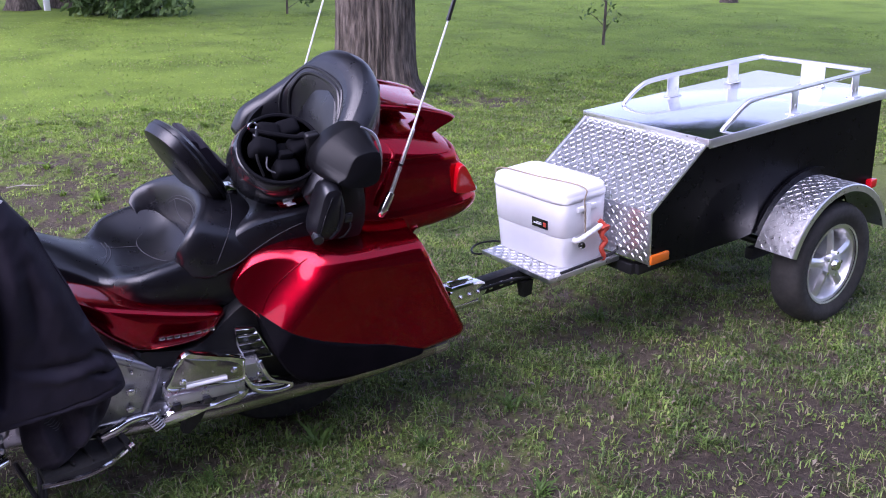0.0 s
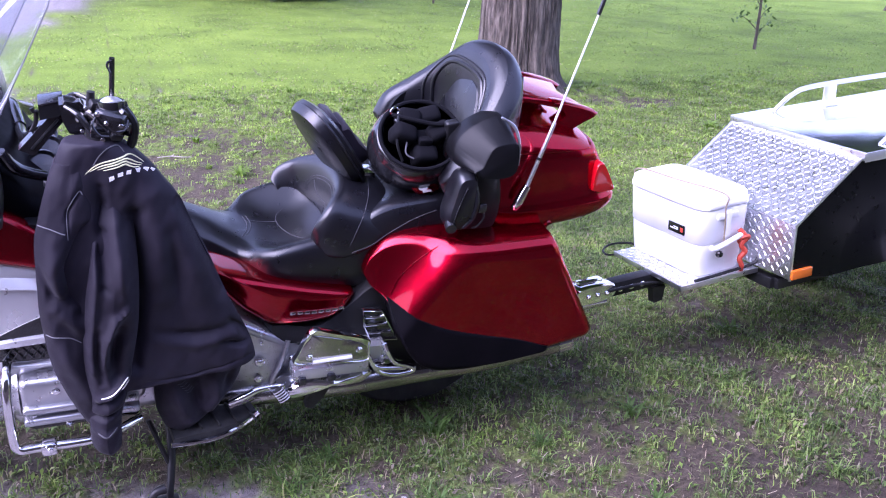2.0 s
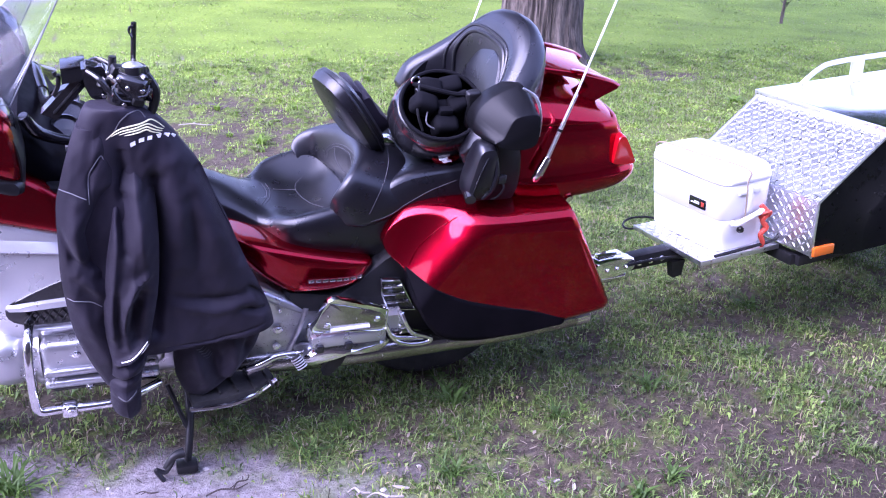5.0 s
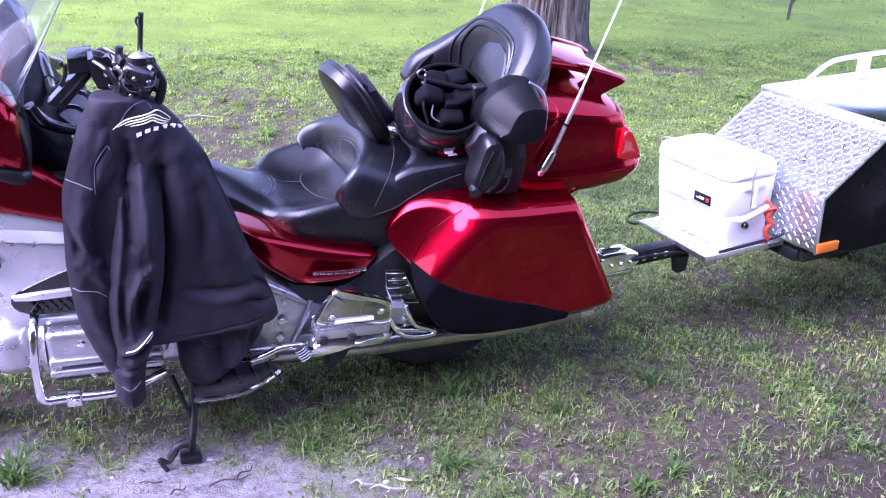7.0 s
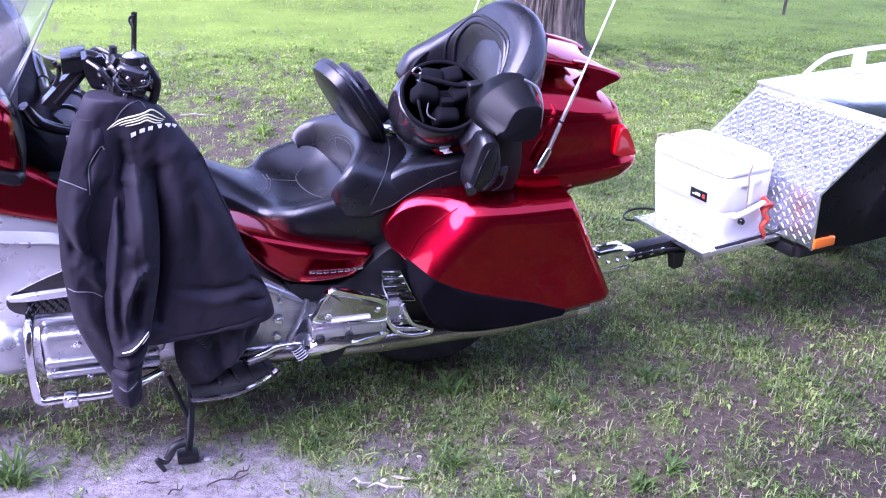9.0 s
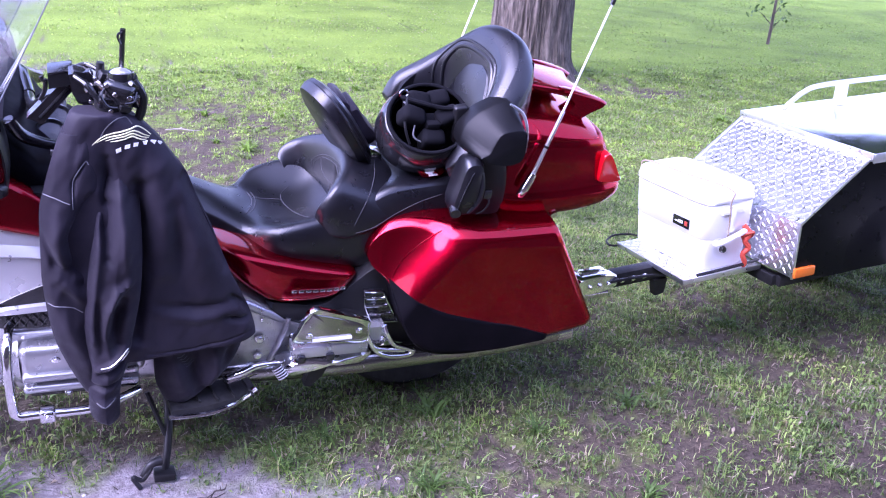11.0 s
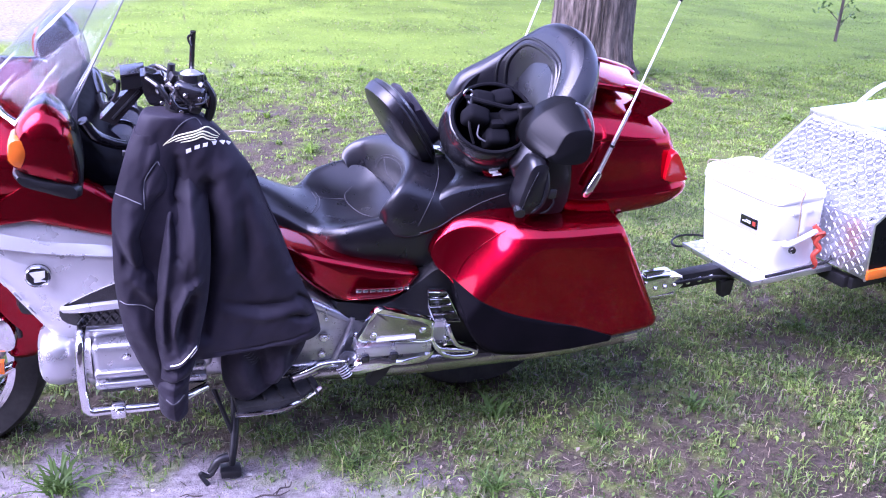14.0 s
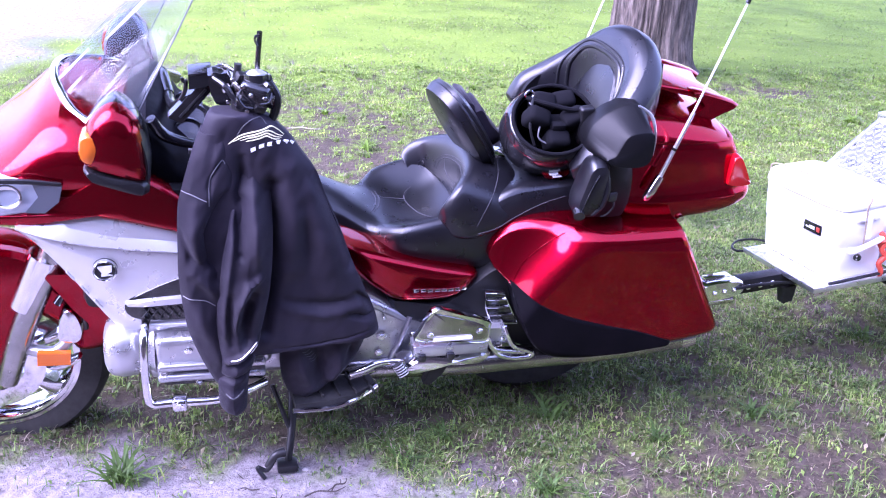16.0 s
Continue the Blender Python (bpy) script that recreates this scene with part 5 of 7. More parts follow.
def bowl(r, open_at, k=(1.06, 0.95, 1.0), sides=40, steps=16, inner=False):
    """A ball with a round opening about +z."""
    rings = []
    for i in range(steps + 1):
        a = math.pi - (math.pi - open_at) * i / steps
        a = max(min(a, math.pi - 0.02), 0)
        rings.append([(r * k[0] * math.sin(a) * math.cos(q), r * k[1] * math.sin(a) * math.sin(q), r * k[2] * math.cos(a)) for q in (2 * math.pi * j / sides for j in range(sides))])
    return skin(rings, caps=False)


TIP = pose(0, 0, 0, 42, -6, 0)
shell = part("shell", moved(bowl(0.137, radians(56)), TIP), GLOSS, helmet)
shell.modifiers.new("thick", "SOLIDIFY").thickness = 0.005
lining = part("lining", moved(bowl(0.122, radians(57)), TIP), PADDING, helmet, "soft dark lining")
ring = [Vector((0.137 * 1.06 * math.sin(radians(56)) * math.cos(q), 0.137 * 0.95 * math.sin(radians(56)) * math.sin(q), 0.137 * math.cos(radians(56)))) for q in (2 * math.pi * j / 40 for j in range(41))]
part("rim", moved(tube(ring, 0.006, 8, smooth=False), TIP), PADDING, helmet)
part("red_stripe", moved(tube([Vector((p.x * 1.125, p.y * 1.125, 0.045)) for p in ring], 0.0018, 6, smooth=False), TIP), RED, helmet)
part("red_panel", pillow([(-0.03, -0.085), (0.05, -0.09), (0.045, -0.112), (-0.01, -0.118)], [(1, -0.02), (1, -0.082), (0.8, -0.086)], 4), RED, helmet)
part("mark", slab([(-0.012, -0.098), (0.014, -0.092), (0.008, -0.099), (0.028, -0.104), (0.0, -0.107), (0.006, -0.101)], -0.098, -0.084, 0.001), WHITE, helmet, "small white mark")
for x, y, z, a in ((-0.06, -0.05, 0.06, 20), (0.0, -0.035, 0.03, 0), (0.05, -0.055, 0.06, -25), (-0.03, 0.0, 0.085, 10), (0.035, 0.01, 0.085, -10), (0.0, -0.075, 0.0, 5)):
    part("cheek_pad", moved(box((-0.036, -0.026, -0.034), (0.036, 0.026, 0.034), 0.016, 3), pose(x, y, z, 40, a, 0)), PADDING, helmet)
part("intercom", moved(box((-0.022, -0.014, -0.062), (0.022, 0.014, 0.062), 0.009, 3), pose(0.082, -0.075, 0.05, 12, -8, 0)), PLASTIC, helmet, "black intercom unit on the shell")
part("bracket", moved(box((-0.022, -0.01, -0.02), (0.022, 0.01, 0.02), 0.006), pose(0.10, -0.09, 0.0, 10, 0, 0)), PLASTIC, helmet)
part("strap", tube([(-0.085, -0.02, 0.11), (-0.03, -0.055, 0.105), (0.03, -0.07, 0.095), (0.085, -0.08, 0.1)], 0.007, 8), PADDING, helmet)
part("strap", tube([(-0.07, -0.03, 0.115), (-0.085, -0.075, 0.05), (-0.07, -0.09, -0.005)], 0.004, 6), PLASTIC, helmet)
part("strap_ring", tube(spline([(-0.09, -0.02, 0.12), (-0.078, -0.02, 0.132), (-0.065, -0.022, 0.12), (-0.078, -0.024, 0.108)], 5, True) + [Vector((-0.09, -0.02, 0.12))], 0.0035, 6, smooth=False), CHROME, helmet)
part("wire", tube([(-0.08, -0.03, 0.10), (-0.05, -0.06, 0.07), (-0.06, -0.085, 0.02), (-0.035, -0.09, 0.0)], 0.0025, 6), TRIM, helmet)
part("microphone", moved(box((-0.022, -0.012, -0.014), (0.022, 0.012, 0.014), 0.007), pose(0.0, -0.075, 0.045, 20)), PADDING, helmet)

# ---- jacket hung over the near grip ----
jacket = thing("jacket", BIKE, "black nylon riding jacket with grey piping, draped over the handlebar", "jacket")


def near_line(x, z, line):
    """Distances from points to a bent line in the xz plane, and how far along it they lie, 0 to 1."""
    best, along = np.full(x.shape, 9.0), np.zeros(x.shape)
    total = sum(math.dist(a, b) for a, b in zip(line, line[1:]))
    run = 0.0
    for (x0, z0), (x1, z1) in zip(line, line[1:]):
        dx, dz = x1 - x0, z1 - z0
        size = math.hypot(dx, dz)
        t = np.clip(((x - x0) * dx + (z - z0) * dz) / size ** 2, 0, 1)
        d = np.hypot(x - x0 - t * dx, z - z0 - t * dz)
        along = np.where(d < best, (run + t * size) / total, along)
        best = np.minimum(best, d)
        run += size
    return best, along


def drape(levels, folds=(), roll=0.03, wrinkle=0.004, cols=96, rows=130, seed=0.0, thick=0.03, slant=0.0):
    """A hanging cloth. levels: (z, left x, right x, y) from the top down; folds: bent lines with a height towards the viewer and a width;
    slant: how much higher the hem ends on the right."""
    lev = spline([(a, b, y) for z, a, b, y in levels], 12)
    high = spline([(z, 0, 0) for z, a, b, y in levels], 12)
    t = np.linspace(0, len(lev) - 1, rows + 1)
    k = np.arange(len(lev))
    left, right, deep = (np.interp(t, k, [p[q] for p in lev]) for q in range(3))
    z0 = np.interp(t, k, [p.x for p in high])
    u = np.linspace(0, 1, cols + 1)
    x = left[:, None] + (right - left)[:, None] * u[None, :]
    z = z0[:, None] + slant * u[None, :] * np.linspace(0, 1, rows + 1)[:, None] ** 4
    inset = np.minimum(u, 1 - u)[None, :] * (right - left)[:, None]
    toward = roll * (1 - np.exp(-inset / 0.022))
    for line, rise_, wide in folds:
        d, a = near_line(x, z, line)
        toward = toward + 1.45 * rise_ * np.exp(-(d / wide) ** 2) * (0.35 + 0.65 * np.sin(np.pi * np.clip(a, 0.08, 0.92)))
    fine = np.array([[noise.noise(Vector((p * 17 + q * 5, q * 9 - p * 7, seed))) + 0.5 * noise.noise(Vector((p * 44 - q * 15, q * 26, seed + 5))) for p, q in zip(r, w)] for r, w in zip(x, z)])
    toward = toward + wrinkle * fine * np.minimum(1, inset / 0.02)
    y = deep[:, None] - toward
    rings = []
    for i in range(rows + 1):
        front = [Vector((x[i, j], y[i, j], z[i, j])) for j in range(cols + 1)]
        back = [Vector((x[i, j] * 0.985 + x[i, cols // 2] * 0.015, deep[i] + thick, z[i, j])) for j in range(cols, -1, -3)]
        rings.append(front + back)
    return skin(rings)


torso = part("torso", drape(
    [(1.168, 0.668, 0.762, -0.385), (1.164, 0.655, 0.774, -0.39), (1.145, 0.642, 0.802, -0.392), (1.10, 0.628, 0.846, -0.396), (1.06, 0.615, 0.874, -0.40), (1.005, 0.60, 0.91, -0.402), (0.93, 0.59, 0.936, -0.404), (0.83, 0.58, 0.976, -0.404), (0.737, 0.58, 1.008, -0.406), (0.645, 0.60, 1.046, -0.41), (0.57, 0.63, 1.074, -0.414), (0.51, 0.68, 1.086, -0.416), (0.482, 0.70, 1.085, -0.416), (0.476, 0.705, 1.08, -0.410)],
    [([(0.728, 1.06), (0.725, 1.0), (0.72, 0.95)], -0.014, 0.012), ([(0.80, 0.99), (0.797, 0.95), (0.797, 0.85), (0.79, 0.72), (0.775, 0.56)], -0.034, 0.016),
     ([(0.84, 1.03), (0.85, 0.9), (0.84, 0.75)], 0.014, 0.026), ([(0.90, 0.96), (0.93, 0.82), (0.95, 0.68)], 0.010, 0.030), ([(0.875, 0.93), (0.89, 0.8), (0.895, 0.7)], -0.006, 0.014),
     ([(0.905, 1.0), (0.94, 0.92), (0.975, 0.83), (1.005, 0.74)], -0.03, 0.013), ([(0.83, 0.655), (0.92, 0.635), (1.02, 0.645)], -0.008, 0.012), ([(0.84, 0.625), (0.93, 0.605), (1.03, 0.62)], 0.007, 0.014),
     ([(1.02, 0.655), (1.045, 0.63), (1.065, 0.60)], -0.012, 0.008), ([(1.0, 0.60), (1.04, 0.585), (1.07, 0.585)], -0.010, 0.008), ([(0.80, 0.506), (0.92, 0.512), (1.07, 0.545)], -0.0035, 0.0035)],
    0.034, 0.0055, 110, 140, slant=0.055), CLOTH, jacket)
flank = part("front_panel", drape(
    [(1.12, 0.632, 0.70, -0.402), (1.10, 0.622, 0.715, -0.404), (1.063, 0.607, 0.72, -0.412), (0.99, 0.584, 0.72, -0.42), (0.931, 0.570, 0.72, -0.425), (0.807, 0.564, 0.715, -0.428), (0.725, 0.563, 0.71, -0.43), (0.587, 0.576, 0.705, -0.43), (0.495, 0.602, 0.705, -0.43), (0.42, 0.632, 0.71, -0.43), (0.395, 0.645, 0.71, -0.43), (0.385, 0.655, 0.70, -0.425)],
    [([(0.69, 0.95), (0.665, 0.90), (0.65, 0.86), (0.648, 0.79)], -0.05, 0.020), ([(0.665, 0.86), (0.668, 0.78), (0.66, 0.74)], -0.028, 0.018), ([(0.612, 0.94), (0.606, 0.86), (0.617, 0.78)], 0.012, 0.020),
     ([(0.575, 0.87), (0.595, 0.80), (0.63, 0.765)], -0.010, 0.010), ([(0.60, 0.755), (0.635, 0.725), (0.655, 0.69)], 0.010, 0.014), ([(0.59, 0.70), (0.62, 0.60), (0.65, 0.50)], 0.010, 0.022), ([(0.648, 0.95), (0.65, 1.01), (0.68, 1.06)], -0.004, 0.005)],
    0.028, 0.007, 56, 130, 2.0, 0.045), CLOTH, jacket)
sleeve = part("sleeve", drape(
    [(1.12, 0.735, 0.762, -0.32), (1.06, 0.722, 0.778, -0.362), (1.0, 0.710, 0.790, -0.396), (0.94, 0.700, 0.796, -0.424), (0.864, 0.686, 0.797, -0.446), (0.785, 0.671, 0.795, -0.45), (0.70, 0.660, 0.788, -0.452), (0.635, 0.651, 0.777, -0.452), (0.56, 0.651, 0.762, -0.452), (0.50, 0.655, 0.752, -0.45), (0.45, 0.656, 0.739, -0.445), (0.41, 0.65, 0.73, -0.442), (0.35, 0.649, 0.726, -0.44), (0.31, 0.655, 0.724, -0.435), (0.295, 0.668, 0.72, -0.43), (0.288, 0.684, 0.712, -0.425)],
    [([(0.720, 0.95), (0.717, 0.90), (0.715, 0.82)], -0.024, 0.012), ([(0.755, 1.02), (0.757, 0.88), (0.762, 0.76)], 0.012, 0.016), ([(0.70, 0.92), (0.69, 0.83), (0.675, 0.70), (0.668, 0.58)], 0.010, 0.012),
     ([(0.765, 0.755), (0.735, 0.735), (0.712, 0.68), (0.700, 0.60)], 0.016, 0.011), ([(0.745, 0.70), (0.728, 0.66), (0.718, 0.60), (0.722, 0.565)], -0.030, 0.016), ([(0.69, 0.70), (0.685, 0.62), (0.69, 0.55)], -0.012, 0.010),
     ([(0.68, 0.495), (0.72, 0.525), (0.757, 0.555)], 0.018, 0.010), ([(0.688, 0.475), (0.722, 0.49), (0.75, 0.51)], -0.020, 0.012), ([(0.653, 0.43), (0.69, 0.43), (0.73, 0.44)], -0.012, 0.008), ([(0.66, 0.39), (0.69, 0.377), (0.72, 0.39)], 0.008, 0.008)],
    0.045, 0.008, 60, 150, 7.0, 0.06), CLOTH, jacket)
part("cuff", tube(laid([(0.668, -0.6, 0.386), (0.69, -0.6, 0.378), (0.715, -0.6, 0.39)], [sleeve], (0, 1, 0), 0.0), 0.0022, 6, smooth=False), STITCH, jacket)
lining = part("rear_sleeve", drape(
    [(0.52, 0.822, 1.064, -0.372), (0.47, 0.821, 1.056, -0.376), (0.42, 0.821, 1.036, -0.378), (0.37, 0.822, 1.006, -0.376), (0.33, 0.832, 0.972, -0.372), (0.292, 0.846, 0.932, -0.366), (0.28, 0.862, 0.915, -0.36)],
    [([(0.87, 0.47), (0.88, 0.40), (0.90, 0.33)], 0.016, 0.02), ([(0.92, 0.46), (0.93, 0.40), (0.94, 0.34)], -0.018, 0.016), ([(0.98, 0.46), (0.985, 0.40), (0.97, 0.35)], 0.014, 0.016), ([(1.02, 0.47), (1.01, 0.42)], -0.012, 0.012)],
    0.03, 0.006, 60, 50, 11.0, 0.05), CLOTH, jacket)
for k in range(5):
    x, z = 0.878 + 0.006 * k, 0.462 - 0.009 * k
    part("lining_print", tube(laid([(x, -0.6, z), (x + 0.012, -0.6, z - 0.004), (x + 0.022, -0.6, z + 0.002)], [lining], (0, 1, 0), 0.0, 3), 0.0012, 5, smooth=False), STITCH, jacket)
# pale wing print and name, as plain bars
cloth = [torso, flank, sleeve]
STRIPES = [[(0.696, 1.0975), (0.720, 1.1175), (0.745, 1.127), (0.780, 1.134), (0.797, 1.136), (0.813, 1.126), (0.828, 1.112)],
           [(0.706, 1.103), (0.729, 1.1155), (0.752, 1.1215), (0.783, 1.129), (0.797, 1.126), (0.811, 1.117), (0.825, 1.110)],
           [(0.724, 1.1075), (0.745, 1.1145), (0.765, 1.119), (0.785, 1.1235), (0.796, 1.119), (0.809, 1.1125), (0.822, 1.108)],
           [(0.736, 1.106), (0.752, 1.1095), (0.768, 1.113), (0.785, 1.1175), (0.795, 1.113), (0.806, 1.108), (0.817, 1.106)]]
for line in STRIPES:
    part("wing_print", tube(laid([(x, -0.5, z) for x, z in line], cloth, (0, 1, 0), 0.0), [0.0006, 0.0016, 0.002, 0.0022, 0.002, 0.0016, 0.0008], 6, smooth=False), LOGO, jacket, "pale yellow wing print")
for x, z, tilt, wide in ((0.753, 1.0865, -24, 1.0), (0.773, 1.0945, -14, 1.0), (0.792, 1.0985, -6, 0.85), (0.8115, 1.0995, 0, 1.0), (0.831, 1.0975, 12, 1.0), (0.846, 1.091, 26, 0.8)):
    y = laid([(x, -0.5, z), (x + 0.001, -0.5, z), (x + 0.002, -0.5, z)], cloth, (0, 1, 0), 0.0, 1)[0].y
    bm = slab([(-0.0078 * wide, -0.0045), (0.0048 * wide, -0.0045), (0.0078 * wide, 0.0045), (-0.0048 * wide, 0.0045)], -0.001, 0.004, 0.0008, 1)
    part("print_bar", moved(bm, pose(x, y, z, -6, tilt, 4)), WHITE, jacket)
for pts in ([(0.582, -0.5, 0.977), (0.605, -0.5, 0.974), (0.640, -0.5, 0.960)], [(0.645, -0.5, 0.945), (0.648, -0.5, 1.005), (0.659, -0.5, 1.034), (0.679, -0.5, 1.060), (0.686, -0.5, 1.052)], [(0.572, -0.5, 0.686), (0.606, -0.5, 0.684), (0.63, -0.5, 0.676), (0.650, -0.5, 0.660)]):
    part("piping", tube(laid(pts, cloth, (0, 1, 0), 0.0), 0.0013, 6, smooth=False), TRIM, jacket)
part("shoulder_seam", tube(laid([(0.716, -0.5, 1.118), (0.73, -0.5, 1.141), (0.748, -0.5, 1.156), (0.772, -0.5, 1.158), (0.786, -0.5, 1.143)], cloth, (0, 1, 0), 0.0), 0.0016, 6, smooth=False), STITCH, jacket)
for a, b in (((0.684, 0.506), (0.752, 0.554)), ((0.728, 0.502), (0.752, 0.542))):
    part("zip", tube(laid([(a[0], -0.6, a[1]), ((a[0] + b[0]) / 2, -0.6, (a[1] + b[1]) / 2), (b[0], -0.6, b[1])], [sleeve], (0, 1, 0), 0.001, 4), 0.0018 if a[0] < 0.7 else 0.003, 6, smooth=False), SHEET, jacket, "bright cuff zip")

# ---- trailer ----
TRAILER = pose(4.3163, 2.4508, 0) @ pose(0, 0, 0, 0, 0, 5.70) @ pose(0, 0, 0, 0, -3.488, 0)
trailer = thing("cargo_trailer", TRAILER, "small black cargo trailer with diamond plate nose and luggage rack", "trailer")


def treads(origin, u, v, nu, nv, step, bm=None, size=1.0, first=0):
    """Raised lozenges in turns, nu by nv, on the plane through origin with sides u and v."""
    bm = bm or bmesh.new()
    u, v = Vector(u).normalized(), Vector(v).normalized()
    n = u.cross(v)
    for i in range(nu):
        for j in range(nv):
            c = Vector(origin) + u * step * (i + 0.5) + v * step * (j + 0.5)
            d = (u + v if (i + j + first) % 2 else u - v).normalized()
            e = n.cross(d)
            a, b, h = 0.0112 * size, 0.0036 * size, 0.0014
            base = [bm.verts.new(c + d * x + e * y) for x, y in ((-a, 0), (0, -b), (a, 0), (0, b))]
            top = [bm.verts.new(c + d * x * 0.6 + e * y * 0.45 + n * h) for x, y in ((-a, 0), (0, -b), (a, 0), (0, b))]
            for k in range(4):
                bm.faces.new((base[k], base[(k + 1) % 4], top[(k + 1) % 4], top[k]))
            bm.faces.new(top)
    return bm


body = part("body", slab([(-0.94, 0.474), (-0.94, 0.668), (-0.643, 0.878), (0.505, 0.878), (0.505, 0.46), (0.40, 0.445), (-0.75, 0.44)], -0.322, 0.322, 0.004), BOX, trailer, "gloss black trailer body")
slope = Vector((-0.643, 0, 0.884)) - Vector((-0.946, 0, 0.672))
nose = part("nose_panel", slab([(-0.946, 0.672), (-0.643, 0.884), (-0.640, 0.880), (-0.942, 0.667)], -0.327, 0.327, 0.0008, 1), PLATE, trailer, "diamond plate nose panel")
part("nose_tread", treads((-0.946, -0.318, 0.6725), (slope.x, 0, slope.z), (0, 1, 0), 17, 29, 0.0217, size=0.98), PLATE, nose)["kind"] = "stuff"
front = part("front_panel", slab([(-0.947, 0.466), (-0.947, 0.672), (-0.942, 0.672), (-0.942, 0.466)], -0.327, 0.327, 0.0008, 1), PLATE, trailer, "diamond plate front panel")
part("front_tread", treads((-0.9475, -0.318, 0.472), (0, 0, 1), (0, 1, 0), 9, 29, 0.0217, size=0.98), PLATE, front)["kind"] = "stuff"
for s in (-1, 1):
    part("nose_edge", slab([(-0.95, 0.462), (-0.95, 0.675), (-0.645, 0.889), (-0.640, 0.885), (-0.942, 0.669), (-0.942, 0.462)], min(s * 0.322, s * 0.329), max(s * 0.322, s * 0.329), 0.001, 1), PLATE, trailer)
# the body side swells softly in front of the wheel
for s in (-1, 1):
    rows = []
    for i in range(33):
        row = []
        for j in range(25):
            x, z = -0.72 + 0.40 * i / 32, 0.446 + 0.27 * j / 24
            d = min(1.0, math.hypot((x + 0.47) / 0.25, (z - 0.50) / 0.21))
            row.append((x, s * (0.3215 + 0.020 * (0.5 + 0.5 * math.cos(math.pi * d))), z))
        rows.append(row)
    part("side_swell", skin(rows, closed=False, caps=False), BOX, body, flat_angle=170)
lid = part("lid", box((-0.655, -0.336, 0.882), (0.518, 0.336, 0.898), 0.003), LID, trailer, "smooth bright aluminium lid")
part("lid_lip", box((-0.662, -0.338, 0.868), (-0.650, 0.338, 0.897), 0.002), PLATE, lid)
for s in (-1, 1):
    part("lid_side", box((-0.655, min(s * 0.334, s * 0.339), 0.862), (0.518, max(s * 0.334, s * 0.339), 0.897), 0.001), SHEET, lid)
# luggage rack: one bar open to the front, on plate feet
rail = part("luggage_rack", tube([(-0.53, -0.29, 0.898), (-0.50, -0.30, 0.93), (-0.43, -0.312, 0.985), (-0.36, -0.315, 1.0), (-0.1, -0.314, 1.0), (0.34, -0.312, 1.0), (0.385, -0.29, 0.999), (0.39, 0.0, 0.996), (0.385, 0.20, 0.994), (0.36, 0.235, 0.994), (-0.1, 0.25, 0.993), (-0.33, 0.258, 0.986), (-0.40, 0.265, 0.966), (-0.46, 0.275, 0.922), (-0.48, 0.278, 0.898)], 0.0105, 12, 6), SHEET, trailer, "bright aluminium luggage rack")
for x, y, a, w in ((-0.12, -0.312, 0, 0.022), (0.30, -0.312, 0, 0.024), (-0.20, 0.252, 0, 0.036), (0.20, 0.243, 0, 0.036), (0.385, -0.05, 90, 0.06)):
    foot = part("rack_foot", moved(box((-w, -0.003, 0.0), (w, 0.003, 0.094), 0.001), pose(x, y, 0.898, 0, 0, a)), SHEET, rail)
    part("foot_flange", moved(box((-w - 0.002, -0.02, 0.0), (w + 0.002, 0.02, 0.004), 0.001), pose(x, y, 0.8985, 0, 0, a)), SHEET, rail)
    for q in (-0.5, 0.5):
        part("foot_hole", moved(lathe([(0.001, -0.0045), (0.008, -0.0045), (0.008, 0.0045), (0.001, 0.0045)], 12), pose(x, y, 0.93, 0, 0, a) @ pose(q * w, 0, 0)), PLATE, rail)

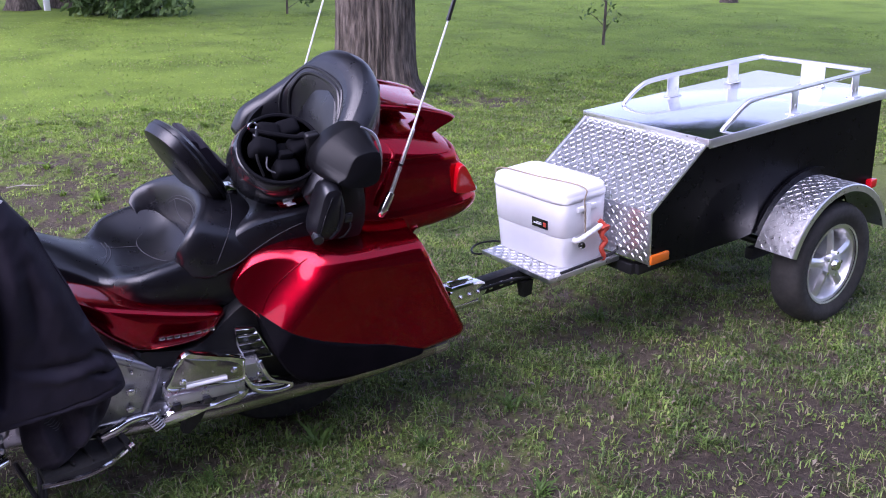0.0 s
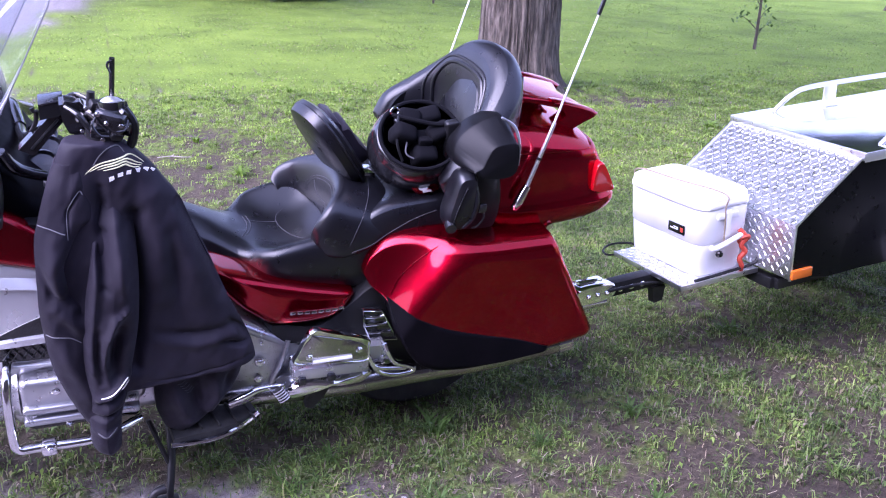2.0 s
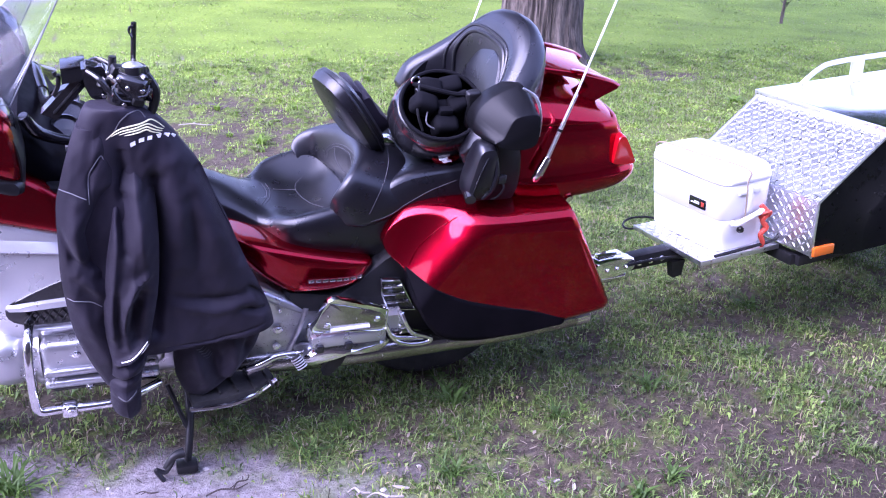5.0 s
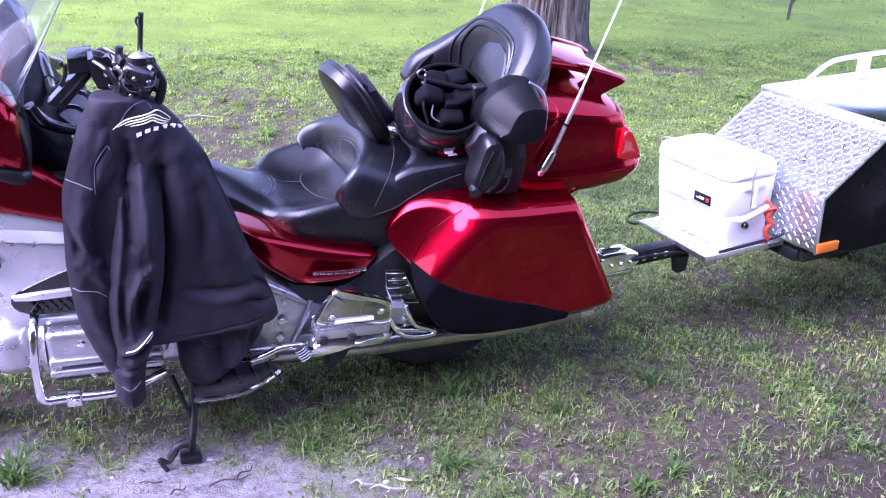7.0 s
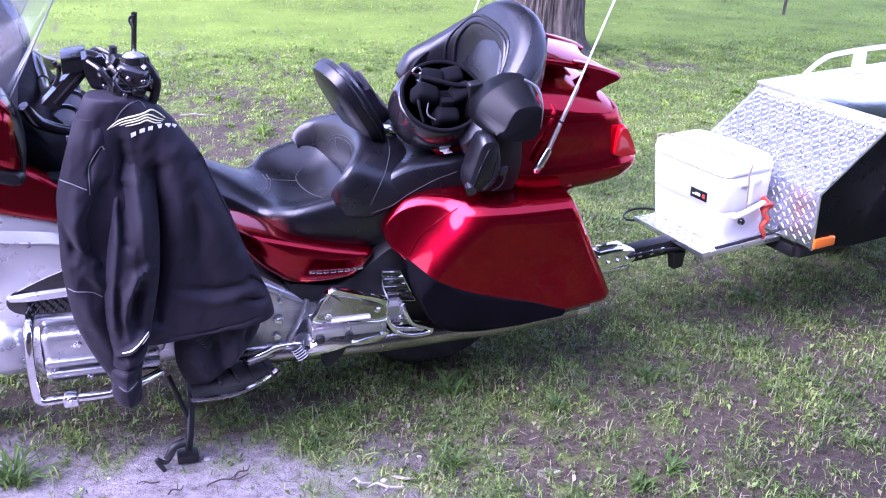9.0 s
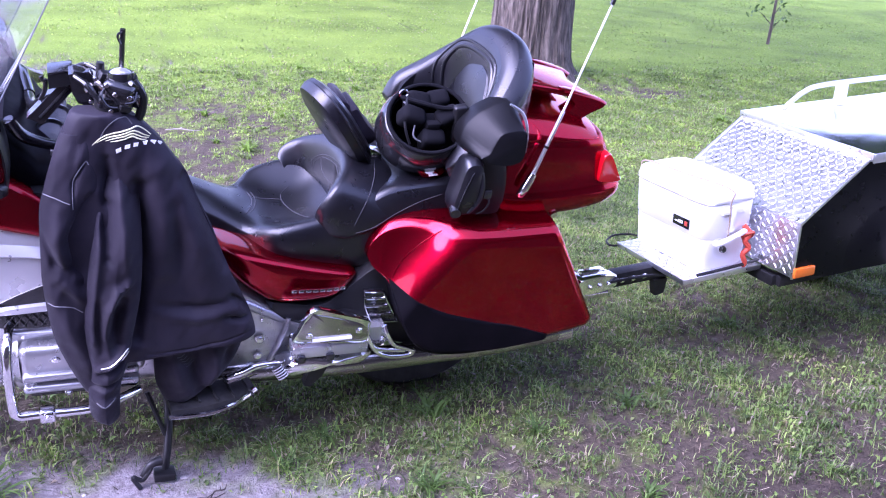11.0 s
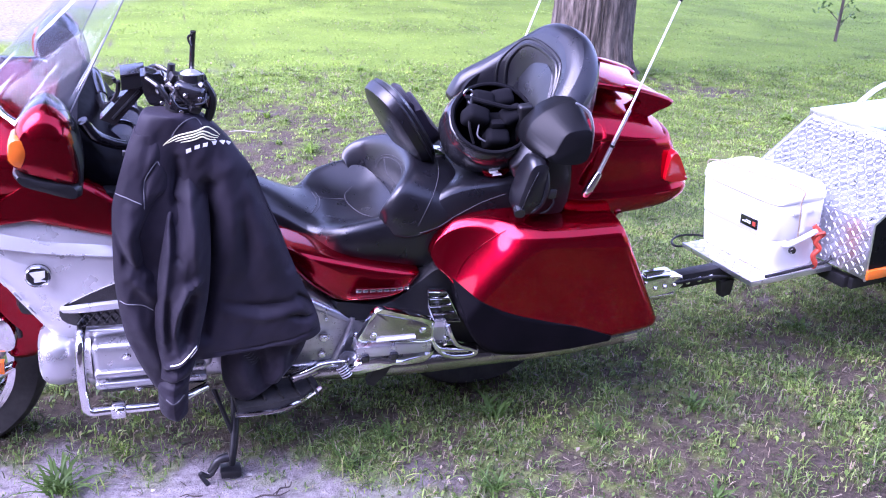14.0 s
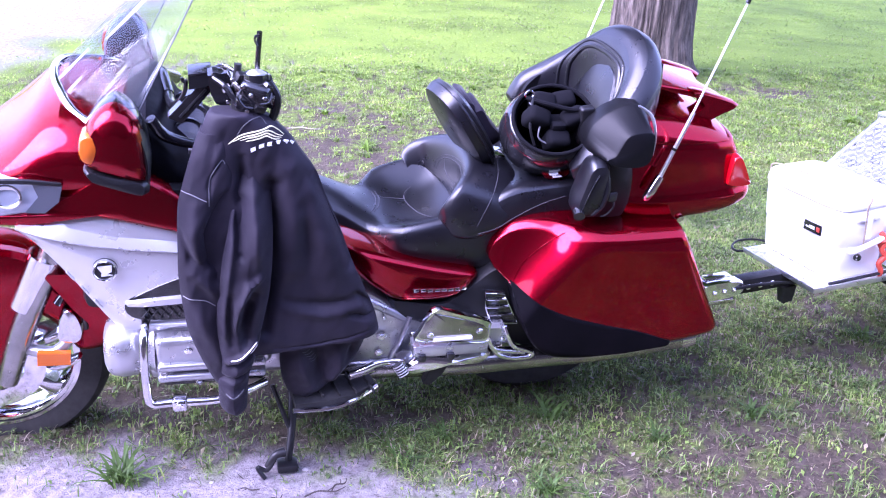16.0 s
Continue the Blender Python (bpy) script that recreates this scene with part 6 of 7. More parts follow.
# wheels, fenders
for s in (-1, 1):
    w = wheel(trailer, 0.0, s * 0.43, 0.262, 0.268, 0.145, 0.168, 5, 0.0, 0.05, SHEET)
    part("hub_cap", moved(lathe([(0.001, -0.085), (0.02, -0.083), (0.028, -0.07), (0.03, -0.05)] if s < 0 else [(0.03, 0.05), (0.028, 0.07), (0.02, 0.083), (0.001, 0.085)], 20), pose(0, s * 0.43, 0.262)), CHROME, w)
    for k in range(5):
        a = 2 * math.pi * k / 5
        part("wheel_nut", moved(lathe([(0.001, -0.012), (0.008, -0.011), (0.009, 0.01)] if s < 0 else [(0.009, -0.01), (0.008, 0.011), (0.001, 0.012)], 6), pose(0.05 * math.cos(a), s * (0.43 + 0.055), 0.262 + 0.05 * math.sin(a))), CHROME, w)
    rings = []
    y0, y1 = (s * 0.335, s * 0.515)
    for k in range(25):
        a = radians(160 - 145 * k / 24)
        c, r = Vector((0.0, 0, 0.262)), 0.352
        d = Vector((math.cos(a), 0, math.sin(a)))
        p = lambda rr, y: c + d * rr + Vector((0, y, 0))
        rings.append([p(r, y0), p(r, y1 - s * 0.004), p(r - 0.004, y1), p(r - 0.03, y1), p(r - 0.03, y1 - s * 0.003), p(r - 0.006, y1 - s * 0.004), p(r - 0.004, y0)])
    fender = part("fender", skin(rings), PLATE, trailer, "diamond plate fender")
    bm = bmesh.new()
    for k in range(40):
        a = radians(158 - 141 * k / 39)
        d = Vector((math.cos(a), 0, math.sin(a)))
        t = Vector((-math.sin(a), 0, math.cos(a)))
        o = Vector((0, min(y0, y1) + 0.006, 0.262)) + d * 0.3522 - t * 0.011
        treads(o, t, (0, 1, 0), 1, 8, 0.0217, bm, 0.98, k)
    part("fender_tread", bm, PLATE, fender)["kind"] = "stuff"
    rings = []
    for k in range(17):
        a = radians(152 - 140 * k / 16)
        rings.append([Vector((math.cos(a) * r, y, 0.262 + math.sin(a) * r)) for r, y in ((0.385, s * 0.322), (0.385, s * 0.338), (0.352, s * 0.338), (0.352, s * 0.322))])
    part("wheel_arch", skin(rings), BOX, trailer)
    part("side_marker", box((-0.948, min(s * 0.322, s * 0.338), 0.468), (-0.85, max(s * 0.322, s * 0.338), 0.504), 0.004), AMBER, trailer, "amber side marker lamp")
    part("tail_marker", box((0.455, min(s * 0.322, s * 0.352), 0.462), (0.502, max(s * 0.322, s * 0.352), 0.50), 0.005), TAIL, trailer, "red tail lamp")
part("axle", tube([(0, -0.40, 0.262), (0, 0.40, 0.262)], 0.022, 10), IRON, trailer)
for s in (-1, 1):
    part("spring_arm", box((-0.25, s * 0.25 - 0.02, 0.28), (0.2, s * 0.25 + 0.02, 0.33), 0.004), IRON, trailer)
    part("chassis_rail", box((-0.93, s * 0.24 - 0.02, 0.40), (0.5, s * 0.24 + 0.02, 0.442), 0.003), IRON, trailer)
    part("hanger", box((-0.05, s * 0.25 - 0.018, 0.33), (0.05, s * 0.25 + 0.018, 0.40), 0.003), IRON, trailer)
part("cross_rail", box((-0.95, -0.24, 0.40), (-0.91, 0.24, 0.442), 0.003), IRON, trailer)

# tongue, coupler and cooler platform
tongue = part("tongue", box((-1.50, -0.005, 0.395), (-0.90, 0.05, 0.448), 0.004), IRON, trailer, "black steel tongue with chrome bolts")
for x in (-1.45, -1.40, -1.35):
    bolt(x, -0.008, 0.42, 0.011, tongue)
part("jack_foot", slab([(-1.31, 0.398), (-1.25, 0.398), (-1.262, 0.34), (-1.30, 0.335)], -0.02, 0.012, 0.004), IRON, tongue)
coupler = part("coupler", pillow([(-1.665, 0.40), (-1.66, 0.445), (-1.62, 0.462), (-1.52, 0.46), (-1.475, 0.445), (-1.48, 0.41), (-1.55, 0.395)], [(0.9, -0.022), (1, -0.012), (1, 0.055), (0.9, 0.065)], 4), CHROME, trailer, "chrome ball coupler")
part("latch", box((-1.62, 0.005, 0.455), (-1.52, 0.04, 0.475), 0.006), CHROME, coupler)
for x in (-1.60, -1.56, -1.52):
    bolt(x, -0.024, 0.425, 0.009, coupler)
part("hitch_bar", tube([(-1.50, 0.022, 0.375), (-1.75, 0.022, 0.385), (-1.95, 0.03, 0.40)], 0.02, 10), CHROME, trailer, "chrome hitch bar")
part("ball", moved(lathe([(0.001, -0.024), (0.014, -0.02), (0.024, -0.004), (0.02, 0.014), (0.012, 0.03)], 16), pose(-1.63, 0.022, 0.415, 90)), CHROME, trailer)
part("safety_wire", tube([(-1.52, -0.02, 0.43), (-1.42, -0.05, 0.445), (-1.33, -0.035, 0.43), (-1.2, -0.02, 0.40)], 0.006, 8), IRON, trailer)
deck = part("platform", box((-1.305, -0.17, 0.448), (-0.948, 0.225, 0.461), 0.002), PLATE, trailer, "diamond plate cooler platform")
part("platform_tread", treads((-1.30, -0.165, 0.4612), (1, 0, 0), (0, 1, 0), 16, 18, 0.0217, size=0.98), PLATE, deck)["kind"] = "stuff"
part("front_lip", box((-1.309, -0.172, 0.443), (-1.303, 0.227, 0.462), 0.001), PLATE, deck)
part("side_lip", box((-1.305, -0.174, 0.443), (-0.948, -0.168, 0.462), 0.001), PLATE, deck)
part("rubber_cord", tube([(-1.25, -0.175, 0.472), (-1.12, -0.172, 0.474), (-0.97, -0.165, 0.478), (-0.94, -0.16, 0.50)], 0.006, 8), IRON, deck)
part("wire_loop", tube([(-1.16, 0.22, 0.45), (-1.19, 0.285, 0.452), (-1.26, 0.31, 0.452), (-1.32, 0.28, 0.45), (-1.33, 0.24, 0.446), (-1.29, 0.22, 0.446)], 0.0045, 8), IRON, deck)

# ---- cooler on the platform ----
COOL = TRAILER @ pose(-1.108, 0.052, 0.463, 0, 0, 2) @ Matrix.Diagonal((1.03, 1.06, 1.045, 1))
cooler = thing("cooler", COOL, "white hard plastic cooler strapped on the trailer platform", "cooler")


def tub_ring(z, hx, hy, p=7.0):
    return rounded(0, 0, hx, hy, p, 40, lambda u, v: (u, v, z))


part("lower_tub", skin([tub_ring(0.0, 0.106, 0.174), tub_ring(0.006, 0.110, 0.178), tub_ring(0.11, 0.114, 0.185), tub_ring(0.116, 0.113, 0.184)]), COOLER, cooler, flat_angle=50)
part("upper_tub", skin([tub_ring(0.1165, 0.1135, 0.1845), tub_ring(0.121, 0.1165, 0.188), tub_ring(0.238, 0.1195, 0.193), tub_ring(0.242, 0.118, 0.191)]), COOLER, cooler, flat_angle=50)
top = part("cooler_lid", skin([tub_ring(0.2425, 0.118, 0.191), tub_ring(0.247, 0.122, 0.196), tub_ring(0.262, 0.122, 0.196), tub_ring(0.266, 0.119, 0.193), tub_ring(0.271, 0.119, 0.193), tub_ring(0.284, 0.117, 0.191), tub_ring(0.292, 0.108, 0.182), tub_ring(0.296, 0.09, 0.165)]), COOLER, cooler, "white lid", flat_angle=50)
for x in (-0.05, 0.05):
    part("lid_groove", box((x - 0.03, -0.15, 0.2955), (x + 0.03, 0.15, 0.298), 0.001), COOLER, top)
label = part("brand_label", box((-0.1205, -0.115, 0.138), (-0.1165, -0.035, 0.172), 0.0006), GLOSS, cooler, "small black brand label")
part("bar", box((-0.1215, -0.085, 0.150), (-0.1203, -0.045, 0.155), 0.0003), WHITE, label)
part("bar", box((-0.1215, -0.085, 0.157), (-0.1203, -0.06, 0.160), 0.0003), WHITE, label)
part("dot", box((-0.1215, -0.108, 0.147), (-0.1203, -0.094, 0.163), 0.0003), ORANGE, label)
handle = part("handle", tube([(-0.075, -0.197, 0.115), (-0.06, -0.21, 0.11), (0.04, -0.21, 0.135), (0.075, -0.20, 0.14)], 0.010, 10), COOLER, cooler, "white side handle")
part("hinge_cap", box((-0.05, -0.2, 0.205), (0.045, -0.188, 0.226), 0.004), COOLER, cooler)
part("latch", box((-0.012, -0.202, 0.14), (0.012, -0.19, 0.235), 0.004), COOLER, cooler)
part("drain", moved(lathe([(0.001, -0.01), (0.01, -0.009), (0.013, -0.003), (0.013, 0.004)], 14), pose(-0.02, -0.188, 0.075)), GLOSS, cooler)
part("strap", tube([(-0.01, -0.196, 0.10), (-0.02, -0.2, 0.24), (-0.022, -0.193, 0.296), (-0.055, 0.0, 0.3005), (-0.075, 0.185, 0.298), (-0.078, 0.2, 0.24), (-0.07, 0.19, 0.02)], 0.0028, 6, 8), ELASTIC, cooler, "thin brown elastic strap")
cord = part("tie_cord", tube([(0.055, -0.2, 0.155), (0.07, -0.215, 0.13), (0.06, -0.21, 0.10), (0.075, -0.215, 0.075), (0.058, -0.21, 0.05), (0.07, -0.212, 0.02), (0.075, -0.205, 0.0)], [0.009, 0.010, 0.009, 0.010, 0.009, 0.009, 0.007], 8), ORANGE, cooler, "knotted orange-red cord")
part("knot", tube(spline([(0.05, -0.21, 0.125), (0.075, -0.225, 0.135), (0.085, -0.21, 0.115), (0.06, -0.205, 0.105)], 4, True), 0.007, 6, smooth=False), ORANGE, cord)

# ---- trees and shrubs in the distance ----
tree = trunk("oak_tree", 5.05, 7.75, 0.395, 5.2, "large oak tree with grey-brown furrowed bark")


def leaf_cloud(bm, rnd, centre, radius, count, size, flat=0.8):
    for _ in range(count):
        d = Vector((rnd.gauss(0, 1), rnd.gauss(0, 1), rnd.gauss(0, 1) * flat))
        p = Vector(centre) + d.normalized() * radius * rnd.random() ** 0.5
        n = Vector((rnd.gauss(0, 1), rnd.gauss(0, 1), rnd.gauss(0, 1))).normalized()
        a = n.orthogonal().normalized() * size * rnd.uniform(0.6, 1.3)
        b = n.cross(a) * 0.55
        vs = [bm.verts.new(p + q) for q in (-a, -b * 0.9 + n * size * 0.12, a, b * 0.9 + n * size * 0.12)]
        bm.faces.new(vs)
    return bm


def sapling(name, x, y, height, label, seed, spread=0.25, leaf=0.045, count=260, first=0.35):
    rnd = random.Random(seed)
    t = thing(name, pose(x, y, 0), label, "tree")
    part("trunk", tube([(0, 0, -0.03), (0.015, 0.01, height * 0.4), (-0.01, 0, height)], [0.022, 0.016, 0.006], 8), BARK, t)
    bm, limbs = bmesh.new(), bmesh.new()
    for k in range(14):
        z = height * (first + (1 - first) * k / 14)
        a = k * 2.4
        r = spread * (0.5 + 0.6 * rnd.random())
        tip = Vector((r * math.cos(a), r * math.sin(a), z + 0.12))
        tube([(0, 0, z - 0.05), tip * 0.6 + Vector((0, 0, z * 0.4)), tip], [0.006, 0.004, 0.002], 5, 2, bm=limbs)
        leaf_cloud(bm, rnd, tip, 0.13, count // 14, leaf)
    part("branches", limbs, BARK, t)
    part("crown", bm, LEAF, t, smooth=False)
    return t


# limbs and crown of the oak, over the lawn
rnd = random.Random(17)
limbs, leaves = bmesh.new(), bmesh.new()
for k in range(18):
    a = k * 2.4
    r = rnd.uniform(3.2, 7.6)
    z = 4.6 + 0.2 * k
    tip = Vector((r * math.cos(a), r * math.sin(a), z + 2.2))
    tube([(0.12, 0, z - 0.4), tip * 0.45 + Vector((0, 0, z * 0.52)), tip], [0.14, 0.09, 0.03], 8, 4, bm=limbs)
    for _ in range(24):
        c = tip * rnd.uniform(0.45, 1.1) + Vector((rnd.gauss(0, 0.8), rnd.gauss(0, 0.8), rnd.gauss(0.3, 0.5)))
        c.z = max(c.z + 2.4, 6.4)
        leaf_cloud(leaves, rnd, c, rnd.uniform(0.7, 1.4), 110, 0.16)
part("limbs", limbs, BARK, tree)
part("crown", leaves, LEAF, tree, smooth=False)


sapling("sapling", 9.34, 9.64, 1.6, "young thin oak sapling on the lawn", 3, 0.2, 0.036, 230, 0.12)
sapling("slender_tree", 7.1, 15.4, 2.6, "slender young tree far across the lawn", 5, 0.4, 0.06, 500, 0.05)
rnd = random.Random(8)
bush = thing("bush", pose(4.45, 16.25, 0), "dark green leafy bush at the edge of the lawn", "bush")
bm = bmesh.new()
for _ in range(26):
    leaf_cloud(bm, rnd, (rnd.uniform(-0.6, 0.9), rnd.uniform(-0.5, 0.5), rnd.uniform(0.1, 1.2)), 0.35, 170, 0.07)
part("leaves", bm, LEAF, bush, smooth=False)
bm = bmesh.new()
for k in range(9):
    a = k * 0.7
    tube([(0.1, 0, 0), (0.3 * math.cos(a), 0.3 * math.sin(a), 0.5), (0.6 * math.cos(a), 0.5 * math.sin(a), 1.1)], [0.03, 0.02, 0.008], 6, 3, bm=bm)
part("stems", bm, BARK, bush)
for k, (x, y, r) in enumerate(((3.22, 18.1, 0.24), (4.05, 18.3, 0.3), (15.85, 13.75, 0.16))):
    t = trunk("far_trunk" if k < 2 else "stump", x, y, r, 3.0 if k < 2 else 0.35, "grey-brown tree trunk with spreading roots" if k < 2 else "weathered grey tree stump in the lawn", 0.1, 10, 4 + k)
    if k < 2:
        rnd = random.Random(60 + k)
        bm = bmesh.new()
        for _ in range(46):
            leaf_cloud(bm, rnd, (rnd.gauss(-1.2, 2.2), rnd.gauss(-0.8, 1.8), rnd.uniform(2.9, 5.5)), rnd.uniform(0.7, 1.2), 90, 0.15)
        part("crown", bm, LEAF, t, smooth=False)
post = thing("white_post", pose(3.57, 17.7, 0), "short white post beside the far tree trunks", "post")
part("shaft", box((-0.05, -0.05, -0.02), (0.05, 0.05, 0.55), 0.01), WHITE, post)
part("cap", box((-0.06, -0.06, 0.55), (0.06, 0.06, 0.58), 0.008), WHITE, post)

# ---- small things on the ground ----
slabby = thing("paving_stone", pose(3.78, 1.02, 0.0, 0, 0, 38), "pale concrete paving edge beside the grass", "paving")
part("block", box((-0.22, -0.16, -0.03), (0.3, 0.16, 0.05), 0.02, 3), STONE, slabby)
for k, (x, y, a, l) in enumerate(((1.70, 1.65, 160, 0.05), (1.655, 5.82, -12, 0.11), (1.637, 1.69, 150, 0.03))):
    st = thing("stick", pose(x, y, 0.012, 0, 0, a), "dry bleached stick lying in the grass", "stick", "sticks")
    part("twig", tube([(-l, 0, 0), (-l * 0.2, 0.012, 0.006), (l * 0.5, -0.006, 0.004), (l, 0.01, 0)], [0.003, 0.0038, 0.003, 0.002], 7), HIDE, st)
    part("stub", tube([(-l * 0.2, 0.012, 0.006), (-l * 0.05, 0.035, 0.014)], [0.004, 0.0025], 6), HIDE, st)
DEADWOOD = material("dark_dead_twig", (0.045, 0.035, 0.03), 0.9)
for x, y, a, l in ((1.29, 1.808, 8, 0.06), (1.335, 1.835, 40, 0.035), (0.93, 2.09, 50, 0.05), (1.08, 1.86, 170, 0.03), (1.15, 1.80, 25, 0.025)):
    st = thing("twig", pose(x, y, 0.004, 0, 0, a), "thin dark dead twig lying on the sand", "twig", "twigs on the sand")
    part("stem", tube([(-l, 0, 0), (-l * 0.3, 0.008, 0.004), (l * 0.4, -0.005, 0.002), (l, 0.006, 0.003)], [0.0022, 0.0026, 0.002, 0.0012], 6), DEADWOOD, st)
    part("fork", tube([(l * 0.1, 0.0, 0.003), (l * 0.5, 0.014, 0.006)], [0.0016, 0.001], 5), DEADWOOD, st)
for x, y, a, l in ((1.757, 1.682, 150, 0.028), (2.237, 1.552, 60, 0.018), (2.20, 1.59, 20, 0.014)):
    st = thing("dry_leaf", pose(x, y, rise(x, y) + 0.008, 8, 0, a), "pale dry fallen leaf lying on the soil", "leaf", "fallen leaves")
    part("blade", slab([(-l, 0.0), (-l * 0.4, -l * 0.32), (l * 0.4, -l * 0.26), (l, 0.0), (l * 0.3, l * 0.3), (-l * 0.5, l * 0.28)], 0.0, 0.002, 0.0006, 1, "xy"), HIDE, st)
mound = thing("clod", pose(2.18, 1.602, rise(2.18, 1.602) - 0.004), "flat pale clod of dry soil between the tufts", "soil")
part("crust", bowl(0.03, 0.05, (1.25, 0.95, 0.2), 18, 8), CLAY, mound)
for k in range(26):
    rnd = random.Random(40 + k)
    x, y = rnd.uniform(0.2, 1.9), rnd.uniform(1.5, 2.0)
    st = thing("pebble", pose(x, y, rise(x, y), 0, 0, rnd.uniform(0, 360)), "small grey pebble on the sand", "pebble", "pebbles on the sand")
    r = rnd.uniform(0.004, 0.01)
    part("stone", bowl(r, 0.05, (1.3, 1.0, 0.6), 10, 6), STONE, st)

# ---- grass ----
def blades(name, *stops):
    """Thin leaves that let light through, each of its own tone."""
    m = material(name, (0.1, 0.17, 0.03), 0.5, spec=0.35)
    gi = m.node_tree.nodes.new("ShaderNodeNewGeometry")
    gr = ramp(m, gi.outputs["Random Per Island"], *stops)
    # lusher and drier patches
    tone = ramp(m, noise_tex(m, 3.2, 4).outputs["Fac"], (0.34, (0.6, 0.62, 0.6)), (0.5, (1.0, 1.0, 1.0)), (0.66, (1.45, 1.35, 1.15)))
    mul = m.node_tree.nodes.new("ShaderNodeMix")
    mul.data_type, mul.blend_type = "RGBA", "MULTIPLY"
    mul.inputs[0].default_value = 1.0
    link(m, gr.outputs[0], mul.inputs[6]), link(m, tone.outputs[0], mul.inputs[7])
    link(m, mul.outputs[2], shader(m).inputs["Base Color"])
    thin = m.node_tree.nodes.new("ShaderNodeBsdfTranslucent")
    both = node(m, "ShaderNodeMixShader", Fac=0.45)
    link(m, mul.outputs[2], thin.inputs[0])
    link(m, shader(m).outputs[0], both.inputs[1]), link(m, thin.outputs[0], both.inputs[2])
    link(m, both.outputs[0], m.node_tree.nodes["Material Output"].inputs[0])
    return m


GRASS = blades("lawn_blades", (0.0, (0.12, 0.18, 0.04)), (0.4, (0.235, 0.36, 0.065)), (0.74, (0.31, 0.45, 0.09)), (0.86, (0.28, 0.30, 0.14)), (1.0, (0.30, 0.26, 0.19)))
# lawn blades in darker greens: the near shade is put into their colour
SHADED_GRASS = blades("shaded_blades", (0.0, (0.04, 0.062, 0.02)), (0.36, (0.11, 0.18, 0.04)), (0.62, (0.19, 0.30, 0.065)), (0.80, (0.30, 0.41, 0.12)), (0.9, (0.24, 0.20, 0.14)), (1.0, (0.36, 0.31, 0.24)))


def meadow(name, count, area, height, width, seed, label, clump=0.0, broad=0.0, fade=None, leaf=GRASS):
    """Blades of grass, thick where the turf is, sparse on the soil."""
    rnd = random.Random(seed)
    vs, fs = [], []
    x0, x1, y0, y1 = area
    for _ in range(count):
        x, y = rnd.uniform(x0, x1), rnd.uniform(y0, y1)
        if y < 1.3 - 0.7 * smooth(1.9, 2.8, x):
            continue
        if fade and rnd.random() > smooth(fade[0], fade[1], y) * smooth(x0, x0 + 0.8, x) * smooth(x1, x1 - 1.0, x):
            continue
        b, s = bareness(x, y)
        if rnd.random() < b * (0.93 if s < 0.5 else 0.985):
            continue
        lush = fbm(x, y, 0.9, 21.0)
        if rnd.random() > 0.75 + 0.6 * lush:
            continue
        z = rise(x, y)
        n = rnd.choice((1, 3, 5, 7)) if rnd.random() < clump else 1
        for _ in range(n):
            a = rnd.uniform(0, 2 * math.pi)
            h = height * rnd.uniform(0.45, 1.25) * (1 + 0.5 * lush)
            w = width * rnd.uniform(0.6, 1.3)
            lean = rnd.uniform(0.3, 1.4) if n == 1 else rnd.uniform(0.4, 1.3)
            dx, dy = math.cos(a), math.sin(a)
            sx, sy = -dy * w, dx * w
            bx, by = x + rnd.uniform(-0.01, 0.01) * n, y + rnd.uniform(-0.01, 0.01) * n
            if rnd.random() < broad:
                # a broad weed leaf
                q = len(vs)
                l = h * 0.7
                vs += [(bx, by, z), (bx + dx * l * 0.4 + sx * 3.5, by + dy * l * 0.4 + sy * 3.5, z + l * 0.55), (bx + dx * l, by + dy * l, z + l * 0.6), (bx + dx * l * 0.4 - sx * 3.5, by + dy * l * 0.4 - sy * 3.5, z + l * 0.55)]
                fs.append((q, q + 1, q + 2, q + 3))
                continue
            q = len(vs)
            m1, m2 = h * lean * 0.25, h * lean * 0.85
            vs += [(bx - sx, by - sy, z - 0.004), (bx + sx, by + sy, z - 0.004), (bx + dx * m1 + sx * 0.9, by + dy * m1 + sy * 0.9, z + h * 0.55), (bx + dx * m1 - sx * 0.9, by + dy * m1 - sy * 0.9, z + h * 0.55), (bx + dx * m2, by + dy * m2, z + h * (1.0 - 0.35 * lean))]
            fs += [(q, q + 1, q + 2, q + 3), (q + 3, q + 2, q + 4)]
    me = bpy.data.meshes.new(name)
    me.from_pydata(vs, [], fs)
    me.materials.append(leaf)
    for p in me.polygons:
        p.use_smooth = True
    return tagged(new(name, me), label, "grass", kind="stuff")


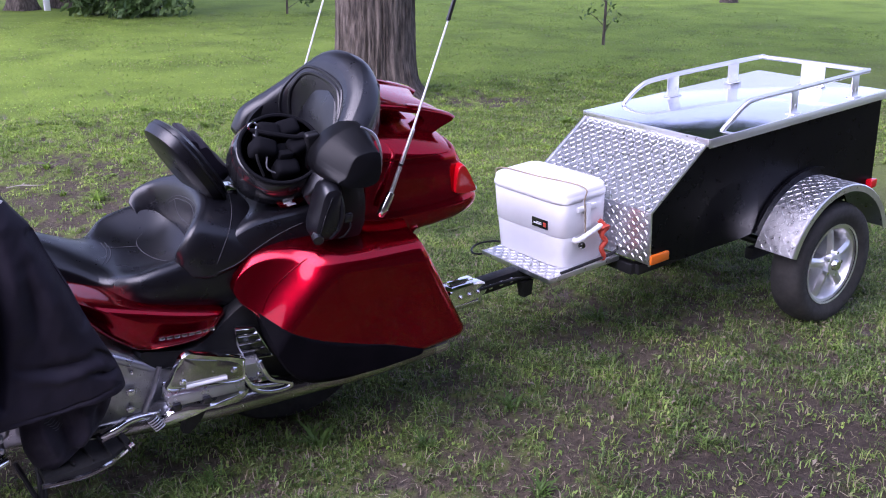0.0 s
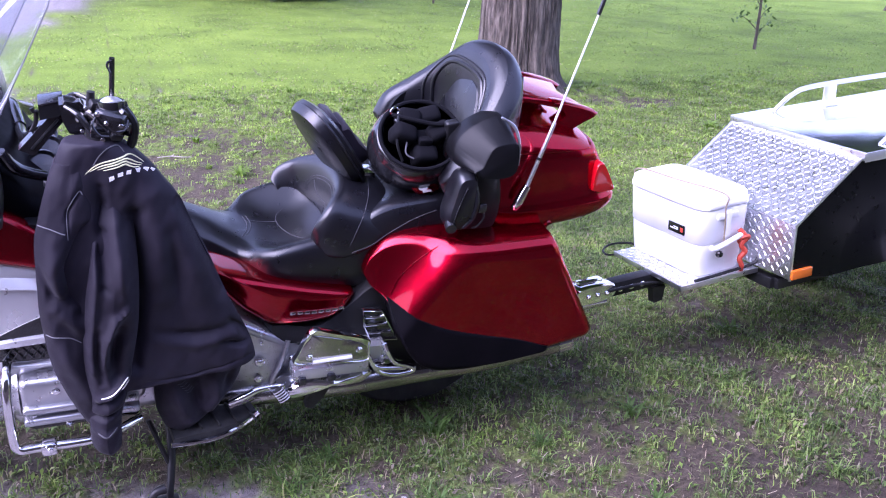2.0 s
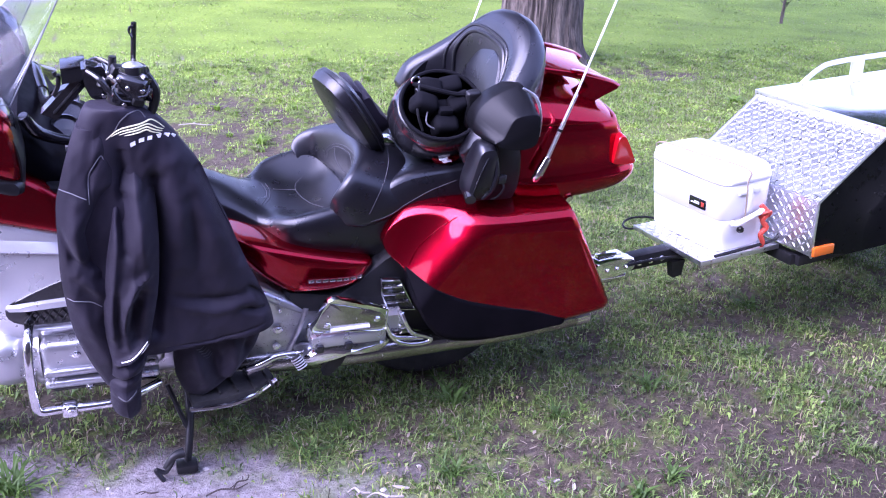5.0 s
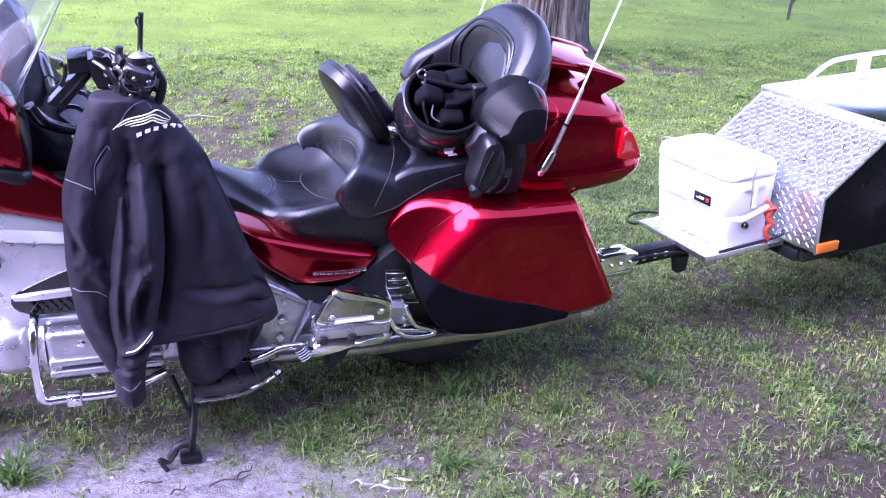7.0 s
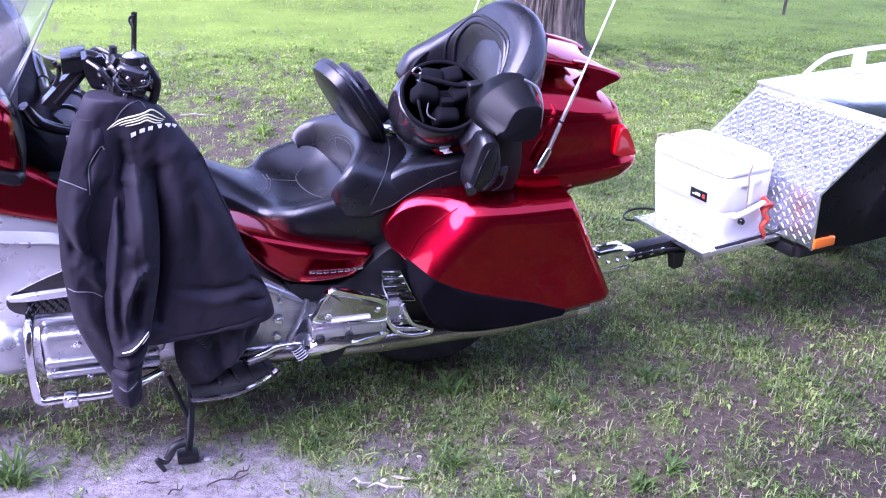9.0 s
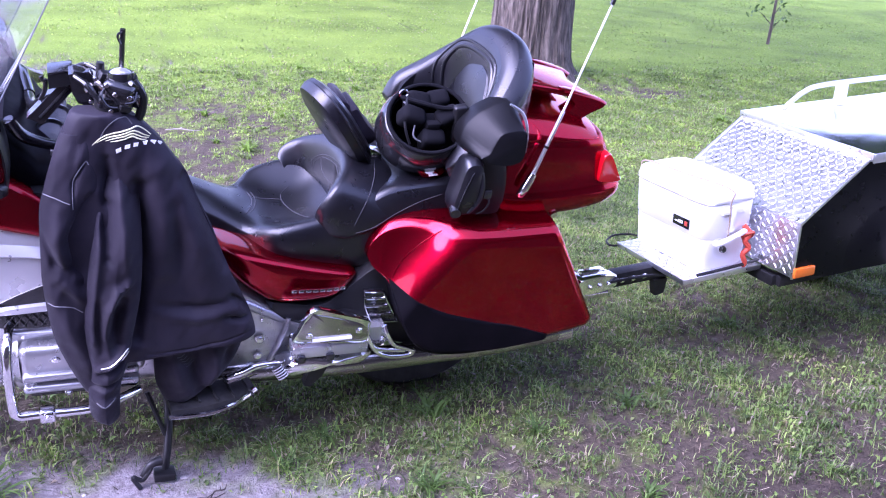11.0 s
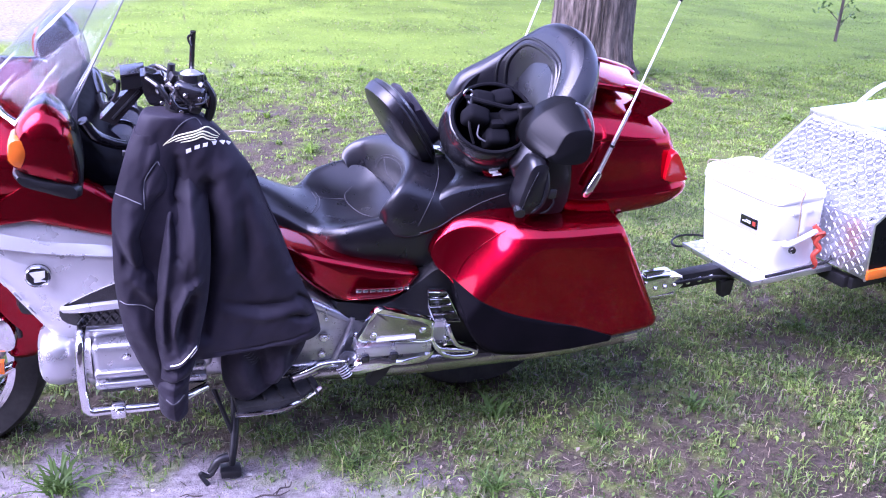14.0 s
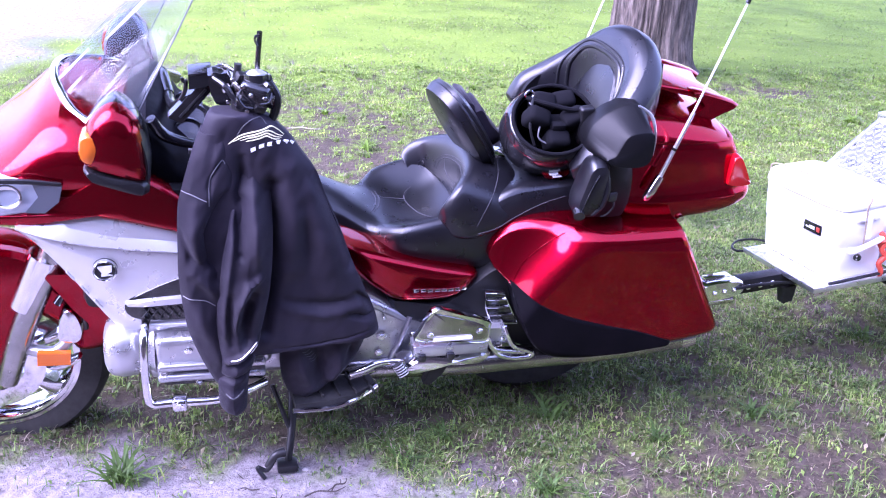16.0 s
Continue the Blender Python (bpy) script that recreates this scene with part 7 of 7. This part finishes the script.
def tufts(name, count, area, height, width, seed, label, leaf=GRASS):
    """Clumps of broad arching blades."""
    rnd = random.Random(seed)
    vs, fs = [], []
    x0, x1, y0, y1 = area
    for _ in range(count):
        x, y = rnd.uniform(x0, x1), rnd.uniform(y0, y1)
        if y < 1.3 - 0.7 * smooth(1.9, 2.8, x):
            continue
        b, s = bareness(x, y)
        if rnd.random() < b * 0.9:
            continue
        z = rise(x, y)
        k = rnd.uniform(0.5, 1.2)
        for _ in range(rnd.randint(6, 17)):
            a = rnd.uniform(0, 2 * math.pi)
            h, w = height * k * rnd.uniform(0.5, 1.2), width * rnd.uniform(0.6, 1.3)
            lean = rnd.uniform(0.5, 1.7)
            dx, dy = math.cos(a), math.sin(a)
            bx, by = x + rnd.gauss(0, 0.012), y + rnd.gauss(0, 0.012)
            q = len(vs)
            for t, ww in ((0.0, 0.7), (0.35, 1.0), (0.7, 0.8)):
                r = h * lean * t * t * 0.8 + h * 0.1 * t
                zz = z + h * (t - 0.35 * lean * t * t)
                vs += [(bx + dx * r - dy * w * ww, by + dy * r + dx * w * ww, zz), (bx + dx * r + dy * w * ww, by + dy * r - dx * w * ww, zz)]
            r = h * lean * 0.8 + h * 0.1
            vs.append((bx + dx * r, by + dy * r, z + h * (1 - 0.45 * lean)))
            fs += [(q, q + 1, q + 3, q + 2), (q + 2, q + 3, q + 5, q + 4), (q + 4, q + 5, q + 6)]
    me = bpy.data.meshes.new(name)
    me.from_pydata(vs, [], fs)
    me.materials.append(leaf)
    for p in me.polygons:
        p.use_smooth = True
    return tagged(new(name, me), label, "grass", kind="stuff")


meadow("grass", 360000, (-0.8, 6.2, 0.6, 4.6), 0.028, 0.0016, 1, "short green lawn grass with weeds", 0.42, 0.26, (4.6, 3.8), SHADED_GRASS)
meadow("grass", 130000, (-1.5, 9.5, 3.8, 8.8), 0.028, 0.0024, 2, "short green lawn grass with weeds", 0.45, 0.3, (8.8, 6.6))
meadow("grass", 50000, (-1.5, 15.0, 6.4, 16.0), 0.024, 0.003, 3, "short green lawn grass with weeds", 0.1, 0.5, (6.4, 8.4))
tufts("tall_grass", 6500, (-0.2, 5.6, 0.6, 3.9), 0.05, 0.0017, 4, "taller tufts of broad-bladed grass near the motorcycle", SHADED_GRASS)
tufts("tall_grass", 2600, (0.0, 8.0, 3.6, 8.0), 0.055, 0.004, 5, "low clumps of weeds in the worn lawn")


# ---- single weeds that stand out of the turf ----
LUSH = blades("bright_weed_blades", (0.0, (0.16, 0.26, 0.04)), (0.5, (0.27, 0.42, 0.06)), (1.0, (0.40, 0.52, 0.11)))


def weed(x, y, height, count, wide, seed, label, leaf):
    """A rosette of arching pointed leaves."""
    rnd = random.Random(seed)
    vs, fs = [(0.0, 0.0, -0.02)], []
    for _ in range(count):
        a, h = rnd.uniform(0, 6.283), height * rnd.uniform(0.55, 1.15)
        lean, w = rnd.uniform(0.5, 1.5), wide * rnd.uniform(0.7, 1.3)
        dx, dy = math.cos(a), math.sin(a)
        bx, by = rnd.gauss(0, height * 0.16), rnd.gauss(0, height * 0.16)
        q = len(vs)
        for t, ww in ((0.0, 0.5), (0.3, 1.0), (0.6, 1.0), (0.85, 0.6)):
            r, zz = h * lean * t * t * 0.8 + h * 0.12 * t, h * (t - 0.38 * lean * t * t)
            vs += [(bx + dx * r - dy * w * ww, by + dy * r + dx * w * ww, zz), (bx + dx * r + dy * w * ww, by + dy * r - dx * w * ww, zz)]
        r = h * lean * 0.8 + h * 0.12
        vs.append((bx + dx * r, by + dy * r, h * (1 - 0.48 * lean)))
        fs += [(q + k, q + k + 1, q + k + 3, q + k + 2) for k in (0, 2, 4)] + [(q + 6, q + 7, q + 8), (0, q + 1, q)]
    me = bpy.data.meshes.new("weed")
    me.from_pydata(vs, [], fs)
    me.materials.append(leaf)
    for p in me.polygons:
        p.use_smooth = True
    ob = tagged(new("weed", me), label, "weed", "weeds in the lawn")
    ob.location = (x, y, rise(x, y))
    return ob


for k, (x, y, h, n, w) in enumerate(((1.99, 5.34, 0.085, 34, 0.005), (1.835, 5.57, 0.06, 22, 0.004), (1.86, 6.30, 0.07, 24, 0.006), (2.895, 7.95, 0.08, 30, 0.006), (5.86, 5.80, 0.09, 46, 0.006), (3.17, 7.07, 0.07, 30, 0.006), (2.4, 6.2, 0.06, 24, 0.005), (4.4, 6.6, 0.07, 28, 0.006))):
    weed(x, y, h, n, w, 200 + k, "yellow-green clump of weeds on the worn lawn", LUSH)
for k, (x, y, h, n, w) in enumerate(((2.045, 2.07, 0.10, 26, 0.0042), (0.734, 1.975, 0.10, 60, 0.0035), (1.54, 1.91, 0.085, 34, 0.002), (1.91, 1.70, 0.075, 30, 0.003), (2.40, 1.45, 0.07, 28, 0.004), (2.525, 1.50, 0.075, 26, 0.003), (3.50, 2.45, 0.085, 40, 0.003), (1.69, 2.03, 0.08, 30, 0.002), (2.75, 2.0, 0.07, 30, 0.003), (2.35, 1.9, 0.075, 30, 0.0025))):
    weed(x, y, h, n, w, 300 + k, "green tuft of broad-bladed grass beside bare soil", blades("tuft_blades", (0.0, (0.06, 0.11, 0.022)), (0.5, (0.12, 0.21, 0.045)), (1.0, (0.22, 0.32, 0.10))) if k == 0 else bpy.data.materials["tuft_blades"])

# ---- dry blades, twigs and leaf bits that lie on the soil ----
DRY = material("dry_litter", (0.3, 0.25, 0.18), 0.85, spec=0.2)
dg = DRY.node_tree.nodes.new("ShaderNodeNewGeometry")
dr = ramp(DRY, dg.outputs["Random Per Island"], (0.0, (0.03, 0.023, 0.017)), (0.40, (0.085, 0.065, 0.046)), (0.75, (0.19, 0.155, 0.11)), (1.0, (0.33, 0.28, 0.21)))
link(DRY, dr.outputs[0], shader(DRY).inputs["Base Color"])
rnd = random.Random(77)
vs, fs = [], []
for k in range(46000):
    x, y = (rnd.uniform(-0.4, 5.6), rnd.uniform(0.9, 4.2)) if k < 28000 else (rnd.uniform(-1.0, 7.0), rnd.uniform(4.2, 7.5))
    b, s = bareness(x, y)
    if s > 0.5 and rnd.random() < 0.85:
        continue
    z = rise(x, y) + rnd.uniform(0.001, 0.012)
    a, l, w = rnd.uniform(0, 6.283), rnd.uniform(0.008, 0.045), rnd.uniform(0.0005, 0.0014)
    dx, dy = math.cos(a), math.sin(a)
    t = rnd.uniform(-0.006, 0.01)
    q = len(vs)
    vs += [(x - dy * w, y + dx * w, z), (x + dy * w, y - dx * w, z), (x + dx * l + dy * w, y + dy * l - dx * w, z + t), (x + dx * l - dy * w, y + dy * l + dx * w, z + t)]
    fs.append((q, q + 1, q + 2, q + 3))
me = bpy.data.meshes.new("dry_litter")
me.from_pydata(vs, [], fs)
me.materials.append(DRY)
tagged(new("dry_litter", me), "dry straw and leaf bits strewn over the worn lawn", "litter", kind="stuff")
